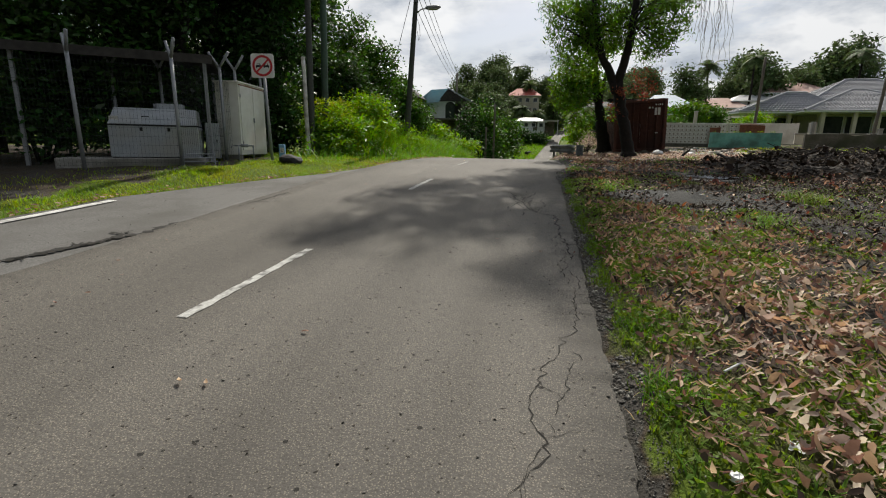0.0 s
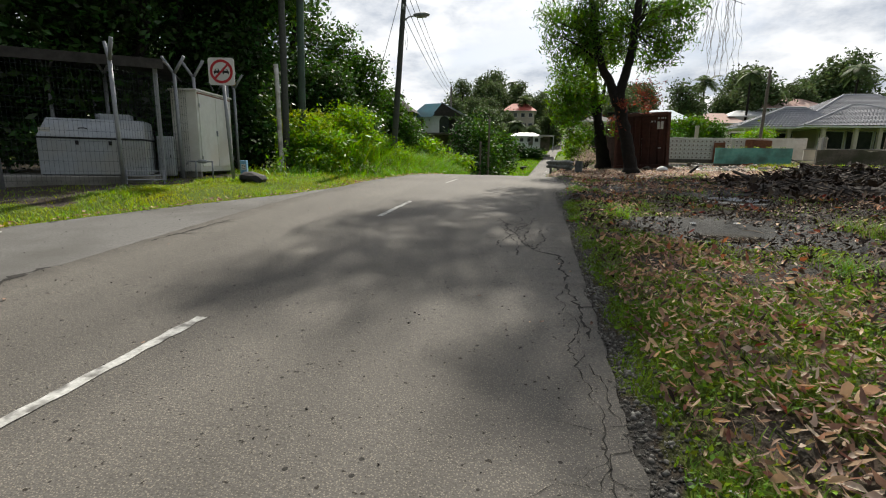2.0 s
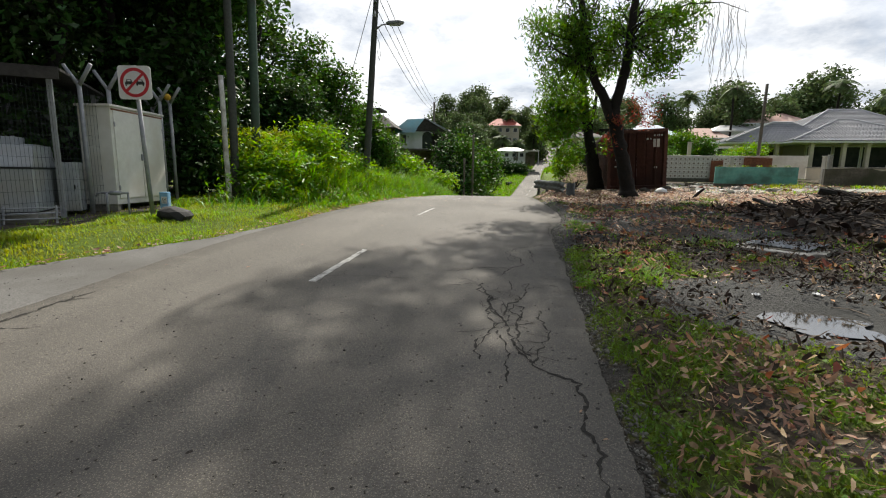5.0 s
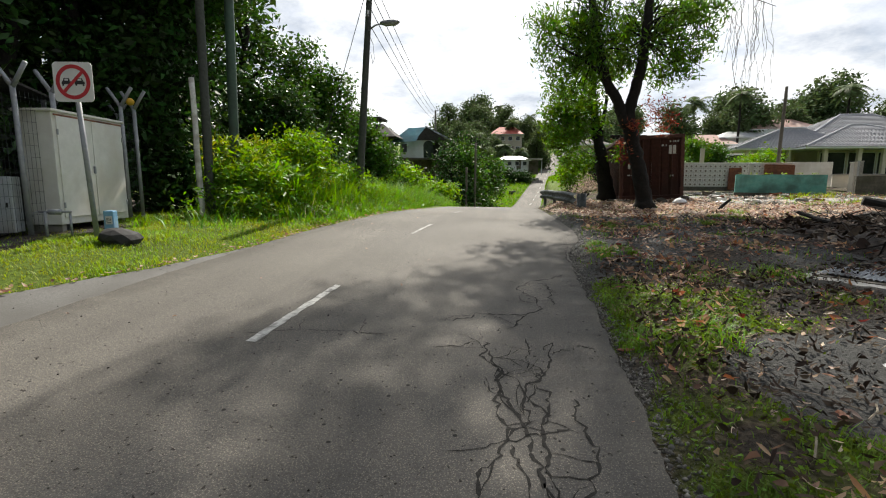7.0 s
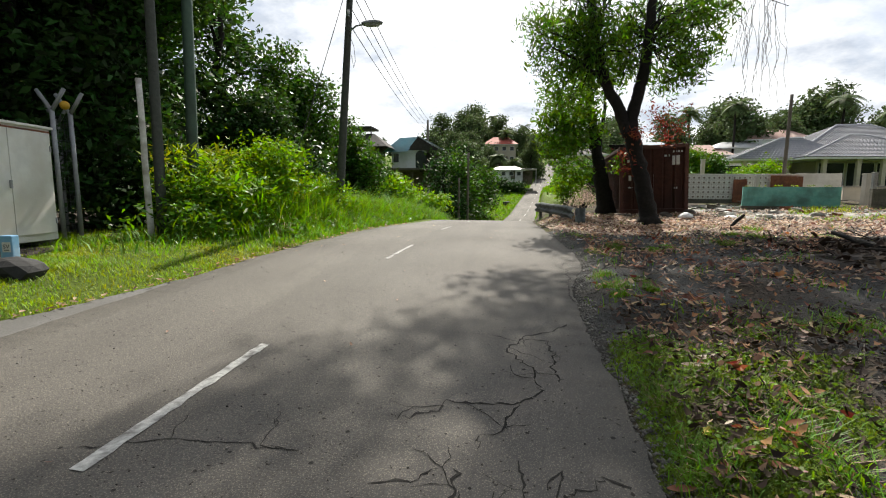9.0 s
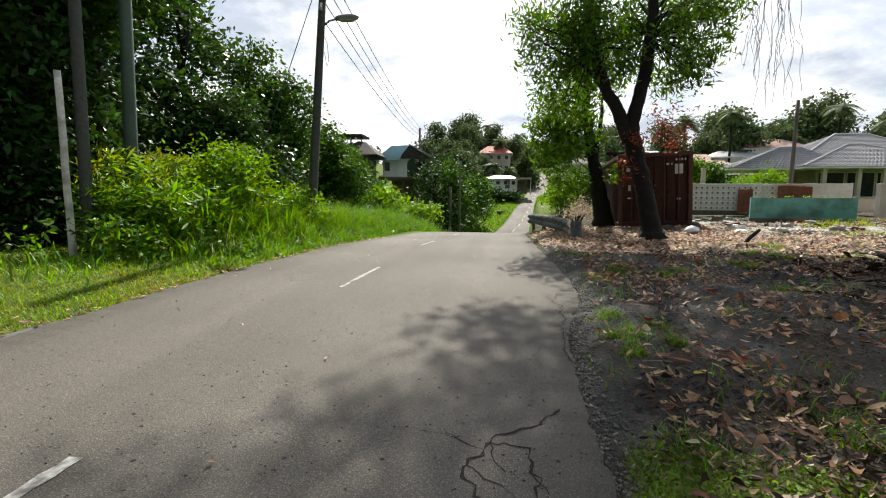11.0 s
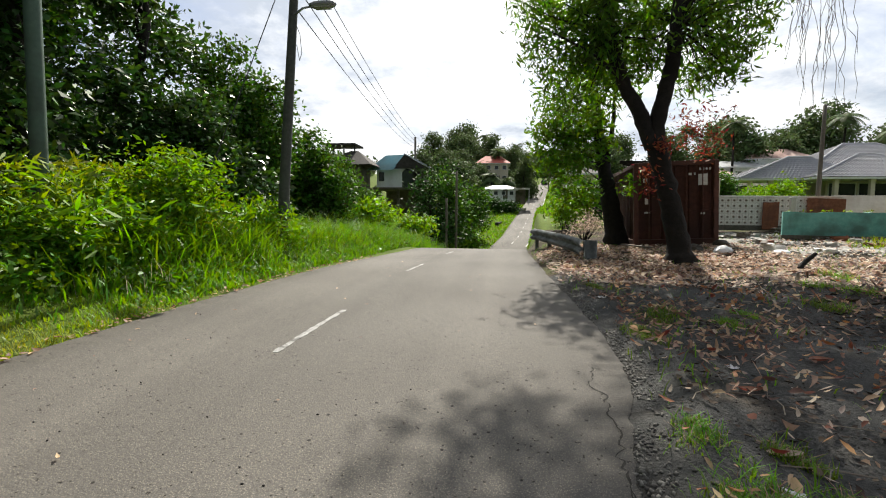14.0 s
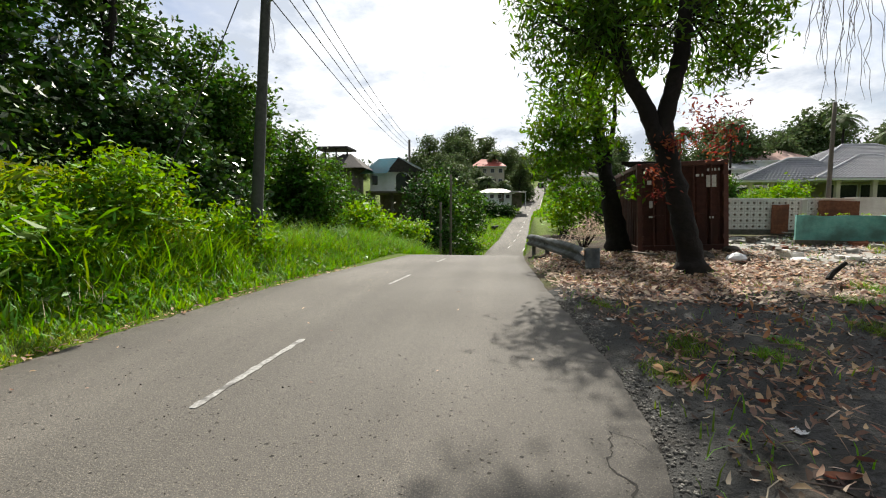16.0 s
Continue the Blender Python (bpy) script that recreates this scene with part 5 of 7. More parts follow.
part("red_ring", disc(0.262, -0.0345, -0.031, 48, 0.205, cx, cz), M["sign_red"], sg)
for x, tone in ((-0.1, 0), (0.1, 1)):
    car = [(-0.075, -0.035), (0.075, -0.035), (0.075, 0.005), (0.055, 0.012), (0.04, 0.055), (-0.04, 0.055), (-0.055, 0.012), (-0.075, 0.005)]
    part("car_symbol", prism([(cx + x + a, cz + b) for a, b in car], 0.003, at=-0.0335), M["sign_black"], sg, "black car shape")
    part("car_symbol", prism([(cx + x + a * 0.62, cz + 0.02 + b * 0.45) for a, b in ((-0.05, 0), (0.05, 0), (0.038, 0.055), (-0.038, 0.055))], 0.003, at=-0.0345), M["sign_white"], sg, "white window of the car shape")
    for w in (-0.055, 0.055):
        part("car_symbol", prism([(cx + x + w - 0.012, cz - 0.06), (cx + x + w + 0.012, cz - 0.06), (cx + x + w + 0.012, cz - 0.03), (cx + x + w - 0.012, cz - 0.03)], 0.003, at=-0.0335), M["sign_black"], sg)
bar = bmesh.new()
box((cx, -0.036, cz), (0.44, 0.004, 0.045), bm=bar)
bmesh.ops.rotate(bar, verts=bar.verts[:], cent=(cx, -0.036, cz), matrix=Matrix.Rotation(radians(-45), 3, "Y"))
part("red_bar", bar, M["sign_red"], sg)
for z in (2.35, 2.72):
    part("clamp", box((cx, 0.0, z), (0.14, 0.05, 0.03), bevel=0.005), M["galv"], sg)

# blue valve marker post with its letters
zb_ = gz(-3.3, 9.95)
bp = thing("marker_post", "small blue concrete valve marker post", "marker post", (-3.34, 10.2, zb_ - 0.05), 14)
part("post_body", box((0, 0, 0.27), (0.15, 0.13, 0.54), bevel=0.015), M["blue_paint"], bp)
part("label_plate", box((0.01, -0.068, 0.39), (0.1, 0.006, 0.13), bevel=0.002), M["white_sticker"], bp, "white painted label")
fc = bpy.data.curves.new("lettering", "FONT")
fc.body, fc.size, fc.extrude, fc.align_x = "SV", 0.075, 0.001, "CENTER"
fo = new("lettering", fc)
fc.materials.append(M["sign_black"])
fo.parent, fo.matrix_basis = bp, pose(0.01, -0.0725, 0.375, 90, 0, 0)
part("text_bar", box((0.01, -0.0725, 0.352), (0.06, 0.002, 0.01)), M["sign_black"], bp)
lump = stone("concrete_lump", "dark broken concrete lump beside the blue post", -3.0, 10.0, 0.56, M["dark_gap"], 21, flat=0.62)
fr = thing("orange_fruit", "orange ball caught in the fence fork", "ball", (-5.5, 13.25, gz(-5.5, 13.2) + 2.62))
bm = bmesh.new()
bmesh.ops.create_uvsphere(bm, u_segments=16, v_segments=10, radius=0.085)
part("ball", bm, M["yellow"], fr, smooth=True)

bd = thing("notice_board", "small weathered brown board in the bushes", "board", (-4.7, 32.0, gz(-4.7, 32.0)))
part("post", box((0, 0.04, 1.2), (0.09, 0.07, 2.5), bevel=0.01), M["timber"], bd)
part("panel", box((0, 0, 2.25), (0.75, 0.04, 0.5), bevel=0.008), M["rust"], bd)


# ---------- trees ----------
def limb(bm, p0, d, length, r, rng, depth, tips, bend=0.25, kids=3):
    """A branch that wanders, tapers and forks; collects its tips."""
    pts, p, n = [np.array(p0)], np.array(p0, float), 5
    d = np.array(d, float) / np.linalg.norm(d)
    for k in range(n):
        d = d + rng.normal(size=3) * bend * 0.35 + np.array([0, 0, 0.05])
        d /= np.linalg.norm(d)
        p = p + d * length / n
        pts.append(p.copy())
        if depth == 0 or k >= 2:
            tips.append(p.copy())
    tube(pts, [r * (1 - 0.6 * k / n) for k in range(n + 1)], 6 if depth else 5, bm)
    if depth:
        for j in range(kids):
            q = pts[2 + int(rng.integers(0, n - 1))]
            dd = d + rng.normal(size=3) * 0.75
            limb(bm, q, dd, length * rng.uniform(0.5, 0.75), r * 0.45, rng, depth - 1, tips, bend, kids)


def cluster_leaves(centres, per, radius, length, width, droop, rng):
    c = np.repeat(np.asarray(centres), per, 0) + rng.normal(size=(len(centres) * per, 3)) * radius * np.array([1, 1, 0.75])
    return leaves_np(c, length, width, droop, rng)


def lobes_points(lobes, density, rng):
    """Cluster centres inside ellipsoids (x, y, z, rx, ry, rz), denser towards the skin."""
    out = []
    for x, y, z, a, b, c in lobes:
        n = max(4, int(density * (a * b * c) ** (2 / 3)))
        u = rng.normal(size=(n, 3))
        u /= np.linalg.norm(u, axis=1, keepdims=True)
        u *= rng.uniform(0.35, 1.0, n)[:, None] ** 0.5
        out.append(np.array([x, y, z]) + u * [a, b, c])
    return np.concatenate(out)


rng = np.random.default_rng(21)


def knotty(pts, radii, n=14, seed=0, rough=0.09):
    """A trunk with swellings, flutes and knots."""
    r = np.random.default_rng(seed)
    p = np.array(pts, float)
    q = np.linspace(0, len(p) - 1, len(p) * 5)
    way = np.stack([np.interp(q, range(len(p)), p[:, k]) for k in range(3)], 1) + r.normal(size=(len(q), 3)) * [0.008, 0.008, 0]
    rad = np.interp(q, range(len(p)), radii) * (1 + r.normal(size=len(q)) * rough * 0.5)
    bm = tube([tuple(w) for w in way], list(rad), n)
    bm.verts.ensure_lookup_table()
    for k, v in enumerate(bm.verts):
        c = Vector(way[min(k // n, len(way) - 1)])
        v.co = c + (v.co - c) * (1 + rough * math.sin((k % n) * 2.7 + 0.8 * (k // n)) * 0.5 + float(r.normal()) * rough * 0.5)
    return bm


# the forked roadside tree before the container
zt1 = gz(7.4, 20.0)
tree = thing("tree", "tall forked roadside tree with narrow drooping leaves", "tree", (0, 0, 0))
TR = [(7.5, 20.0, zt1 - 0.15), (7.42, 20.0, zt1 + 0.3), (7.22, 20.0, 1.9), (6.95, 20.0, 2.9), (6.74, 20.0, 3.7)]
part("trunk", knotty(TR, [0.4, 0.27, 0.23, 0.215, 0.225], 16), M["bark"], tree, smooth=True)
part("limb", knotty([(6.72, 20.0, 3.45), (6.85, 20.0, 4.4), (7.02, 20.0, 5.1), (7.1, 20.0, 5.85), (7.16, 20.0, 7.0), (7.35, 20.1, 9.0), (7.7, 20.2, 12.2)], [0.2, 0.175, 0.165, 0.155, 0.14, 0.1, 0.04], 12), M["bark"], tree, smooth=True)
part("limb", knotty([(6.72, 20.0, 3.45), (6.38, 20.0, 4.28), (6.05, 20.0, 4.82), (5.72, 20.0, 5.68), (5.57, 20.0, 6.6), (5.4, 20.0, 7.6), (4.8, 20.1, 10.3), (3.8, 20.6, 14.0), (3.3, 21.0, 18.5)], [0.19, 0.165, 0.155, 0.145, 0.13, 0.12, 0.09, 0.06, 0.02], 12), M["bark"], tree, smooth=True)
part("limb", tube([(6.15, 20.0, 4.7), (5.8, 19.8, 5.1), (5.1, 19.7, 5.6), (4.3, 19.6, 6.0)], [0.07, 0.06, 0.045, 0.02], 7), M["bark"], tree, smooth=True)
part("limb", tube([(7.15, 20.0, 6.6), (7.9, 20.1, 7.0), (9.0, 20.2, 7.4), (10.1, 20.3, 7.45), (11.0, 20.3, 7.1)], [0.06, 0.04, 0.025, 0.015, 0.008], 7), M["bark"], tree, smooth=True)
# lobes above z = 8.2 are out of view, placed to cast the road shadows
LOBES = [(5.6, 21, 10.4, 1.1, 1.1, 0.8), (6.3, 21, 12.2, 1.1, 1.1, 0.8), (4.8, 21, 11.8, 0.8, 0.8, 0.6), (3.6, 21, 11.3, 0.7, 0.8, 0.5), (4.67, 20.86, 6.07, 1.1, 1, 0.8),
         (5.22, 20.95, 4.96, 0.95, 0.8, 0.8), (6.06, 20.86, 6.82, 1.2, 1.1, 0.8), (4.39, 20.86, 6.91, 1, 0.9, 0.5), (8.18, 20.86, 5.33, 0.75, 0.8, 0.7), (8.5, 20.86, 6.35, 0.95, 0.9, 0.7),
         (7.57, 21.14, 7.19, 1.1, 1, 0.7), (8.97, 20.95, 7.47, 0.8, 0.8, 0.5), (6.15, 20.77, 5.7, 0.8, 0.7, 0.7), (6.83, 20.95, 6.26, 0.6, 0.6, 0.6), (5.9, 21, 8.7, 1.3, 1.2, 0.8),
         (7.7, 21, 9.1, 1.4, 1.3, 0.9), (7, 21, 11, 1.5, 1.3, 1), (8.5, 21, 11, 1.2, 1.2, 0.9), (2.35, 21.2, 13.6, 1.3, 1.3, 0.8), (3.6, 21.2, 13.2, 0.8, 1.2, 0.7),
         (1.65, 21.2, 15.4, 1.1, 1.2, 0.8), (3.15, 21.2, 16, 1.4, 1.3, 0.9), (4.2, 21.2, 16.4, 0.8, 1, 0.7), (3.95, 21.2, 18.6, 1, 1.1, 0.7), (1.65, 21.2, 17.6, 1.2, 1, 0.7),
         (3.3, 21, 10.6, 0.7, 0.8, 0.5), (5.9, 19.5, 5.8, 0.9, 0.5, 0.7), (5.2, 19.5, 6.6, 0.9, 0.5, 0.6), (7.7, 19.4, 5.9, 0.6, 0.4, 0.6),
         (8.3, 19.5, 6.7, 0.7, 0.4, 0.5), (5, 19.6, 5.5, 0.6, 0.4, 0.6)]
cc = np.concatenate([lobes_points([q for q in LOBES if q[2] < 8.2], 30, rng), lobes_points([q for q in LOBES if q[2] > 8.2], 31, rng)])
bm = bmesh.new()
for q in cc[::3]:
    root = np.array([7.12, 20.0, 6.2]) if q[0] > 6.6 else np.array([5.65, 20.0, 6.0])
    root = root + np.array([-0.22 if q[0] < 6 else 0.1, 0, 0.9]) * max(0, q[2] - 8.0)
    midp = (q + root) / 2 + rng.normal(size=3) * 0.25
    tube([root + (midp - root) * 0.3, midp, q], [0.03, 0.018, 0.006], 4, bm, False)
tagged(part("branchwork", bm, M["bark"], tree), kind="stuff")
v, f = cluster_leaves(cc, 46, 0.25, 0.21, 0.052, 0.9, rng)
leafpart("crown", mesh_np("crown", v, f, M["leaf_narrow"]), tree, "narrow dark green leaves", "stuff")
# hanging dead twigs
for k in range(26):
    x0, y0, z0 = rng.uniform(9.5, 10.75), rng.uniform(20.0, 20.5), 7.45 - rng.uniform(0, 0.3)
    ln, pts, p = rng.uniform(1.2, 3.3) * (0.95 if x0 > 9.8 else 0.6), [], np.array([x0, y0, z0])
    for j in range(10):
        pts.append(p.copy())
        p = p + np.array([rng.normal() * 0.06 + 0.012, rng.normal() * 0.04, -ln / 9])
    part("hanging_twig", tube(pts, [0.006] * 9 + [0.002], 4, None, False), M["twig"], tree, "long bare hanging twig")
# scorched leaves round the fork
cr_ = lobes_points([(7.45, 20.0, 3.95, 0.38, 0.3, 0.38), (7.9, 20.0, 3.95, 0.45, 0.3, 0.38), (7.7, 20.0, 3.5, 0.5, 0.3, 0.25), (6.6, 19.65, 2.6, 0.16, 0.15, 0.38), (6.75, 19.68, 3.5, 0.12, 0.1, 0.2)], 46, rng)
v, f = cluster_leaves(cr_, 26, 0.14, 0.11, 0.035, 0.6, rng)
leafpart("scorched_leaves", mesh_np("scorched_leaves", v, f, M["leaf_red"]), tree, "scorched orange-red leaves", "stuff")

# the charred tree beside it, with fresh bright shoots
zt2 = gz(7.1, 25.0)
tree2 = thing("tree", "charred slender tree with fresh bright green shoots", "tree")
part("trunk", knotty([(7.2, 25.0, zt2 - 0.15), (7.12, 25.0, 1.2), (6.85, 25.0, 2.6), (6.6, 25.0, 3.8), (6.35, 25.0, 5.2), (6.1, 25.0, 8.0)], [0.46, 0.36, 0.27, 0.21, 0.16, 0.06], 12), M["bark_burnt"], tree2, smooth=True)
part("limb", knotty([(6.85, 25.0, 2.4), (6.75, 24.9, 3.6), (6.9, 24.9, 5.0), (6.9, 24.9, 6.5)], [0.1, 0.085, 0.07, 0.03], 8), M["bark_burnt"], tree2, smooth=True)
cc = lobes_points([(5.4, 24.6, 5.0, 0.9, 0.8, 0.9), (5.2, 24.4, 3.7, 0.8, 0.8, 0.8), (6.0, 24.5, 4.3, 0.7, 0.7, 0.8), (5.7, 24.4, 2.6, 0.55, 0.6, 0.6), (6.3, 24.4, 6.2, 0.9, 0.8, 0.8), (4.9, 24.4, 4.4, 0.6, 0.6, 0.7), (7.5, 24.3, 2.9, 0.3, 0.3, 0.3)], 36, rng)
bm = bmesh.new()
for q in cc[::3]:
    root = np.array([6.9 - 0.1 * q[2], 25.0, max(1.5, q[2] - 0.5)])
    tube([root, (q + root) / 2 + rng.normal(size=3) * 0.1, q], [0.02, 0.012, 0.005], 4, bm, False)
tagged(part("branchwork", bm, M["bark_burnt"], tree2), kind="stuff")
v, f = cluster_leaves(cc, 48, 0.24, 0.19, 0.07, 0.6, rng)
leafpart("crown", mesh_np("crown", v, f, M["leaf_fresh"]), tree2, "bright fresh leaves", "stuff")


def broad_tree(x, y, h, r, seed, label, mat="leaf_dark", leaf=(0.24, 0.11), density=20, per=34, low=0.28, far=False, name="tree", group=""):
    """A wood tree: trunk, forking limbs and a lobed crown of leaf clumps down to low * h."""
    rg = np.random.default_rng(seed)
    z = gz(x, y)
    t = thing(name, label, "tree", (x, y, z - 0.1), group=group)
    tk = [(rg.normal() * 0.06 * k, rg.normal() * 0.06 * k, h * 0.85 * k / 6) for k in range(7)]
    part("trunk", tube(tk, [h * 0.022 * (1 - 0.75 * k / 6) + 0.03 for k in range(7)], 8), M["bark"], t, smooth=True)
    lob = []
    n = 11 if not far else 8
    for k in range(n):
        q = low + (0.95 - low) * k / (n - 1)
        a, rad = rg.uniform(0, math.tau), r * math.sin(math.pi * min(0.93, 0.22 + 0.72 * (q - low) / (1 - low))) * rg.uniform(0.4, 0.75)
        s = r * rg.uniform(0.36, 0.58)
        lob.append((math.cos(a) * rad, math.sin(a) * rad, h * q, s, s, s * rg.uniform(0.6, 0.85)))
    cc = lobes_points(lob, density, rg)
    bm = bmesh.new()
    for a in lob:
        e = np.array(a[:3])
        s = np.array([0, 0, max(0.15 * h, e[2] - 0.45 * r)])
        tube([s, (s + e) / 2 + rg.normal(size=3) * 0.1 * r, e], [h * 0.009, h * 0.006, h * 0.002], 5, bm, False)
    tagged(part("branchwork", bm, M["bark"], t), kind="stuff")
    v, f = cluster_leaves(cc, per, leaf[0] * 1.6, leaf[0], leaf[1], 0.35, rg)
    leafpart("crown", mesh_np("crown", v, f, M[mat]), t, "", "stuff")
    return t


def shrub(x, y, h, r, seed, label, mat="leaf_mid", leaf=(0.18, 0.09), density=30, per=30, ry=None, name="shrub", dz=0.0):
    rg = np.random.default_rng(seed)
    z = gz(x, y) - 0.05 + dz
    t = thing(name, label, "shrub", (x, y, z))
    ry = ry or r
    lob = []
    for k in range(9):
        a, q = rg.uniform(0, math.tau), rg.uniform(0.1, 0.62)
        s = rg.uniform(0.35, 0.55)
        lob.append((math.cos(a) * r * q, math.sin(a) * ry * q, h * rg.uniform(0.25, 0.8), r * s, ry * s, h * rg.uniform(0.18, 0.3)))
    bm = bmesh.new()
    for a in lob:
        tube([(a[0] * 0.2, a[1] * 0.2, 0), (a[0] * 0.7, a[1] * 0.7, a[2] * 0.6), a[:3]], [0.03, 0.02, 0.006], 5, bm, False)
    tagged(part("stemwork", bm, M["bark"], t), kind="stuff")
    v, f = cluster_leaves(lobes_points(lob, density, rg), per, leaf[0] * 1.5, leaf[0], leaf[1], 0.25, rg)
    leafpart("foliage", mesh_np("foliage", v, f, M[mat]), t, "", "stuff")
    return t


WOOD = "dense dark leafy tree at the wood edge"
# the tree at (-8.2, 12.8) is added: its unseen high crown shades the compound
for k, (x, y, h, r, low) in enumerate(((-7.9, 18.0, 11.5, 2.7, 0.16), (-8.6, 14.6, 11.0, 2.8, 0.16), (-9.6, 11.5, 11.0, 3.0, 0.2), (-11.5, 8.0, 10.5, 3.2, 0.14), (-8.2, 22.5, 10.0, 2.4, 0.12), (-11.8, 16.5, 12.0, 3.4, 0.1),
                                       (-14.5, 11.5, 12.0, 3.6, 0.1), (-15.5, 5.5, 11.0, 3.6, 0.08), (-12.0, 22.0, 11.0, 3.4, 0.08), (-7.1, 15.9, 7.5, 1.7, 0.1), (-8.2, 12.8, 10.5, 3.9, 0.56), (-7.4, 17.6, 12.0, 3.2, 0.5), (-18.0, 17.0, 12.0, 4.0, 0.05))):
    broad_tree(x, y, h, r, 100 + k, WOOD, ("leaf_gloss", "leaf_dark", "leaf_gloss", "leaf_mid")[k % 4], density=26 if x > -10 else 9, low=low, group="wood edge trees")
VINE = "vine-covered bush at the edge of the wood"
shrub(-6.0, 24.6, 7.2, 2.2, 201, VINE, "leaf_mid", density=70)
shrub(-4.7, 28.2, 4.9, 1.9, 202, VINE, "leaf_mid", density=60)
shrub(-3.8, 32.5, 2.7, 1.9, 203, VINE, "leaf_light", density=26, leaf=(0.22, 0.1))
shrub(-7.6, 29.5, 4.6, 2.3, 204, VINE, "leaf_dark", density=46)
shrub(-5.4, 21.6, 5.2, 1.8, 238, VINE, "leaf_gloss", density=70)
shrub(-6.3, 20.4, 3.6, 1.6, 205, "dark undergrowth bush below the trees", "leaf_dark")
shrub(-6.9, 16.2, 2.4, 1.5, 206, "dark undergrowth bush below the trees", "leaf_dark")
shrub(-7.2, 13.4, 2.6, 1.5, 207, "dark undergrowth bush below the trees", "leaf_dark")
shrub(-4.4, 17.2, 2.2, 1.9, 208, "bright leafy bush rising out of tall grass", "leaf_light", density=62, leaf=(0.15, 0.055))
shrub(-3.6, 15.4, 1.5, 1.3, 209, "low bright bush in tall grass", "leaf_light", density=56, leaf=(0.13, 0.045))
shrub(-10.2, 46.5, 6.3, 2.2, 236, VINE, "leaf_mid", density=24, leaf=(0.26, 0.12))
shrub(-6.6, 46.0, 3.4, 1.5, 237, VINE, "leaf_light", density=26, leaf=(0.24, 0.1))
shrub(-7.2, 40.0, 3.9, 2.2, 234, VINE, "leaf_mid", density=26, leaf=(0.24, 0.11))
shrub(-10.2, 42.0, 4.4, 2.6, 235, VINE, "leaf_light", density=24, leaf=(0.24, 0.11))
shrub(-3.0, 38.5, 2.6, 2.0, 210, VINE, "leaf_light", density=22, leaf=(0.24, 0.11))
shrub(-3.1, 20.0, 1.5, 1.2, 230, "bright bush at the foot of the lamp pole", "leaf_light", density=34, leaf=(0.14, 0.06))
shrub(-4.4, 22.5, 2.6, 1.6, 231, VINE, "leaf_gloss", density=56)
shrub(-9.5, 8.8, 2.6, 1.8, 211, "dark undergrowth bush behind the compound", "leaf_dark")
shrub(-11.5, 5.6, 2.6, 2.0, 212, "dark undergrowth bush behind the compound", "leaf_dark")
shrub(6.3, 31.5, 1.7, 0.9, 213, "bright roadside bush beyond the guard rail", "leaf_light", density=24)
shrub(6.3, 26.3, 1.3, 1.0, 233, "dry grey tangled bush behind the guard rail", "litter_pale", density=18, leaf=(0.1, 0.02))
shrub(7.5, 35.0, 2.4, 1.5, 214, "bright roadside bush beyond the guard rail", "leaf_mid", density=24, leaf=(0.22, 0.1))
shrub(9.2, 41.0, 2.6, 2.0, 215, "roadside bush on the far slope", "leaf_mid", density=22, leaf=(0.24, 0.11))
shrub(17.5, 33.5, 1.3, 1.2, 216, "garden shrub behind the ruined walls", "leaf_light", density=24)
shrub(20.0, 40.0, 2.2, 1.6, 217, "garden shrub behind the ruined walls", "leaf_light", density=24)
shrub(13.2, 36.0, 2.0, 1.5, 218, "garden shrub behind the ruined walls", "leaf_mid", density=24)
shrub(22.5, 47.0, 1.8, 1.8, 219, "garden shrub before the tiled house", "leaf_light", density=24)

shrub(16.6, 44.0, 3.4, 1.8, 240, "garden shrub behind the ruined walls", "leaf_fresh", density=34, leaf=(0.22, 0.1))
shrub(19.2, 46.0, 3.0, 1.8, 241, "garden shrub behind the ruined walls", "leaf_mid", density=34, leaf=(0.22, 0.1))
shrub(1.0, 99.0, 2.2, 2.6, 242, "dark hedge before the far bungalow", "leaf_dark", density=16, leaf=(0.4, 0.2))
shrub(4.6, 100.5, 1.7, 2.0, 243, "dark hedge before the far bungalow", "leaf_dark", density=16, leaf=(0.4, 0.2))

# valley trees, left of the road
VAL = "leafy valley tree beside the far road"
for k, (x, y, h, r) in enumerate(((-2.6, 47.5, 6.9, 1.9), (-1.3, 51.0, 7.2, 2.1), (-2.7, 55.0, 8.2, 2.4), (0.3, 57.0, 6.2, 1.8), (-0.6, 64.0, 6.0, 2.1), (-18.0, 46.0, 9.0, 3.4), (-20.0, 52.0, 9.5, 3.0))):
    broad_tree(x, y, h, r, 300 + k, VAL, ("leaf_dark", "leaf_mid")[k % 2], leaf=(0.34, 0.17), density=15, per=26, low=0.1, group="valley trees")


# distant trees: a few forms, copied at other sizes
FAR = "distant tree on the horizon"
forms = [broad_tree(60 + 9 * k, 96 + 3 * k, 12.0, 4.2, 400 + k, FAR, "leaf_far", leaf=(0.56, 0.3), density=9, per=28, low=0.1, far=True, group="horizon trees") for k in range(4)]
rng = np.random.default_rng(77)


def plant(form, x, y, h, base=12.0):
    s = h / base
    return copy_thing(form, pose(x, y, gz(x, y) - 0.3, 0, 0, float(rng.uniform(0, 360))) @ Matrix.Scale(s, 4))


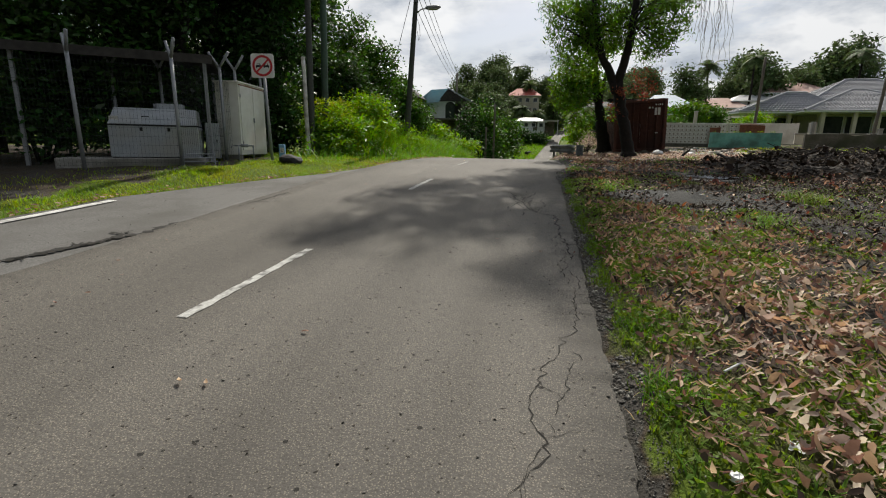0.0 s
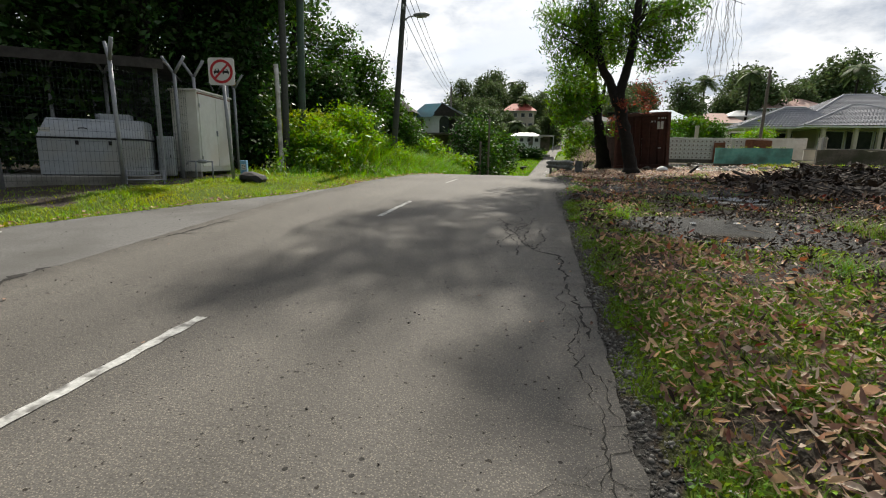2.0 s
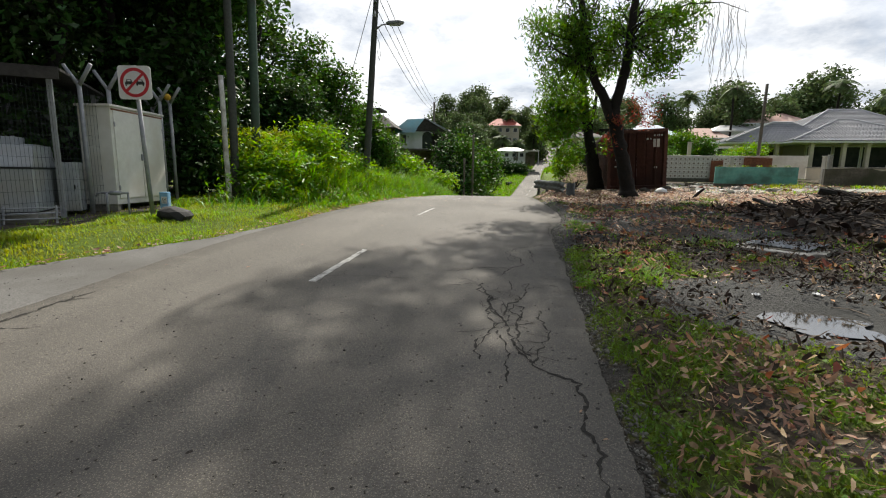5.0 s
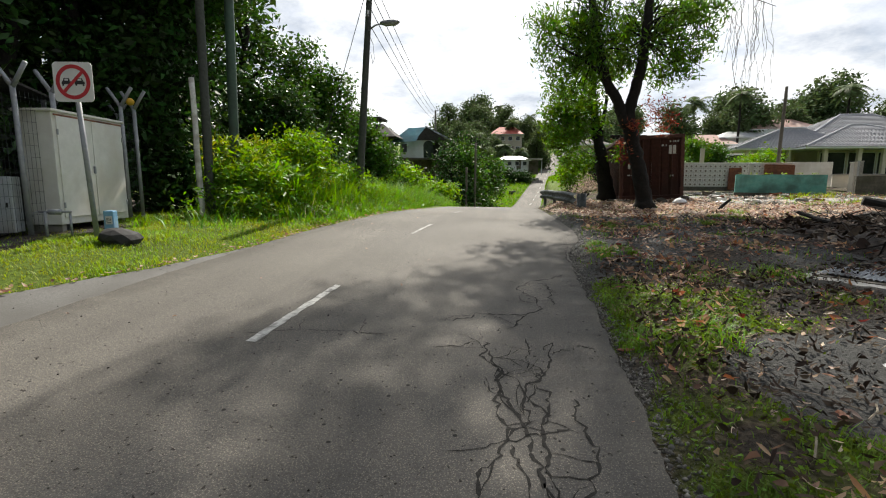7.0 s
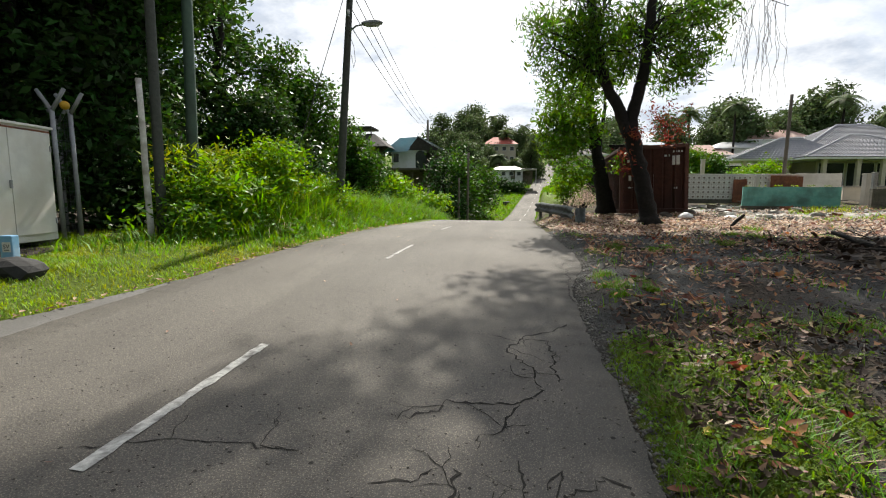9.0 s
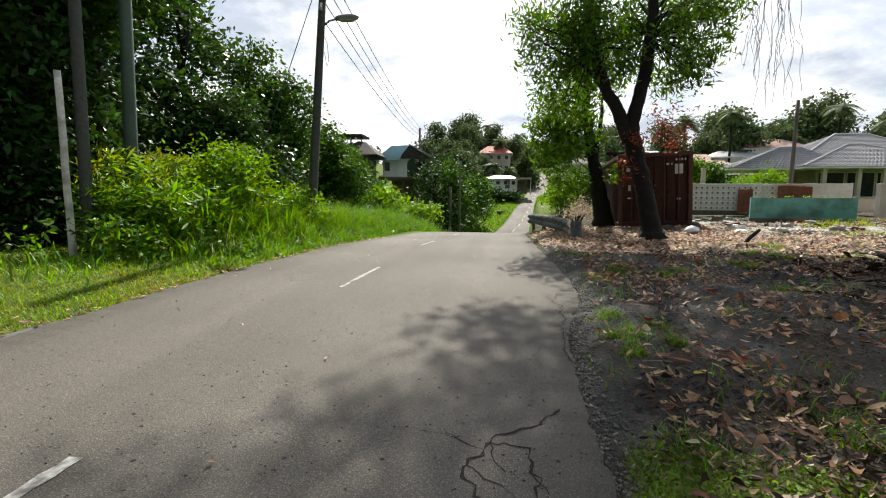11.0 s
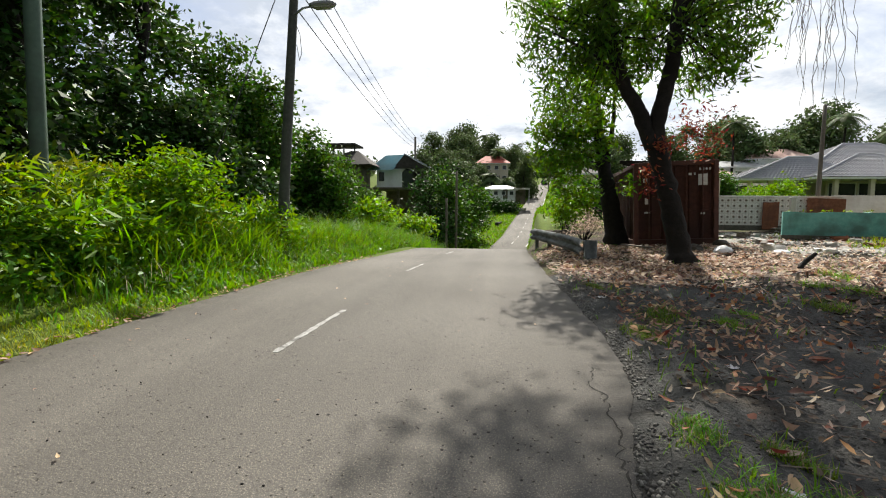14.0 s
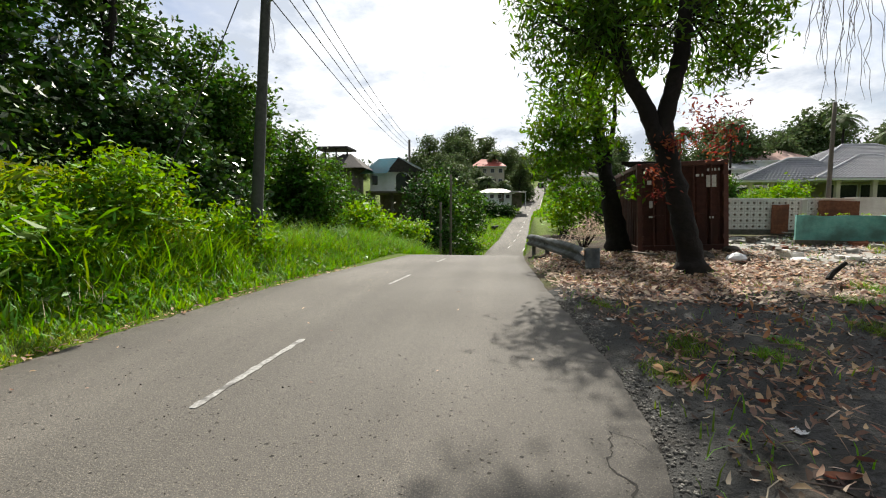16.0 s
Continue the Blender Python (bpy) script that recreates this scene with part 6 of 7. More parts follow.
for k in range(34):      # right-hand wood
    x = 30 + k * 2.3 + rng.normal() * 1.0
    y = 92 + rng.uniform(-6, 14)
    hump = 7.6 + 8.0 * math.exp(-((x - 43) / 4.0) ** 2) + 7.0 * math.exp(-((x - 56) / 5) ** 2)
    plant(forms[k % 4], x, y, hump * rng.uniform(0.8, 1.05))
for k in range(46):      # crest of the far hill
    x, y = -62 + k * 2.3 + rng.normal() * 1.5, 172 + rng.uniform(-14, 20)
    if road_left(y) - 4 < x < road_right(y) + 4:
        continue
    plant(forms[k % 4], x, y, rng.uniform(6.5, 10.5) * (0.45 if x < -15 else 1))
for x, y, h in ((-11, 165, 14), (-7, 166, 16), (-10, 120, 8), (-5, 112, 9), (-14, 105, 5), (-20, 95, 4), (-4, 88, 9), (-9, 82, 9), (-27, 100, 5), (-6, 128, 11), (9, 134, 10), (6, 150, 11), (0, 150, 12), (-7, 146, 12), (-16, 140, 12), (20, 128, 10), (24, 120, 9), (17, 98, 9), (20, 88, 9), (15, 78, 7.5), (25, 76, 9), (13, 62, 6), (27, 104, 11), (30, 140, 11), (34, 156, 12), (40, 170, 12), (14, 192, 9), (18, 200, 10), (24, 214, 10), (30, 216, 11), (36, 214, 10), (33, 196, 9), (38, 190, 10), (44, 200, 10), (26, 222, 12), (20, 210, 11), (-1, 122, 5.5), (4, 123, 5), (-4, 121, 6), (1.5, 120, 4.5)):
    plant(forms[int(abs(x)) % 4], x, y, h)


def palm(x, y, h, seed, label="tall coconut palm on the skyline"):
    rg = np.random.default_rng(seed)
    t = thing("palm_tree", label, "palm tree", (x, y, gz(x, y) - 0.2), float(rg.uniform(0, 360)), group="skyline palms")
    part("trunk", tube([(0.12 * math.sin(k), 0, h * k / 8) for k in range(9)], [0.22 - 0.012 * k for k in range(9)], 8), M["bark"], t, smooth=True)
    v, f = [], []
    for k in range(20):
        a, el = rg.uniform(0, math.tau), rg.uniform(-0.5, 1.1)
        L, p, d = rg.uniform(2.2, 3.0), np.array([0, 0, h]), np.array([math.cos(a) * math.cos(el), math.sin(a) * math.cos(el), math.sin(el)])
        for j in range(14):
            d = d + np.array([0, 0, -0.115])
            d /= np.linalg.norm(d)
            q = p + d * L / 14
            side = np.cross(d, [0, 0, 1.0])
            side /= np.linalg.norm(side) + 1e-6
            ll = 0.75 * math.sin(math.pi * (j + 1.5) / 16)
            for sg in (-1, 1):
                i = len(v)
                tip = (p + q) / 2 + side * sg * ll + d * 0.25 - np.array([0, 0, 0.35 * ll])
                v.extend([p, q, tip + d * 0.05, tip - d * 0.05]), f.append((i, i + 1, i + 2, i + 3))
            p = q
    leafpart("fronds", mesh_np("fronds", v, f, M["leaf_far"]), t, "", "stuff")
    return t


palm(30.2, 82, 10.2, 1), palm(36.6, 82, 11.6, 2), palm(50.0, 80, 12.0, 3), palm(2.5, 133, 10.0, 4), palm(5.0, 124, 5.0, 5, "young palm beside the far houses"), palm(1.0, 116, 5.2, 6, "young palm beside the far houses"), palm(-2.0, 166, 13.0, 7), palm(8.0, 160, 12.5, 8), palm(62, 88, 11, 9)

# the woods that close the view on every side
v0, f0, off = [], [], 0
for x0, y0, x1, y1, n, h in ((-60, -25, -34, 60, 260, 10), (-36, 60, -44, 150, 200, 6), (70, -30, 78, 110, 200, 11), (-60, -40, 70, -36, 320, 11)):
    q = rng.uniform(0, 1, n)
    base = np.stack([x0 + (x1 - x0) * q + rng.normal(size=n) * 3, y0 + (y1 - y0) * q + rng.normal(size=n) * 3], 1)
    gzz = ground_z(base[:, 0], base[:, 1])
    c = np.concatenate([np.stack([base[:, 0] + rng.normal(size=n), base[:, 1] + rng.normal(size=n), gzz + h * k / 5 * rng.uniform(0.7, 1.1, n)], 1) for k in range(6)])
    v, f = cluster_leaves(c, 16, 1.1, 1.1, 0.7, 0.2, rng)
    v0.append(v), f0.append(f + off)
    off += len(v)
tagged(new("far_woods", mesh_np("far_woods", np.concatenate(v0), np.concatenate(f0), M["leaf_far"])), "dense dark woods closing off the view", "woods", kind="stuff")


# ---------- houses ----------
def hip_faces(x0, y0, x1, y1, ze, zr, ra, rb, yr):
    A, B, C, D_ = (Vector(p) for p in ((x0, y0, ze), (x1, y0, ze), (x1, y1, ze), (x0, y1, ze)))
    R0, R1 = Vector((ra, yr, zr)), Vector((rb, yr, zr))
    return ((A, B, R1, R0), (C, D_, R0, R1), (D_, A, R0, R0), (B, C, R1, R1))


def hip_roof(*a):
    """Four slopes from the eaves rectangle (x0, y0, x1, y1) at ze up to a ridge ra..rb at y = yr."""
    bm = bmesh.new()
    for quad in hip_faces(*a):
        pts = list(quad) if (quad[2] - quad[3]).length > 0.01 else list(quad[:3])
        bm.faces.new([bm.verts.new(p) for p in pts])
    bmesh.ops.remove_doubles(bm, verts=bm.verts[:], dist=0.0005)
    return bm


def roof_tiles(size, *a):
    """Courses of rolled tiles lying on the slopes."""
    bm = bmesh.new()
    for p, q, r, s in hip_faces(*a):
        n = (q - p).cross(s - p).normalized()
        nv = max(2, int((((p + q) / 2) - ((r + s) / 2)).length / size))
        for j in range(nv):
            lo, hi = (p.lerp(s, j / nv), q.lerp(r, j / nv)), (p.lerp(s, (j + 1) / nv), q.lerp(r, (j + 1) / nv))
            m = max(1, int((lo[1] - lo[0]).length / size)) * 3
            up = [(bm.verts.new(lo[0].lerp(lo[1], k / m) + n * (0.09 + 0.025 * math.sin(k * math.tau / 3))), bm.verts.new(hi[0].lerp(hi[1], k / m) + n * (0.03 + 0.025 * math.sin(k * math.tau / 3)))) for k in range(m + 1)]
            for k in range(m):
                bm.faces.new((up[k][0], up[k + 1][0], up[k + 1][1], up[k][1]))
    return bm


def add_window(h, x, y, z, w, hh, face="y", parent=None):
    win = part("window", box((x, y, z), (w, 0.08, hh) if face == "y" else (0.08, w, hh)), M["glass"], parent or h, "dark window")
    t = 0.07
    for k in (-1, 1):
        if face == "y":
            part("window_frame", box((x + k * w / 2, y - 0.03, z), (t, 0.08, hh + t)), M["wall_white"], win)
            part("window_frame", box((x, y - 0.03, z + k * hh / 2), (w + t, 0.08, t)), M["wall_white"], win)
        else:
            part("window_frame", box((x - 0.03, y + k * w / 2, z), (0.08, t, hh + t)), M["wall_white"], win)
    return win


def house(name, label, x0, y0, x1, y1, zf, ze, zr, wall, roof, hip=0.5, over=0.6, windows=3, storeys=1, seed=0):
    h = thing(name, label, "house", ((x0 + x1) / 2, y0, zf))
    ox, oy = (x0 + x1) / 2, y0
    W, L = x1 - x0, y1 - y0
    base = min(zf, gz(x0, y0), gz(x1, y0)) - zf - 0.5
    part("wall", box((0, L / 2, (ze - zf + base) / 2), (W, L, ze - zf - base)), M[wall], h)
    part("roof", hip_roof(-W / 2 - over, -over, W / 2 + over, L + over, ze - zf - 0.1, zr - zf, -W / 2 + W * hip * 0.5, W / 2 - W * hip * 0.5, L / 2), M[roof], h)
    part("eave_board", box((0, L / 2, ze - zf - 0.14), (W + over * 2, L + over * 2, 0.12)), M["wall_white"], h)
    hs = (ze - zf) / storeys
    for s in range(storeys):
        for k in range(windows):
            add_window(h, -W / 2 + W * (k + 0.5) / windows, -0.02, hs * (s + 0.55), min(1.5, W / windows * 0.5), hs * 0.4)
        add_window(h, W / 2 + 0.0, L * 0.4, hs * (s + 0.55), 1.2, hs * 0.4, "x")
        add_window(h, -W / 2 - 0.0, L * 0.4, hs * (s + 0.55), 1.2, hs * 0.4, "x")
    part("door", box((W * 0.18, -0.02, 1.0), (0.95, 0.07, 2.05)), M["timber"], h)
    return h


# the large tiled bungalow on the right
tb = thing("bungalow", "sprawling bungalow with grey tiled hip roofs and open porch", "house", (24.4, 55.0, 2.2))
rf = part("roof", hip_roof(0.6, 0.0, 12.0, 4.6, 3.0, 5.15, 6.0, 8.0, 2.4), M["tiles"], tb)
tagged(part("roof_tiles", roof_tiles(0.32, 0.6, 0.0, 12.0, 4.6, 3.0, 5.15, 6.0, 8.0, 2.4), M["tiles"], rf), kind="stuff")
rf = part("roof", hip_roof(7.5, 3.5, 26.0, 18.0, 3.3, 7.4, 15.6, 19.0, 10.0), M["tiles"], tb)
tagged(part("roof_tiles", roof_tiles(0.32, 7.5, 3.5, 26.0, 18.0, 3.3, 7.4, 15.6, 19.0, 10.0), M["tiles"], rf), kind="stuff")
rf = part("roof", hip_roof(6.1, -1.6, 21.0, 8.0, 3.05, 5.5, 12.6, 14.0, 3.2), M["tiles"], tb)
tagged(part("roof_tiles", roof_tiles(0.32, 6.1, -1.6, 21.0, 8.0, 3.05, 5.5, 12.6, 14.0, 3.2), M["tiles"], rf), kind="stuff")
for a, b in (((0.6, 0, 3.05), (6.0, 2.4, 5.2)), ((6.0, 2.4, 5.2), (8, 2.4, 5.2)), ((6.1, -1.6, 3.1), (12.6, 3.2, 5.55)), ((12.6, 3.2, 5.55), (14, 3.2, 5.55)), ((14, 3.2, 5.55), (21, -1.6, 3.1)), ((15.6, 10, 7.45), (7.5, 3.5, 3.35)), ((15.6, 10, 7.45), (19, 10, 7.45)), ((19, 10, 7.45), (26, 3.5, 3.35))):
    part("ridge_tiles", tube([a, b], 0.11, 8), M["tiles_edge"], tb)
part("eave_board", box((6.3, 2.3, 2.93), (11.4, 4.6, 0.16)), M["wall_white"], tb)
part("eave_board", box((13.55, 3.2, 2.96), (14.9, 9.6, 0.16)), M["wall_white"], tb)
part("wall", box((6.5, 6.4, 1.35), (9.6, 2.6, 3.1)), M["wall_cream"], tb)
part("wall", box((14.0, 4.2, 1.35), (10.5, 6.0, 3.1)), M["wall_cream"], tb)
part("wall", box((17.5, 11.0, 1.5), (16.0, 12.0, 3.5)), M["wall_cream"], tb)
part("porch_floor", box((6.0, 3.2, 0.0), (11.6, 7.2, 0.3), bevel=0.02), M["concrete"], tb)
part("porch_floor", box((13.5, 1.5, 0.0), (14.0, 6.0, 0.3), bevel=0.02), M["concrete"], tb)
for x, y in ((1.9, 0.6), (3.7, 0.6), (5.8, 0.6), (8.1, -1.1), (11.0, -1.1), (13.1, -1.1), (16.0, -1.1), (19.5, -1.1)):
    p = part("porch_column", box((x, y, 1.5), (0.34, 0.34, 2.9), bevel=0.02), M["wall_cream"], tb)
    part("capital", box((x, y, 2.78), (0.46, 0.46, 0.14), bevel=0.02), M["wall_cream"], p)
# oversized dark panes stand in for the deep shade inside the porch
for x, w in ((2.9, 2.1), (5.2, 2.1), (7.4, 1.9), (10.1, 2.3), (12.7, 2.4), (15.3, 2.4), (17.9, 2.3)):
    y = 5.08 if x < 8.7 else 1.18
    add_window(tb, x, y, 1.42, w, 2.5)

house("house", "pale blue house with a blue-grey sheet roof", 16.8, 58.0, 21.4, 66.0, 2.4, 5.9, 7.6, "wall_blue", "roof_blue", windows=3)
house("house", "small pinkish house beside the far road", 9.4, 52.0, 11.9, 58.0, 1.9, 5.5, 6.2, "wall_cream", "roof_dark", windows=1)
house("house", "distant house with a faded red roof", 29.5, 80.0, 35.5, 87.0, 3.4, 7.6, 9.3, "wall_cream", "roof_pink", windows=3)
house("house", "distant house with a long pale roof", 34.5, 82.0, 41.5, 88.0, 3.4, 8.8, 9.9, "wall_white", "roof_pale", windows=3, storeys=2)
house("house", "distant house with a faded red roof", 40.0, 84.0, 49.0, 91.0, 3.6, 10.2, 12.0, "wall_white", "roof_pink", windows=4, storeys=2)
house("house", "two-storey house with a red tiled roof on the hill", -3.0, 130.0, 5.0, 138.0, 9.2, 14.4, 16.6, "wall_cream", "roof_red", windows=4, storeys=2)
wb = house("house", "low white bungalow with a pale sheet roof", -0.2, 106.0, 6.2, 112.0, 4.7, 6.7, 7.5, "wall_white", "roof_pale", windows=4)
part("carport_roof", box((4.4, 1.2, 2.05), (3.4, 5.0, 0.12), bevel=0.02), M["roof_pale"], wb, "pale sheet carport roof")
# dark concrete used here to give the carport its shaded inside
part("carport_wall", box((4.2, 3.4, 0.4), (2.4, 0.12, 3.0)), M["concrete_dark"], wb, "back wall coloured dark as the shade in the carport")
for x in (3.0, 5.9):
    part("carport_post", box((x, -1.1, 0.3), (0.12, 0.12, 3.4)), M["wall_white"], wb)
fw = thing("block_wall", "low white garden wall before the bungalow", "wall", (-0.4, 103.0, gz(1, 103) - 0.1))
part("wall_body", box((2.0, 0, 0.75), (4.0, 0.15, 1.5), bevel=0.02), M["wall_white"], fw)
cv = thing("culvert_slab", "pale concrete slab bridging the roadside drain", "slab", (7.0, 108.0, float(road_z(108)) + 0.02), 8)
part("slab", box((0, 0, 0), (2.6, 3.0, 0.3), bevel=0.03), M["white_wall"], cv)
# no hollow here: a near-black block gives the dark inside of the drain
dg = thing("drain_ditch", "solid dark block drawn for the shaded drain beside the far road", "drain", (3.1, 84.0, float(road_z(84)) + 0.05), -8)
part("drain_wall", box((0, 0, 0.15), (0.5, 6.0, 0.5), bevel=0.03), M["dark_gap"], dg)

# raised white house with a gabled blue roof and dark gable
wh = thing("raised_house", "raised white house with blue roof and dark gable", "house", (-10.6, 60.0, 1.0))
part("wall", box((1.7, 3.0, 4.7), (3.4, 6.0, 2.3)), M["wall_white"], wh)
# porch shade is put into this wall by its near-black colour
part("wall", box((4.0, 3.4, 4.3), (1.6, 5.0, 2.2)), M["roof_dark"], wh, "porch wall coloured dark as if in shade")
part("gable", prism([(2.0, 5.6), (5.9, 5.6), (3.3, 7.15)], 0.15, at=-0.62), M["roof_dark"], wh, "dark timber gable")
for a, b in (((3.2, 7.15), (6.2, 5.65)),):
    part("roof", prism([a, b, (b[0], b[1] + 0.12), (a[0], a[1] + 0.12)], 7.0, at=-0.7), M["roof_blue"], wh)
bm = bmesh.new()
bm.faces.new([bm.verts.new(p) for p in ((-0.9, -1.0, 5.35), (2.1, -1.0, 5.45), (3.3, 0.5, 7.25), (0.9, 0.5, 7.15))])
bmesh.ops.solidify(bm, geom=bm.faces[:], thickness=0.05)
part("roof", bm, M["roof_teal"], wh, "blue sheet roof slope")
part("arched_window", box((0.55, -0.02, 4.75), (0.6, 0.08, 1.0), bevel=0.03), M["glass"], wh)
# a dark glass sheet drawn for the shaded opening
part("arched_opening", prism([(2.9, 3.6)] + [(3.5 + 0.62 * math.cos(a), 5.0 + 0.62 * math.sin(a)) for a in np.linspace(math.pi, 0, 12)] + [(4.1, 3.6)], 0.1, at=-0.03), M["glass"], wh)
part("floor", box((2.4, 3.0, 3.45), (5.6, 6.6, 0.22)), M["concrete_dark"], wh)
for x in (0.2, 2.4, 4.6):
    for y in (0.2, 5.6):
        part("stilt", box((x, y, 1.6), (0.25, 0.25, 3.6)), M["concrete_dark"], wh)
part("under_wall", box((2.4, 4.5, 1.7), (4.8, 0.2, 3.4)), M["concrete_dark"], wh)
th = thing("shingled_house", "dark shingled house with a flat-roofed lookout", "house", (-14.0, 56.0, 1.3))
part("wall", box((1.3, 2.4, 2.7), (2.4, 4.2, 5.6)), M["concrete_dark"], th)
part("roof", hip_roof(-0.6, -0.6, 4.0, 5.2, 5.4, 7.1, 0.9, 1.8, 2.3), M["roof_dark"], th)
part("deck_roof", box((-0.2, 3.2, 7.75), (3.7, 3.2, 0.22), bevel=0.02), M["roof_dark"], th)
for x in (-2.0, -0.9, 0.3, 1.5):
    part("deck_post", box((x, 2.0, 6.9), (0.13, 0.13, 1.6)), M["roof_dark"], th)
part("wall", box((-1.2, 3.4, 3.2), (3.0, 3.0, 6.4)), M["concrete_dark"], th)
add_window(th, 1.3, 0.26, 4.2, 1.1, 0.9)


# ---------- far vehicles ----------
def far_car(x, y, rz, mat, label):
    z = float(road_z(y))
    slope = math.degrees(math.atan2(float(road_z(y + 2) - road_z(y - 2)), 4))
    c = thing("car", label, "car")
    c.matrix_basis = pose(x, y, z, 0, 0, rz) @ pose(0, 0, 0, slope, 0, 0)
    part("body", prism([(-2.0, 0.3), (2.0, 0.3), (2.05, 0.75), (1.1, 0.88), (0.55, 1.42), (-1.3, 1.45), (-1.9, 0.95), (-2.05, 0.8)], 1.66, axis="x", at=-0.83), mat, c)
    part("rear_window", box((0, -1.66, 1.18), (1.35, 0.35, 0.36)), M["glass"], c)
    for x_ in (-0.55, 0.55):
        part("tail_light", box((x_, -2.02, 0.8), (0.26, 0.06, 0.12)), M["sign_red"], c)
    for x_ in (-0.78, 0.78):
        for y_ in (-1.25, 1.25):
            w = part("wheel", tube([(x_ - 0.1, y_, 0.31), (x_ + 0.1, y_, 0.31)], 0.31, 14), M["tyre"], c)
            part("rim", tube([(x_ - 0.11, y_, 0.31), (x_ + 0.11, y_, 0.31)], 0.18, 10), M["galv"], w)
    return c


far_car(17.6, 168.0, -11, M["car_black"], "small black car on the far road")
far_car(22.6, 186.0, -13, M["car_white"], "white car parked at the far hilltop")


# ---------- ground cover ----------
rng = np.random.default_rng(31)


def scatter(n, x0, x1, y0, y1):
    return rng.uniform(x0, x1, n), rng.uniform(y0, y1, n)


def dry(x, y):
    """False where a puddle lies."""
    out = np.ones(len(x), bool)
    for px, py, pr in PUDDLES:
        out &= ((x - px) / 0.56) ** 2 + ((y - py) / 0.6) ** 2 > 1.0
    return out


def on_ground(x, y, lift=0.0):
    return np.stack([x, y, ground_z(x, y) + lift], 1)


def flat_leaves(p, length, width, rg, tilt=0.35, spread=0.45):
    """Curled dead leaves lying about, folded along the midrib."""
    n = len(p)
    a = rg.uniform(0, math.tau, n)
    d = np.stack([np.cos(a), np.sin(a), rg.normal(size=n) * tilt * 0.5], 1)
    s = np.stack([-np.sin(a), np.cos(a), rg.normal(size=n) * tilt], 1)
    L, u = (length * rg.uniform(1 - spread, 1 + spread, n))[:, None], np.array([0, 0, 1.0])
    W, curl = L * width / length * 0.5, (rg.uniform(-0.1, 0.28, n))[:, None] * L
    lift = u * (np.abs(d[:, 2:3]) * L * 0.5 + np.abs(s[:, 2:3]) * W + 0.004)
    c = p + lift
    fold = (rg.uniform(0.1, 0.7, n))[:, None] * W
    bend = s * (rg.normal(size=n) * 0.1)[:, None] * L
    def row(q, w):
        m = c + d * L * q + u * curl * (2 * q) ** 2 + bend * (4 * q * q - 0.4)
        return m + s * W * w + u * fold * w, m, m - s * W * w + u * fold * w
    a1, b1, c1 = row(-0.2, 0.9)
    a2, b2, c2 = row(0.16, 0.85)
    v = np.stack([row(-0.5, 0)[1], a1, b1, c1, a2, b2, c2, row(0.5, 0)[1]], 1).reshape(-1, 3)
    t = np.array([(0, 2, 1), (0, 3, 2), (1, 2, 5), (1, 5, 4), (2, 3, 6), (2, 6, 5), (4, 5, 7), (5, 6, 7)])
    return v, (np.arange(n)[:, None, None] * 8 + t[None]).reshape(-1, 3)


def litter_mesh(name, p, length, width, mat, label, tilt=0.35):
    v, faces = flat_leaves(p, length, width, rng, tilt)
    return tagged(new(name, mesh_np(name, v, faces, M[mat])), label, "leaf litter", kind="stuff")


def grass_mesh(name, p, h, w, lean, mat, label):
    v, f = blades_np(p, h, w, lean, rng)
    return tagged(new(name, mesh_np(name, v, f, M[mat])), label, "grass", kind="stuff")


# short verge on the left
x, y = scatter(230000, -8.0, -1.2, -2, 19)
edge = np.minimum(np.where(y < 10.6, apron_left(y), 9), road_left(y)) - 0.03
keep = (x < edge - 0.12 * rng.random(len(x)) + 0.1 * wobble(x, y, 3, 2)) & (x > -5.6 - 1.5 * rng.random(len(x)))
keep &= rng.random(len(x)) < np.clip(0.55 + 0.5 * wobble(x, y, 1.7, 12), 0.12, 1) * np.where((x < -4.35 + 0.4 * wobble(x, y, 1.9, 45)) & (y < 12.4), 0.12, 1)
x, y = x[keep], y[keep]
grass_mesh("verge_grass", on_ground(x, y), 0.055 + 0.035 * wobble(x, y, 1.2, 3), 0.011, 1.0, "grass", "short sunlit yellow-green grass on the verge")
# tall grass along the bank
x, y = scatter(72000, -5.6, -0.9, 11.5, 46)
dl = road_left(y) - x
keep = (dl > 0.12 + 0.25 * rng.random(len(x))) & (rng.random(len(x)) < 1.25 - y / 60)
keep &= ~((x < -4.2) & (y < 18)) & ~((y < 14.2 - 0.35 * (x + 2.75)) & (rng.random(len(x)) < 0.9)) & (rng.random(len(x)) < 0.75 + 0.6 * wobble(x, y, 2.6, 51))
x, y, dl = x[keep], y[keep], dl[keep]
hh = (0.16 + 0.74 * soft(dl, 0.3, 1.9)) * (0.3 + 0.7 * soft(y, 12, 17)) * (1 + 0.3 * wobble(x, y, 1.4, 4))
grass_mesh("tall_grass", on_ground(x, y), hh * rng.uniform(0.6, 1.25, len(x)), 0.024, 0.95, "grass_green", "tall green roadside grass on the bank")
x, y = scatter(2600, -4.8, -2.0, 15.0, 30)
grass_mesh("reed_grass", on_ground(x, y), 0.95 * np.ones(len(x)), 0.028, 0.9, "grass_green", "tall arching grass blades")
# broad-leaved weeds growing through the bank's grass
x, y = scatter(30000, -5.2, -0.9, 12.0, 30)
dl = road_left(y) - x
keep = (dl > 0.35 + 0.3 * rng.random(len(x))) & (wobble(x, y, 1.6, 71) + 0.4 * wobble(x, y, 4.3, 72) > -0.15) & ~((x < -4.2) & (y < 15.5)) & (y > 14.0 - 0.5 * dl)
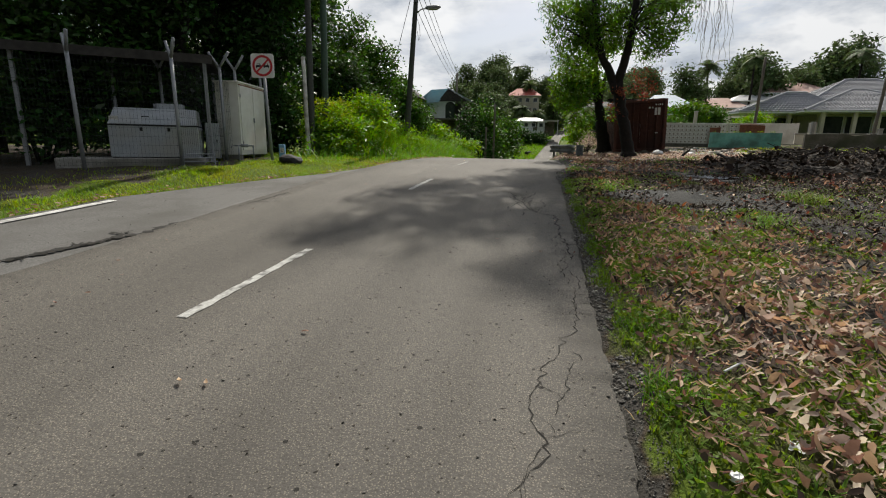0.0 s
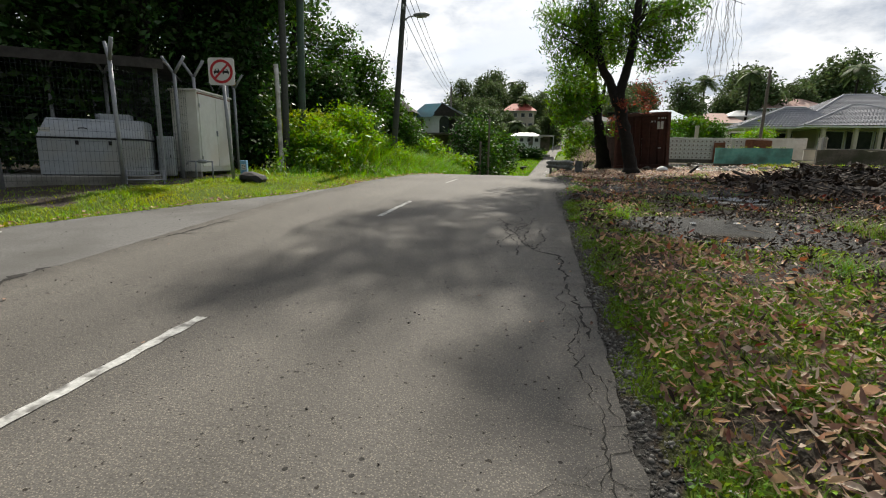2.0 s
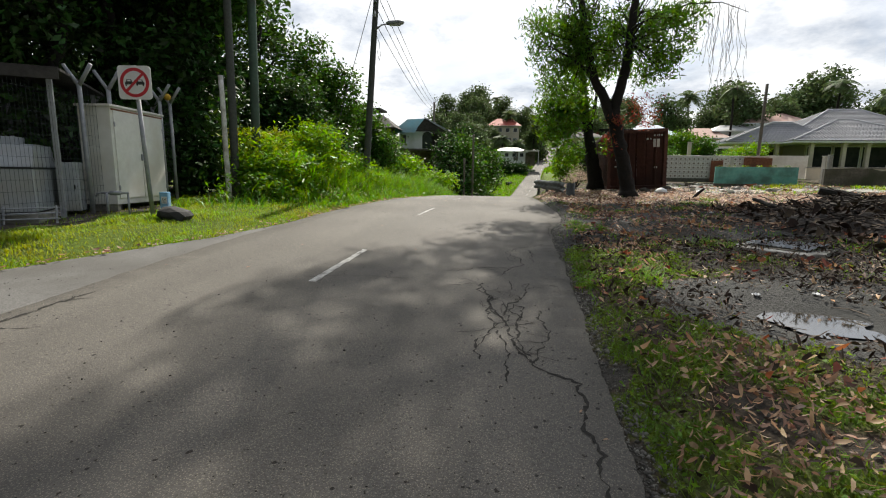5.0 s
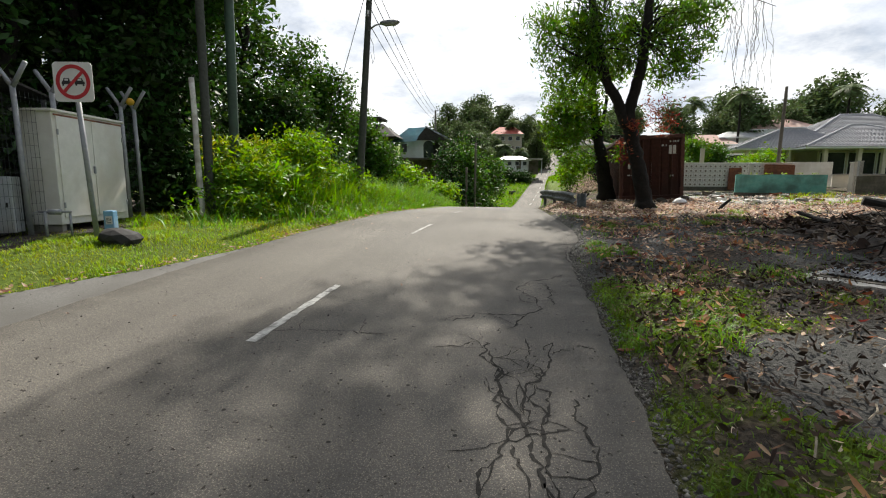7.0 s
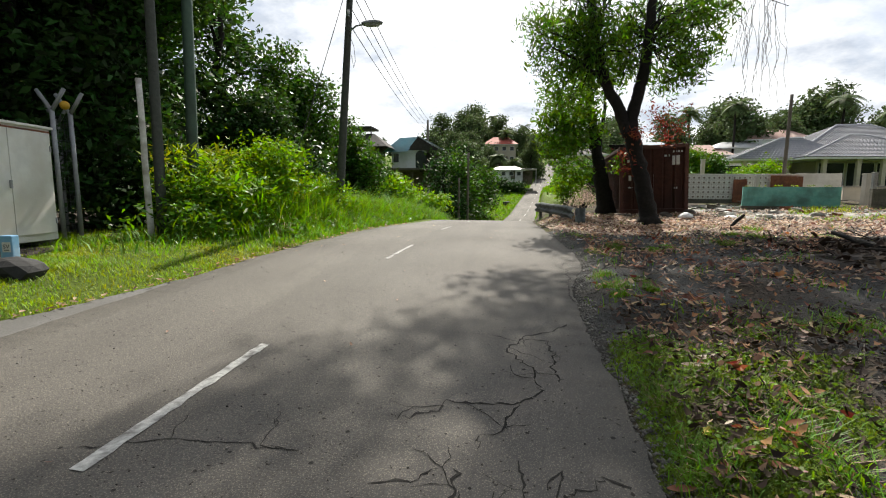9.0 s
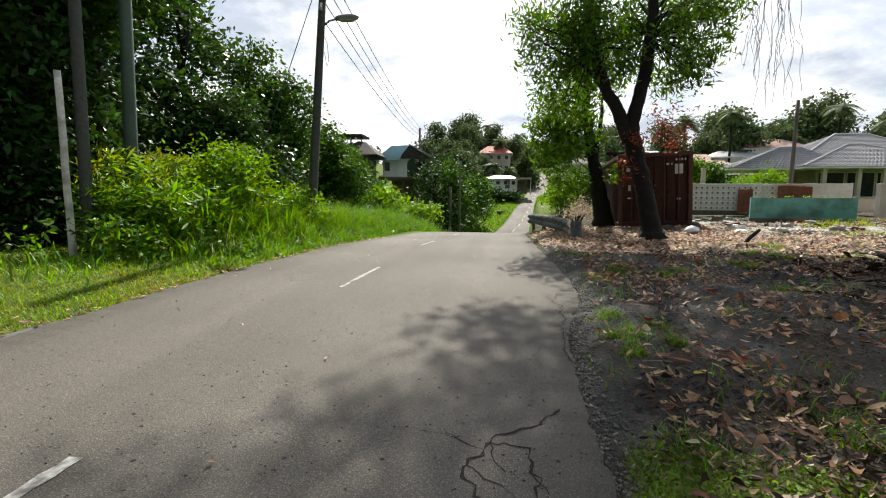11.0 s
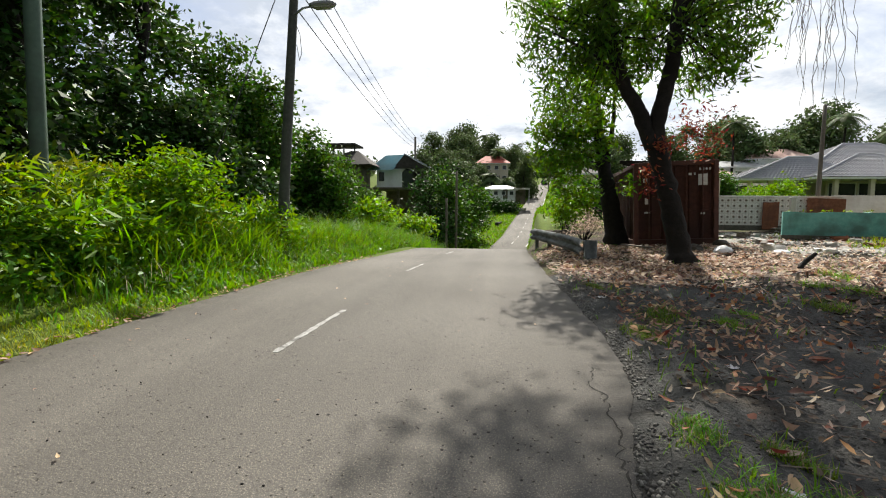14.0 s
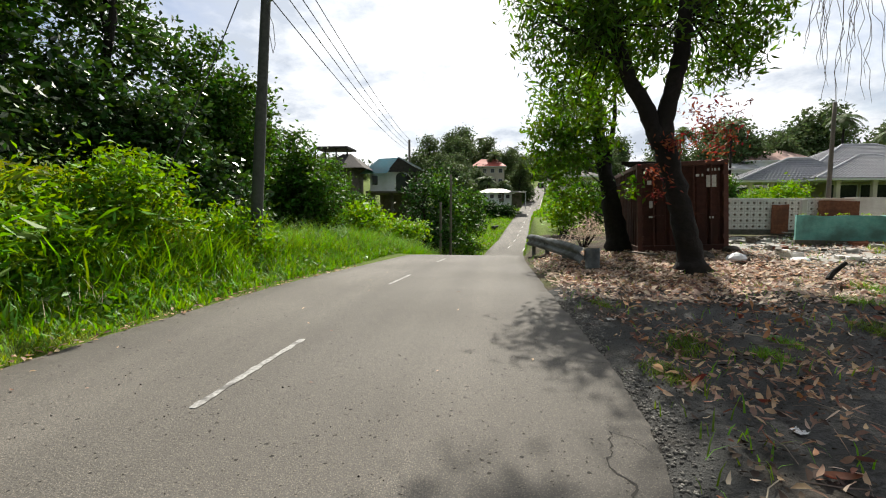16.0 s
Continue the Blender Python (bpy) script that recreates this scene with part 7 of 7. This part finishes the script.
x, y, dl = x[keep], y[keep], dl[keep]
p = on_ground(x, y) + np.stack([0 * x, 0 * x, rng.uniform(0.05, 1.0, len(x)) * (0.15 + 0.6 * soft(dl, 0.4, 2.2))], 1)
v, f = leaves_np(p, 0.13, 0.05, 0.25, rng)
tagged(new("leafy_weeds", mesh_np("leafy_weeds", v, f, M["leaf_fresh"])), "broad-leaved green weeds among tall grass", "weeds", kind="stuff")
x, y = scatter(2600, -4.9, -2.4, 14.2, 19.5)
p = on_ground(x, y) + np.stack([0 * x, 0 * x, rng.uniform(0.2, 1.3, len(x))], 1)
v, f = leaves_np(p, 0.34, 0.055, 0.5, rng)
tagged(new("cane_leaves", mesh_np("cane_leaves", v, f, M["grass_green"])), "long drooping cane leaves in the roadside thicket", "weeds", kind="stuff")
# lighter leaves higher up: sunlit tips put into the colour
x, y = scatter(3200, -4.9, -2.6, 14.4, 19.0)
p = on_ground(x, y) + np.stack([0 * x, 0 * x, 0.5 + rng.uniform(0.0, 1.5, len(x)) * soft(-x, 2.4, 3.8)], 1)
v, f = leaves_np(p, 0.26, 0.045, 0.4, rng)
tagged(new("cane_leaves", mesh_np("cane_leaves", v, f, M["grass"])), "yellow-green cane leaves, coloured as sunlit tips of the thicket", "weeds", kind="stuff")
# seed heads and dry stems
x, y = scatter(900, -5.2, -1.7, 14, 22)
grass_mesh("dry_stems", on_ground(x, y), 0.45 * np.ones(len(x)), 0.005, 0.5, "litter_pale", "thin dry grass stems")
# far road verges
x, y = scatter(60000, -4, 30, 50, 150)
keep = ((x < road_left(y) - 0.1) & (x > road_left(y) - 5)) | ((x > road_right(y) + 0.1) & (x < road_right(y) + 4))
grass_mesh("far_verge_grass", on_ground(x[keep], y[keep]), 0.22 * np.ones(keep.sum()), 0.12, 0.6, "grass_green", "mown bright grass verge of the far road")

# right side: grass patches, creeping weeds, litter
x, y = scatter(190000, 3.85, 11.5, -1.6, 10.2)
cv = cover_at(x, y)
keep = (cv + 0.25 * rng.normal(size=len(x)) > 0.75) & (x > road_right(y) + 0.04 + 0.12 * rng.random(len(x))) & dry(x, y)
xs, ys = x[keep][:110000], y[keep][:110000]
grass_mesh("patchy_grass", on_ground(xs, ys), 0.055 + 0.03 * wobble(xs, ys, 3, 1), 0.0075, 1.0, "weed", "low green grass patches among dead leaves")
x, y = scatter(130000, 3.9, 11.0, -1.6, 10.2)
keep = (cover_at(x, y) + 0.3 * rng.normal(size=len(x)) > 0.72) & (x > road_right(y) + 0.04 + 0.12 * rng.random(len(x))) & dry(x, y)
p = on_ground(x[keep], y[keep], 0.02)
v, f = leaves_np(p + rng.uniform(0, 0.035, (len(p), 1)) * [0, 0, 1], 0.032, 0.018, 0.1, rng)
tagged(new("creeping_weeds", mesh_np("creeping_weeds", v, f, M["weed"])), "small-leaved creeping weeds on the ground", "weeds", kind="stuff")
x, y = scatter(15000, 4.0, 17, 9, 27)
keep = (wobble(x, y, 1.35, 9) + 0.3 * rng.normal(size=len(x)) > 0.4) & (x > road_right(y) + 0.1) & ~((x > 7.3) & (x < 10.2) & (y > 23.6))
grass_mesh("weed_tufts", on_ground(x[keep], y[keep]), 0.12 * np.ones(keep.sum()), 0.011, 0.9, "grass_green", "scattered weed tufts on the muddy plot")
for k, (x0, y0, r, h) in enumerate(((4.72, 13.5, 0.3, 0.07), (4.4, 10.7, 0.22, 0.1), (4.86, 10.65, 0.17, 0.1), (4.86, 11.1, 0.14, 0.08), (4.44, 11.2, 0.2, 0.07), (4.4, 10.2, 0.12, 0.08), (4.12, 7.9, 0.17, 0.1), (4.1, 7.3, 0.16, 0.1), (4.7, 7.35, 0.25, 0.13),
                                    (5.86, 9.32, 0.24, 0.1), (5.25, 9.2, 0.2, 0.08), (6.3, 9.4, 0.25, 0.11), (4.96, 8.0, 0.12, 0.08), (4.4, 8.9, 0.2, 0.08), (6.3, 4.7, 0.3, 0.13), (7.6, 6.7, 0.4, 0.18), (5.0, 3.4, 0.3, 0.1), (9.2, 17.6, 0.3, 0.14), (10.3, 16.6, 0.3, 0.14), (3.95, 0.6, 0.2, 0.06), (4.05, 1.4, 0.2, 0.06), (5.35, 14.5, 0.38, 0.09), (5.85, 14.3, 0.22, 0.07), (6.3, 14.7, 0.18, 0.07), (7.6, 15.3, 0.3, 0.1), (8.6, 16.6, 0.4, 0.12), (7.2, 13.2, 0.25, 0.09), (4.75, 16.4, 0.22, 0.07))):
    n = int(1500 * r) + 60
    a, q = rng.uniform(0, math.tau, (2, 5)), rng.uniform(0.1, 0.9, 5) * r
    pick = rng.integers(0, 5, n)
    t = thing("grass_tuft", "ragged green grass tuft in mud and leaf litter", "grass tuft", (x0, y0, gz(x0, y0)), group="grass tufts")
    xx = x0 + np.cos(a[0])[pick] * q[pick] * 0.8 + rng.normal(size=n) * r * 0.28
    yy = y0 + np.sin(a[0])[pick] * q[pick] * 1.3 + rng.normal(size=n) * r * 0.36
    v, f = blades_np(on_ground(xx, yy) - [x0, y0, gz(x0, y0)], h * rng.uniform(0.35, 1.1, n), 0.007, 1.2, rng)
    leafpart("grass", mesh_np("grass", v, f, M["grass_green" if k % 3 else "weed"]), t, "", "stuff")
    v, f = blades_np(on_ground(xx, yy)[::5] - [x0, y0, gz(x0, y0)], h * 0.7 * np.ones(len(xx[::5])), 0.005, 1.6, rng)
    leafpart("dry_grass", mesh_np("dry_grass", v, f, M["litter"]), t, "brown dead blades", "stuff")

# single large leaves, curled
for k, (x, y, ln, rz, mat) in enumerate(((4.56, 10.1, 0.17, 20, "litter"), (4.68, 10.05, 0.16, 140, "litter"), (5.14, 10.2, 0.24, -10, "litter"), (4.73, 9.83, 0.14, 35, "yellow_leaf"), (5.22, 10.12, 0.1, 10, "yellow_leaf"), (4.81, 11.15, 0.2, 5, "litter_pale"), (5.06, 12.02, 0.2, 0, "litter"), (5.84, 12.15, 0.16, 20, "litter_pale"), (6.03, 12.83, 0.22, 12, "litter"),
                                       (4.33, 7.24, 0.2, 30, "litter"), (4.2, 7.14, 0.17, 100, "litter"), (4.4, 7.12, 0.18, -25, "litter"), (3.95, 7.06, 0.14, 10, "litter"), (4.23, 7.51, 0.12, 60, "yellow_leaf"), (4.6, 7.82, 0.16, -50, "litter"), (4.57, 8.49, 0.2, 5, "litter_pale"), (4.45, 8.28, 0.2, 8, "litter_pale"), (5.61, 8.53, 0.25, 40, "litter_pale"), (4.9, 6.2, 0.18, 75, "litter"), (4.5, 5.4, 0.17, 15, "litter"), (5.0, 2.2, 0.16, 60, "litter"), (4.6, 3.1, 0.15, 120, "litter_pale"))):
    bm, r = bmesh.new(), random.Random(k)
    n, rows = 8, []
    bend, cup = r.uniform(0.06, 0.2), r.uniform(0.2, 0.7)
    for j in range(n + 1):
        q = j / n
        w = ln * 0.19 * math.sin(math.pi * min(1, q * 0.95 + 0.03)) ** 0.8 + 0.001
        rows.append([bm.verts.new(((q - 0.5) * ln, s * w + ln * 0.06 * math.sin(q * 3), ln * bend * (2 * q - 1) ** 2 + abs(s) * w * cup + 0.012)) for s in (-1, 0, 1)])
    for c, d in zip(rows, rows[1:]):
        for s in (0, 1):
            bm.faces.new((c[s], c[s + 1], d[s + 1], d[s]))
    t = thing("fallen_leaf", "single %s curled leaf lying on the ground" % {"litter": "brown", "litter_pale": "pale dry", "yellow_leaf": "yellow"}[mat], "leaf", (x, y, gz(x, y)), rz, group="large fallen leaves")
    part("blade", bm, M["litter_rust" if mat == "litter" else mat], t, smooth=True)

x, y = scatter(26000, 4.1, 12.5, 7.5, 17.5)
keep = (x > road_right(y) + 0.3) & dry(x, y) & (rng.random(len(x)) < (0.5 + 0.6 * wobble(x, y, 1.3, 35)) * np.where((y > 9.6) & (x < 7.0), 0.4, 1))
litter_mesh("wet_leaves", on_ground(x[keep], y[keep], 0.008), 0.06, 0.026, "litter_dark", "dark wet leaves trodden into the mud", 0.4)
x, y = scatter(70000, 3.95, 13.5, -1.8, 9.8)
dr = x - road_right(y)
keep = (rng.random(len(x)) < (1 - 0.55 * soft(y, 2.0, 3.5)) * (0.05 + 0.5 * soft(wobble(x, y, 1.5, 15) + 0.5 * wobble(x, y, 4.1, 18) + 0.15 * soft(dr, 1.5, 3), 0.05, 0.6))) & (dr > 0.2) & dry(x, y)
keep &= (y < 3.4 + wobble(x, y, 0.9, 62)) | (dr < 1.6) | (rng.random(len(x)) < 0.15)
litter_mesh("fallen_leaves", on_ground(x[keep], y[keep], 0.012 + 0.03 * rng.random(keep.sum())), 0.056, 0.018, "litter", "brown fallen leaves on the ground", 0.9)
x, y = scatter(4200, 4.2, 11.0, -1.8, 5.5)
keep = (x > road_right(y) + 0.45 + 0.3 * rng.random(len(x))) & (rng.random(len(x)) < (0.5 + 0.6 * wobble(x, y, 1.7, 63)) * (1 - soft(y, 2.5, 5.5)))
litter_mesh("large_dry_leaves", on_ground(x[keep], y[keep], 0.03 + 0.02 * rng.random(keep.sum())), 0.072, 0.022, "litter", "large curled dry leaves on the verge", 0.9)
# extra pale leaves put the strong sunlight of the near verge into colour
x, y = scatter(9000, 4.3, 9.0, -1.8, 3.2)
keep = (x > road_right(y) + 0.6) & (rng.random(len(x)) < (0.55 + 0.5 * wobble(x, y, 1.4, 64)) * (1 - soft(y, 1.0, 3.2)))
litter_mesh("bleached_leaves", on_ground(x[keep], y[keep], 0.04 + 0.02 * rng.random(keep.sum())), 0.062, 0.018, "litter_pale", "dry leaves coloured pale as if in strong sun on the verge", 0.9)
x, y = scatter(70000, 3.95, 11.5, -1.8, 9.8)
keep = (x > road_right(y) + 0.2) & dry(x, y) & (rng.random(len(x)) < 0.6 + 0.4 * wobble(x, y, 1.8, 25))
far = (y > 5.2 + 1.2 * wobble(x, y, 1.1, 61)) | (x - road_right(y) > 2.0 + wobble(x, y, 0.8, 65)) & (y > 2.5) | (rng.random(len(x)) < 0.25)
for name, k, mat, label in (("leaf_fragments", keep & far & (rng.random(len(x)) < 0.65), "litter_dark", "small dark broken bits of dead leaves"), ("dry_leaf_fragments", keep & ~far, "litter", "small dry broken bits of dead leaves")):
    litter_mesh(name, on_ground(x[k], y[k], 0.012 + 0.05 * rng.random(k.sum())), 0.052, 0.013, mat, label, 1.0)
x, y = scatter(1300, 4.0, 10.0, -1.8, 9)
keep = (x > road_right(y) + 0.3) & dry(x, y) & (rng.random(len(x)) < 0.75 + 0.3 * wobble(x, y, 1.5, 16))
litter_mesh("pale_fallen_leaves", on_ground(x[keep], y[keep], 0.025), 0.062, 0.018, "litter_pale", "pale dried leaves on the ground", 0.7)
x, y = scatter(30000, 4.2, 17, 12, 25)
keep = (x > road_right(y) + 0.05 + 0.6 * rng.random(len(x))) & ~((x > 7.4) & (x < 10.2) & (y > 23.7)) & ~((x > 10.0) & (y > 19.5) & (rng.random(len(x)) < 0.88)) & (rng.random(len(x)) < 0.04 + 0.96 * soft(y, 16.5, 18.5))
litter_mesh("leaf_carpet", on_ground(x[keep], y[keep], 0.012), 0.095, 0.036, "litter", "thick carpet of dry leaves under the trees", 0.5)
# a paler layer over the carpet, its colour brightened to look sunlit
x, y = scatter(8500, 4.3, 14, 16.6, 24)
keep = (x > road_right(y) + 0.1) & ~((x > 7.4) & (x < 10.2) & (y > 23.7)) & ~((x > 10.3) & (y > 20) & (rng.random(len(x)) < 0.75))
litter_mesh("pale_leaf_carpet", on_ground(x[keep], y[keep], 0.03), 0.10, 0.036, "litter_pale", "dry leaves coloured pale as if sunlit under the trees", 0.5)
x, y = scatter(16000, 4.3, 13.0, 8.8, 18.5)
keep = (x > road_right(y) + 0.15 + 0.3 * rng.random(len(x))) & dry(x, y) & (rng.random(len(x)) < 0.04 + 0.7 * soft(wobble(x, y, 0.9, 81) + 0.6 * wobble(x, y, 2.9, 82), 0.1, 0.7))
litter_mesh("drifted_leaves", on_ground(x[keep], y[keep], 0.015 + 0.02 * rng.random(keep.sum())), 0.085, 0.026, "litter", "brown leaves drifted over the muddy plot", 0.7)
x, y = scatter(5200, 4.1, 10.0, 1.5, 17)
keep = (x > road_right(y) + 0.15) & dry(x, y) & (rng.random(len(x)) < 0.08 + 0.7 * soft(wobble(x, y, 1.2, 83) + 0.5 * wobble(x, y, 3.7, 84), 0.2, 0.8))
litter_mesh("rusty_leaves", on_ground(x[keep], y[keep], 0.025 + 0.02 * rng.random(keep.sum())), 0.08, 0.026, "litter_rust", "rust-brown curled leaves in patches", 0.8)
# leaves swept into small drifts on the old paved way
cx_, cy_ = np.array([5.3, 5.35, 4.85, 6.4, 5.9, 7.3, 4.8, 6.6, 8.0, 5.1]), np.array([11.7, 12.4, 13.1, 12.3, 13.6, 12.9, 10.4, 15.2, 14.2, 15.7])
for name, n, ln, mat, label in (("drift_leaves", 240, 0.075, "litter", "brown leaves swept into small drifts"), ("drift_leaves", 80, 0.08, "litter_rust", "rust-red leaves swept into small drifts"), ("drift_leaves", 150, 0.075, "litter_pale", "pale dry leaves scattered on the paved way")):
    k = rng.integers(0, len(cx_), n)
    q = np.where(rng.random(n) < 0.35, 3.2, 1.0)
    x, y = cx_[k] + rng.normal(size=n) * 0.3 * q, cy_[k] + rng.normal(size=n) * 0.22 * q
    keep = x > road_right(y) + 0.25
    litter_mesh(name, on_ground(x[keep], y[keep], 0.015 + 0.03 * rng.random(keep.sum())), ln, ln * 0.3, mat, label, 0.8)
# leaves along the left edge and stray ones on the road
ys_ = rng.uniform(3, 22, 420)
x = np.minimum(np.where(ys_ < 10.6, apron_left(ys_), 9.0), road_left(ys_))
p = on_ground(x - np.abs(rng.normal(size=420)) * 0.16 + 0.08, ys_, 0.05)
litter_mesh("edge_leaves", p, 0.075, 0.03, "litter", "dry leaves gathered along the road edge")
x, y = scatter(60, -1.0, 3.9, 0, 22)
litter_mesh("stray_leaves", np.stack([x, y, road_z(y) + 0.006], 1), 0.045, 0.018, "litter", "stray dead leaves on the asphalt", 0.2)

# grit and gravel: eight-faced stones
OCT = np.array([(1, 0, 0), (0, 1, 0), (-1, 0, 0), (0, -1, 0), (0, 0, 0.8), (0, 0, -0.8)])
OF = np.array([(0, 1, 4), (1, 2, 4), (2, 3, 4), (3, 0, 4), (1, 0, 5), (2, 1, 5), (3, 2, 5), (0, 3, 5)])


def pebbles(name, p, size, mat, label):
    n = len(p)
    s = (size * rng.uniform(0.4, 1.5, n))[:, None, None]
    v = p[:, None] + OCT[None] * s * rng.uniform(0.6, 1.3, (n, 1, 3)) + rng.normal(size=(n, 6, 3)) * s * 0.18
    f = np.arange(n)[:, None, None] * 6 + OF[None]
    return tagged(new(name, mesh_np(name, v.reshape(-1, 3), f.reshape(-1, 3), M[mat])), label, "gravel", kind="stuff")


y = -1.8 + 11.4 * rng.random(8000) ** 1.2
x = road_right(y) + np.abs(rng.normal(size=8000)) * 0.13 + 0.01
pebbles("edge_gravel", on_ground(x, y, 0.004), 0.0042, "gravel", "loose grey gravel along the broken road edge")
x, y = scatter(900, -3.5, 3.8, -1.5, 16)
pebbles("road_grit", np.stack([x, y, road_z(y) + 0.003], 1), 0.006, "crack", "dark grit scattered on the asphalt")
x, y = scatter(420, -3.0, 3.8, -1.5, 16)
pebbles("pale_grit", np.stack([x, y, road_z(y) + 0.003], 1), 0.006, "gravel", "pale grit scattered on the asphalt")
x, y = scatter(2600, 9.5, 15, 18, 27)
pebbles("rubble_bits", on_ground(x, y, 0.01), 0.045, "concrete", "broken brick and concrete bits on the plot")
x, y = scatter(6000, 4.4, 10, 8, 18)
pebbles("mud_clods", on_ground(x, y, 0.002), 0.007, "brush", "dark clods and chips in the mud")
y = rng.uniform(0.5, 17.0, 5200)
x = road_right(y) + np.abs(rng.normal(size=len(y))) * 0.14 - 0.03
keep = wobble(x, y, 1.4, 61) > -0.25
pebbles("edge_grit", on_ground(x[keep], y[keep], 0.003), 0.013, "gravel", "pale crumbs of asphalt along the broken road edge")

# heap of cleared brushwood and dark earth
heap = thing("brushwood_heap", "low heap of dark brushwood, roots and earth", "heap", (0, 0, 0))
hx_, hy_ = np.meshgrid(np.linspace(6.6, 16.5, 84), np.linspace(9.0, 17.0, 64))


def heap_z(x, y):
    a = np.exp(-((x - 11.3) / 2.9) ** 4 - ((y - 12.3) / 1.9) ** 4)
    return ground_z(x, y) - 0.06 + a * (0.3 + 0.2 * wobble(x, y, 1.7, 21) + 0.1 * wobble(x, y, 5.1, 22) + 0.05 * wobble(x, y, 13, 23) + 0.1)


vz = heap_z(hx_, hy_)
i = (np.arange(63)[:, None] * 84 + np.arange(83)[None]).ravel()
leafpart("earth", mesh_np("earth", np.stack([hx_, hy_, vz], -1).reshape(-1, 3), np.stack([i, i + 1, i + 85, i + 84], 1), M["brush"], True), heap, "dark loose earth")
bm = bmesh.new()
for k in range(900):
    x, y = rng.normal(11.2, 2.2), rng.normal(12.4, 1.7)
    if x < 8.2 or y < 8.6:
        continue
    z = float(heap_z(x, y)) + 0.05 + rng.uniform(0, 0.1)
    a, el, ln, r = rng.uniform(0, math.tau), rng.normal() * 0.28, rng.uniform(0.2, 1.0), rng.uniform(0.004, 0.016)
    d = np.array([math.cos(a) * math.cos(el), math.sin(a) * math.cos(el), math.sin(el)])
    p0 = np.array([x, y, z])
    tube([p0 - d * ln / 2, p0 + rng.normal(size=3) * 0.03, p0 + d * ln / 2], [r, r * 0.8, r * 0.4], 4, bm, False)
tagged(part("brushwood", bm, M["brush"], heap, "tangled dark sticks"), kind="stuff")
x, y = rng.normal(11.2, 2.4, 5200), rng.normal(12.4, 1.8, 5200)
keep = (x > 8.1) & (y > 8.2)
v, f = flat_leaves(np.stack([x, y, np.maximum(heap_z(x, y), ground_z(x, y)) + 0.02], 1)[keep], 0.13, 0.045, rng, 0.9)
leafpart("dead_leaves", mesh_np("dead_leaves", v, f, M["litter_dark"]), heap, "dark dead leaves", "stuff")
for k, (x, y, ln, r, rz, el) in enumerate(((12.6, 17.2, 0.9, 0.16, 160, 14), (11.2, 15.8, 1.4, 0.06, 30, 6), (9.0, 13.6, 1.1, 0.05, 100, 10), (12.4, 12.3, 1.8, 0.05, -30, 12), (14.0, 13.5, 1.6, 0.07, 60, 8), (9.3, 18.5, 0.32, 0.05, 10, 70))):
    t = thing("log", "dark cut log lying on the ground", "log", (x, y, max(gz(x, y), float(heap_z(x, y))) + r * 0.8), rz, group="cut logs")
    e = math.sin(radians(el)) * ln
    part("wood", tube([(-ln / 2, 0, 0), (-ln * 0.1, 0.04, e * 0.4), (ln / 2, 0, e)], [r, r * 0.95, r * 0.7], 10), M["bark_burnt"], t)
# loose twigs on the plot
bm = bmesh.new()
for k in range(420):
    x, y = rng.uniform(4.4, 10.5), rng.uniform(0, 21)
    a, ln, r = rng.uniform(0, math.tau), rng.uniform(0.12, 0.5), rng.uniform(0.002, 0.006)
    d = np.array([math.cos(a), math.sin(a), 0])
    p0 = np.array([x, y, gz(x, y) + 0.025])
    tube([p0 - d * ln / 2, p0 + np.array([rng.normal() * 0.02, rng.normal() * 0.02, 0.01]), p0 + d * ln / 2], r, 4, bm, False)
tagged(part("twig_litter", bm, M["twig"]), "thin dry twigs strewn over the plot", "twigs", kind="stuff")


def scrap(name, label, x, y, s, mat, seed, z=None):
    """A crumpled bit of paper or plastic."""
    r = np.random.default_rng(seed)
    bm = bmesh.new()
    n = 6
    g = [[bm.verts.new(((a / n - 0.5) * s * 1.4 + r.normal() * s * 0.05, (b / n - 0.5) * s + r.normal() * s * 0.05, abs(r.normal()) * s * 0.16)) for a in range(n + 1)] for b in range(n + 1)]
    for a in range(n):
        for b in range(n):
            bm.faces.new((g[b][a], g[b][a + 1], g[b + 1][a + 1], g[b + 1][a]))
    t = thing(name, label, "litter", (x, y, (gz(x, y) if z is None else z) + 0.012), float(r.uniform(0, 360)), group="litter")
    part("sheet", bm, M[mat], t)
    return t


for k, (x, y, s) in enumerate(((4.05, 1.55, 0.07), (4.35, 0.15, 0.1), (4.62, 10.75, 0.14), (5.6, 6.9, 0.12), (6.2, 7.0, 0.12), (4.7, 15.4, 0.16), (5.2, 12.6, 0.12), (7.4, 16.4, 0.2), (9.2, 17.6, 0.3), (8.0, 14.2, 0.18), (6.9, 4.4, 0.12), (5.1, 10.2, 0.16), (6.4, 12.4, 0.16))):
    scrap("paper_scrap", "crumpled white paper scrap in the litter", x, y, s * 0.5, "plastic_white", 600 + k)
cap = thing("bottle_cap", "small white plastic bottle cap on the verge", "bottle cap", (4.06, -0.05, gz(4.06, -0.05) + 0.02))
part("cap", tube([(0, 0, 0), (0, 0, 0.02)], [0.025, 0.023], 16), M["plastic_white"], cap)
stick = thing("plastic_straw", "pale green plastic straw lying in grass", "straw", (4.35, 0.75, gz(4.35, 0.75) + 0.05), 40)
part("tube_body", tube([(-0.09, 0, 0), (0.09, 0, 0.015)], 0.006, 8), M["roof_pale"], stick)
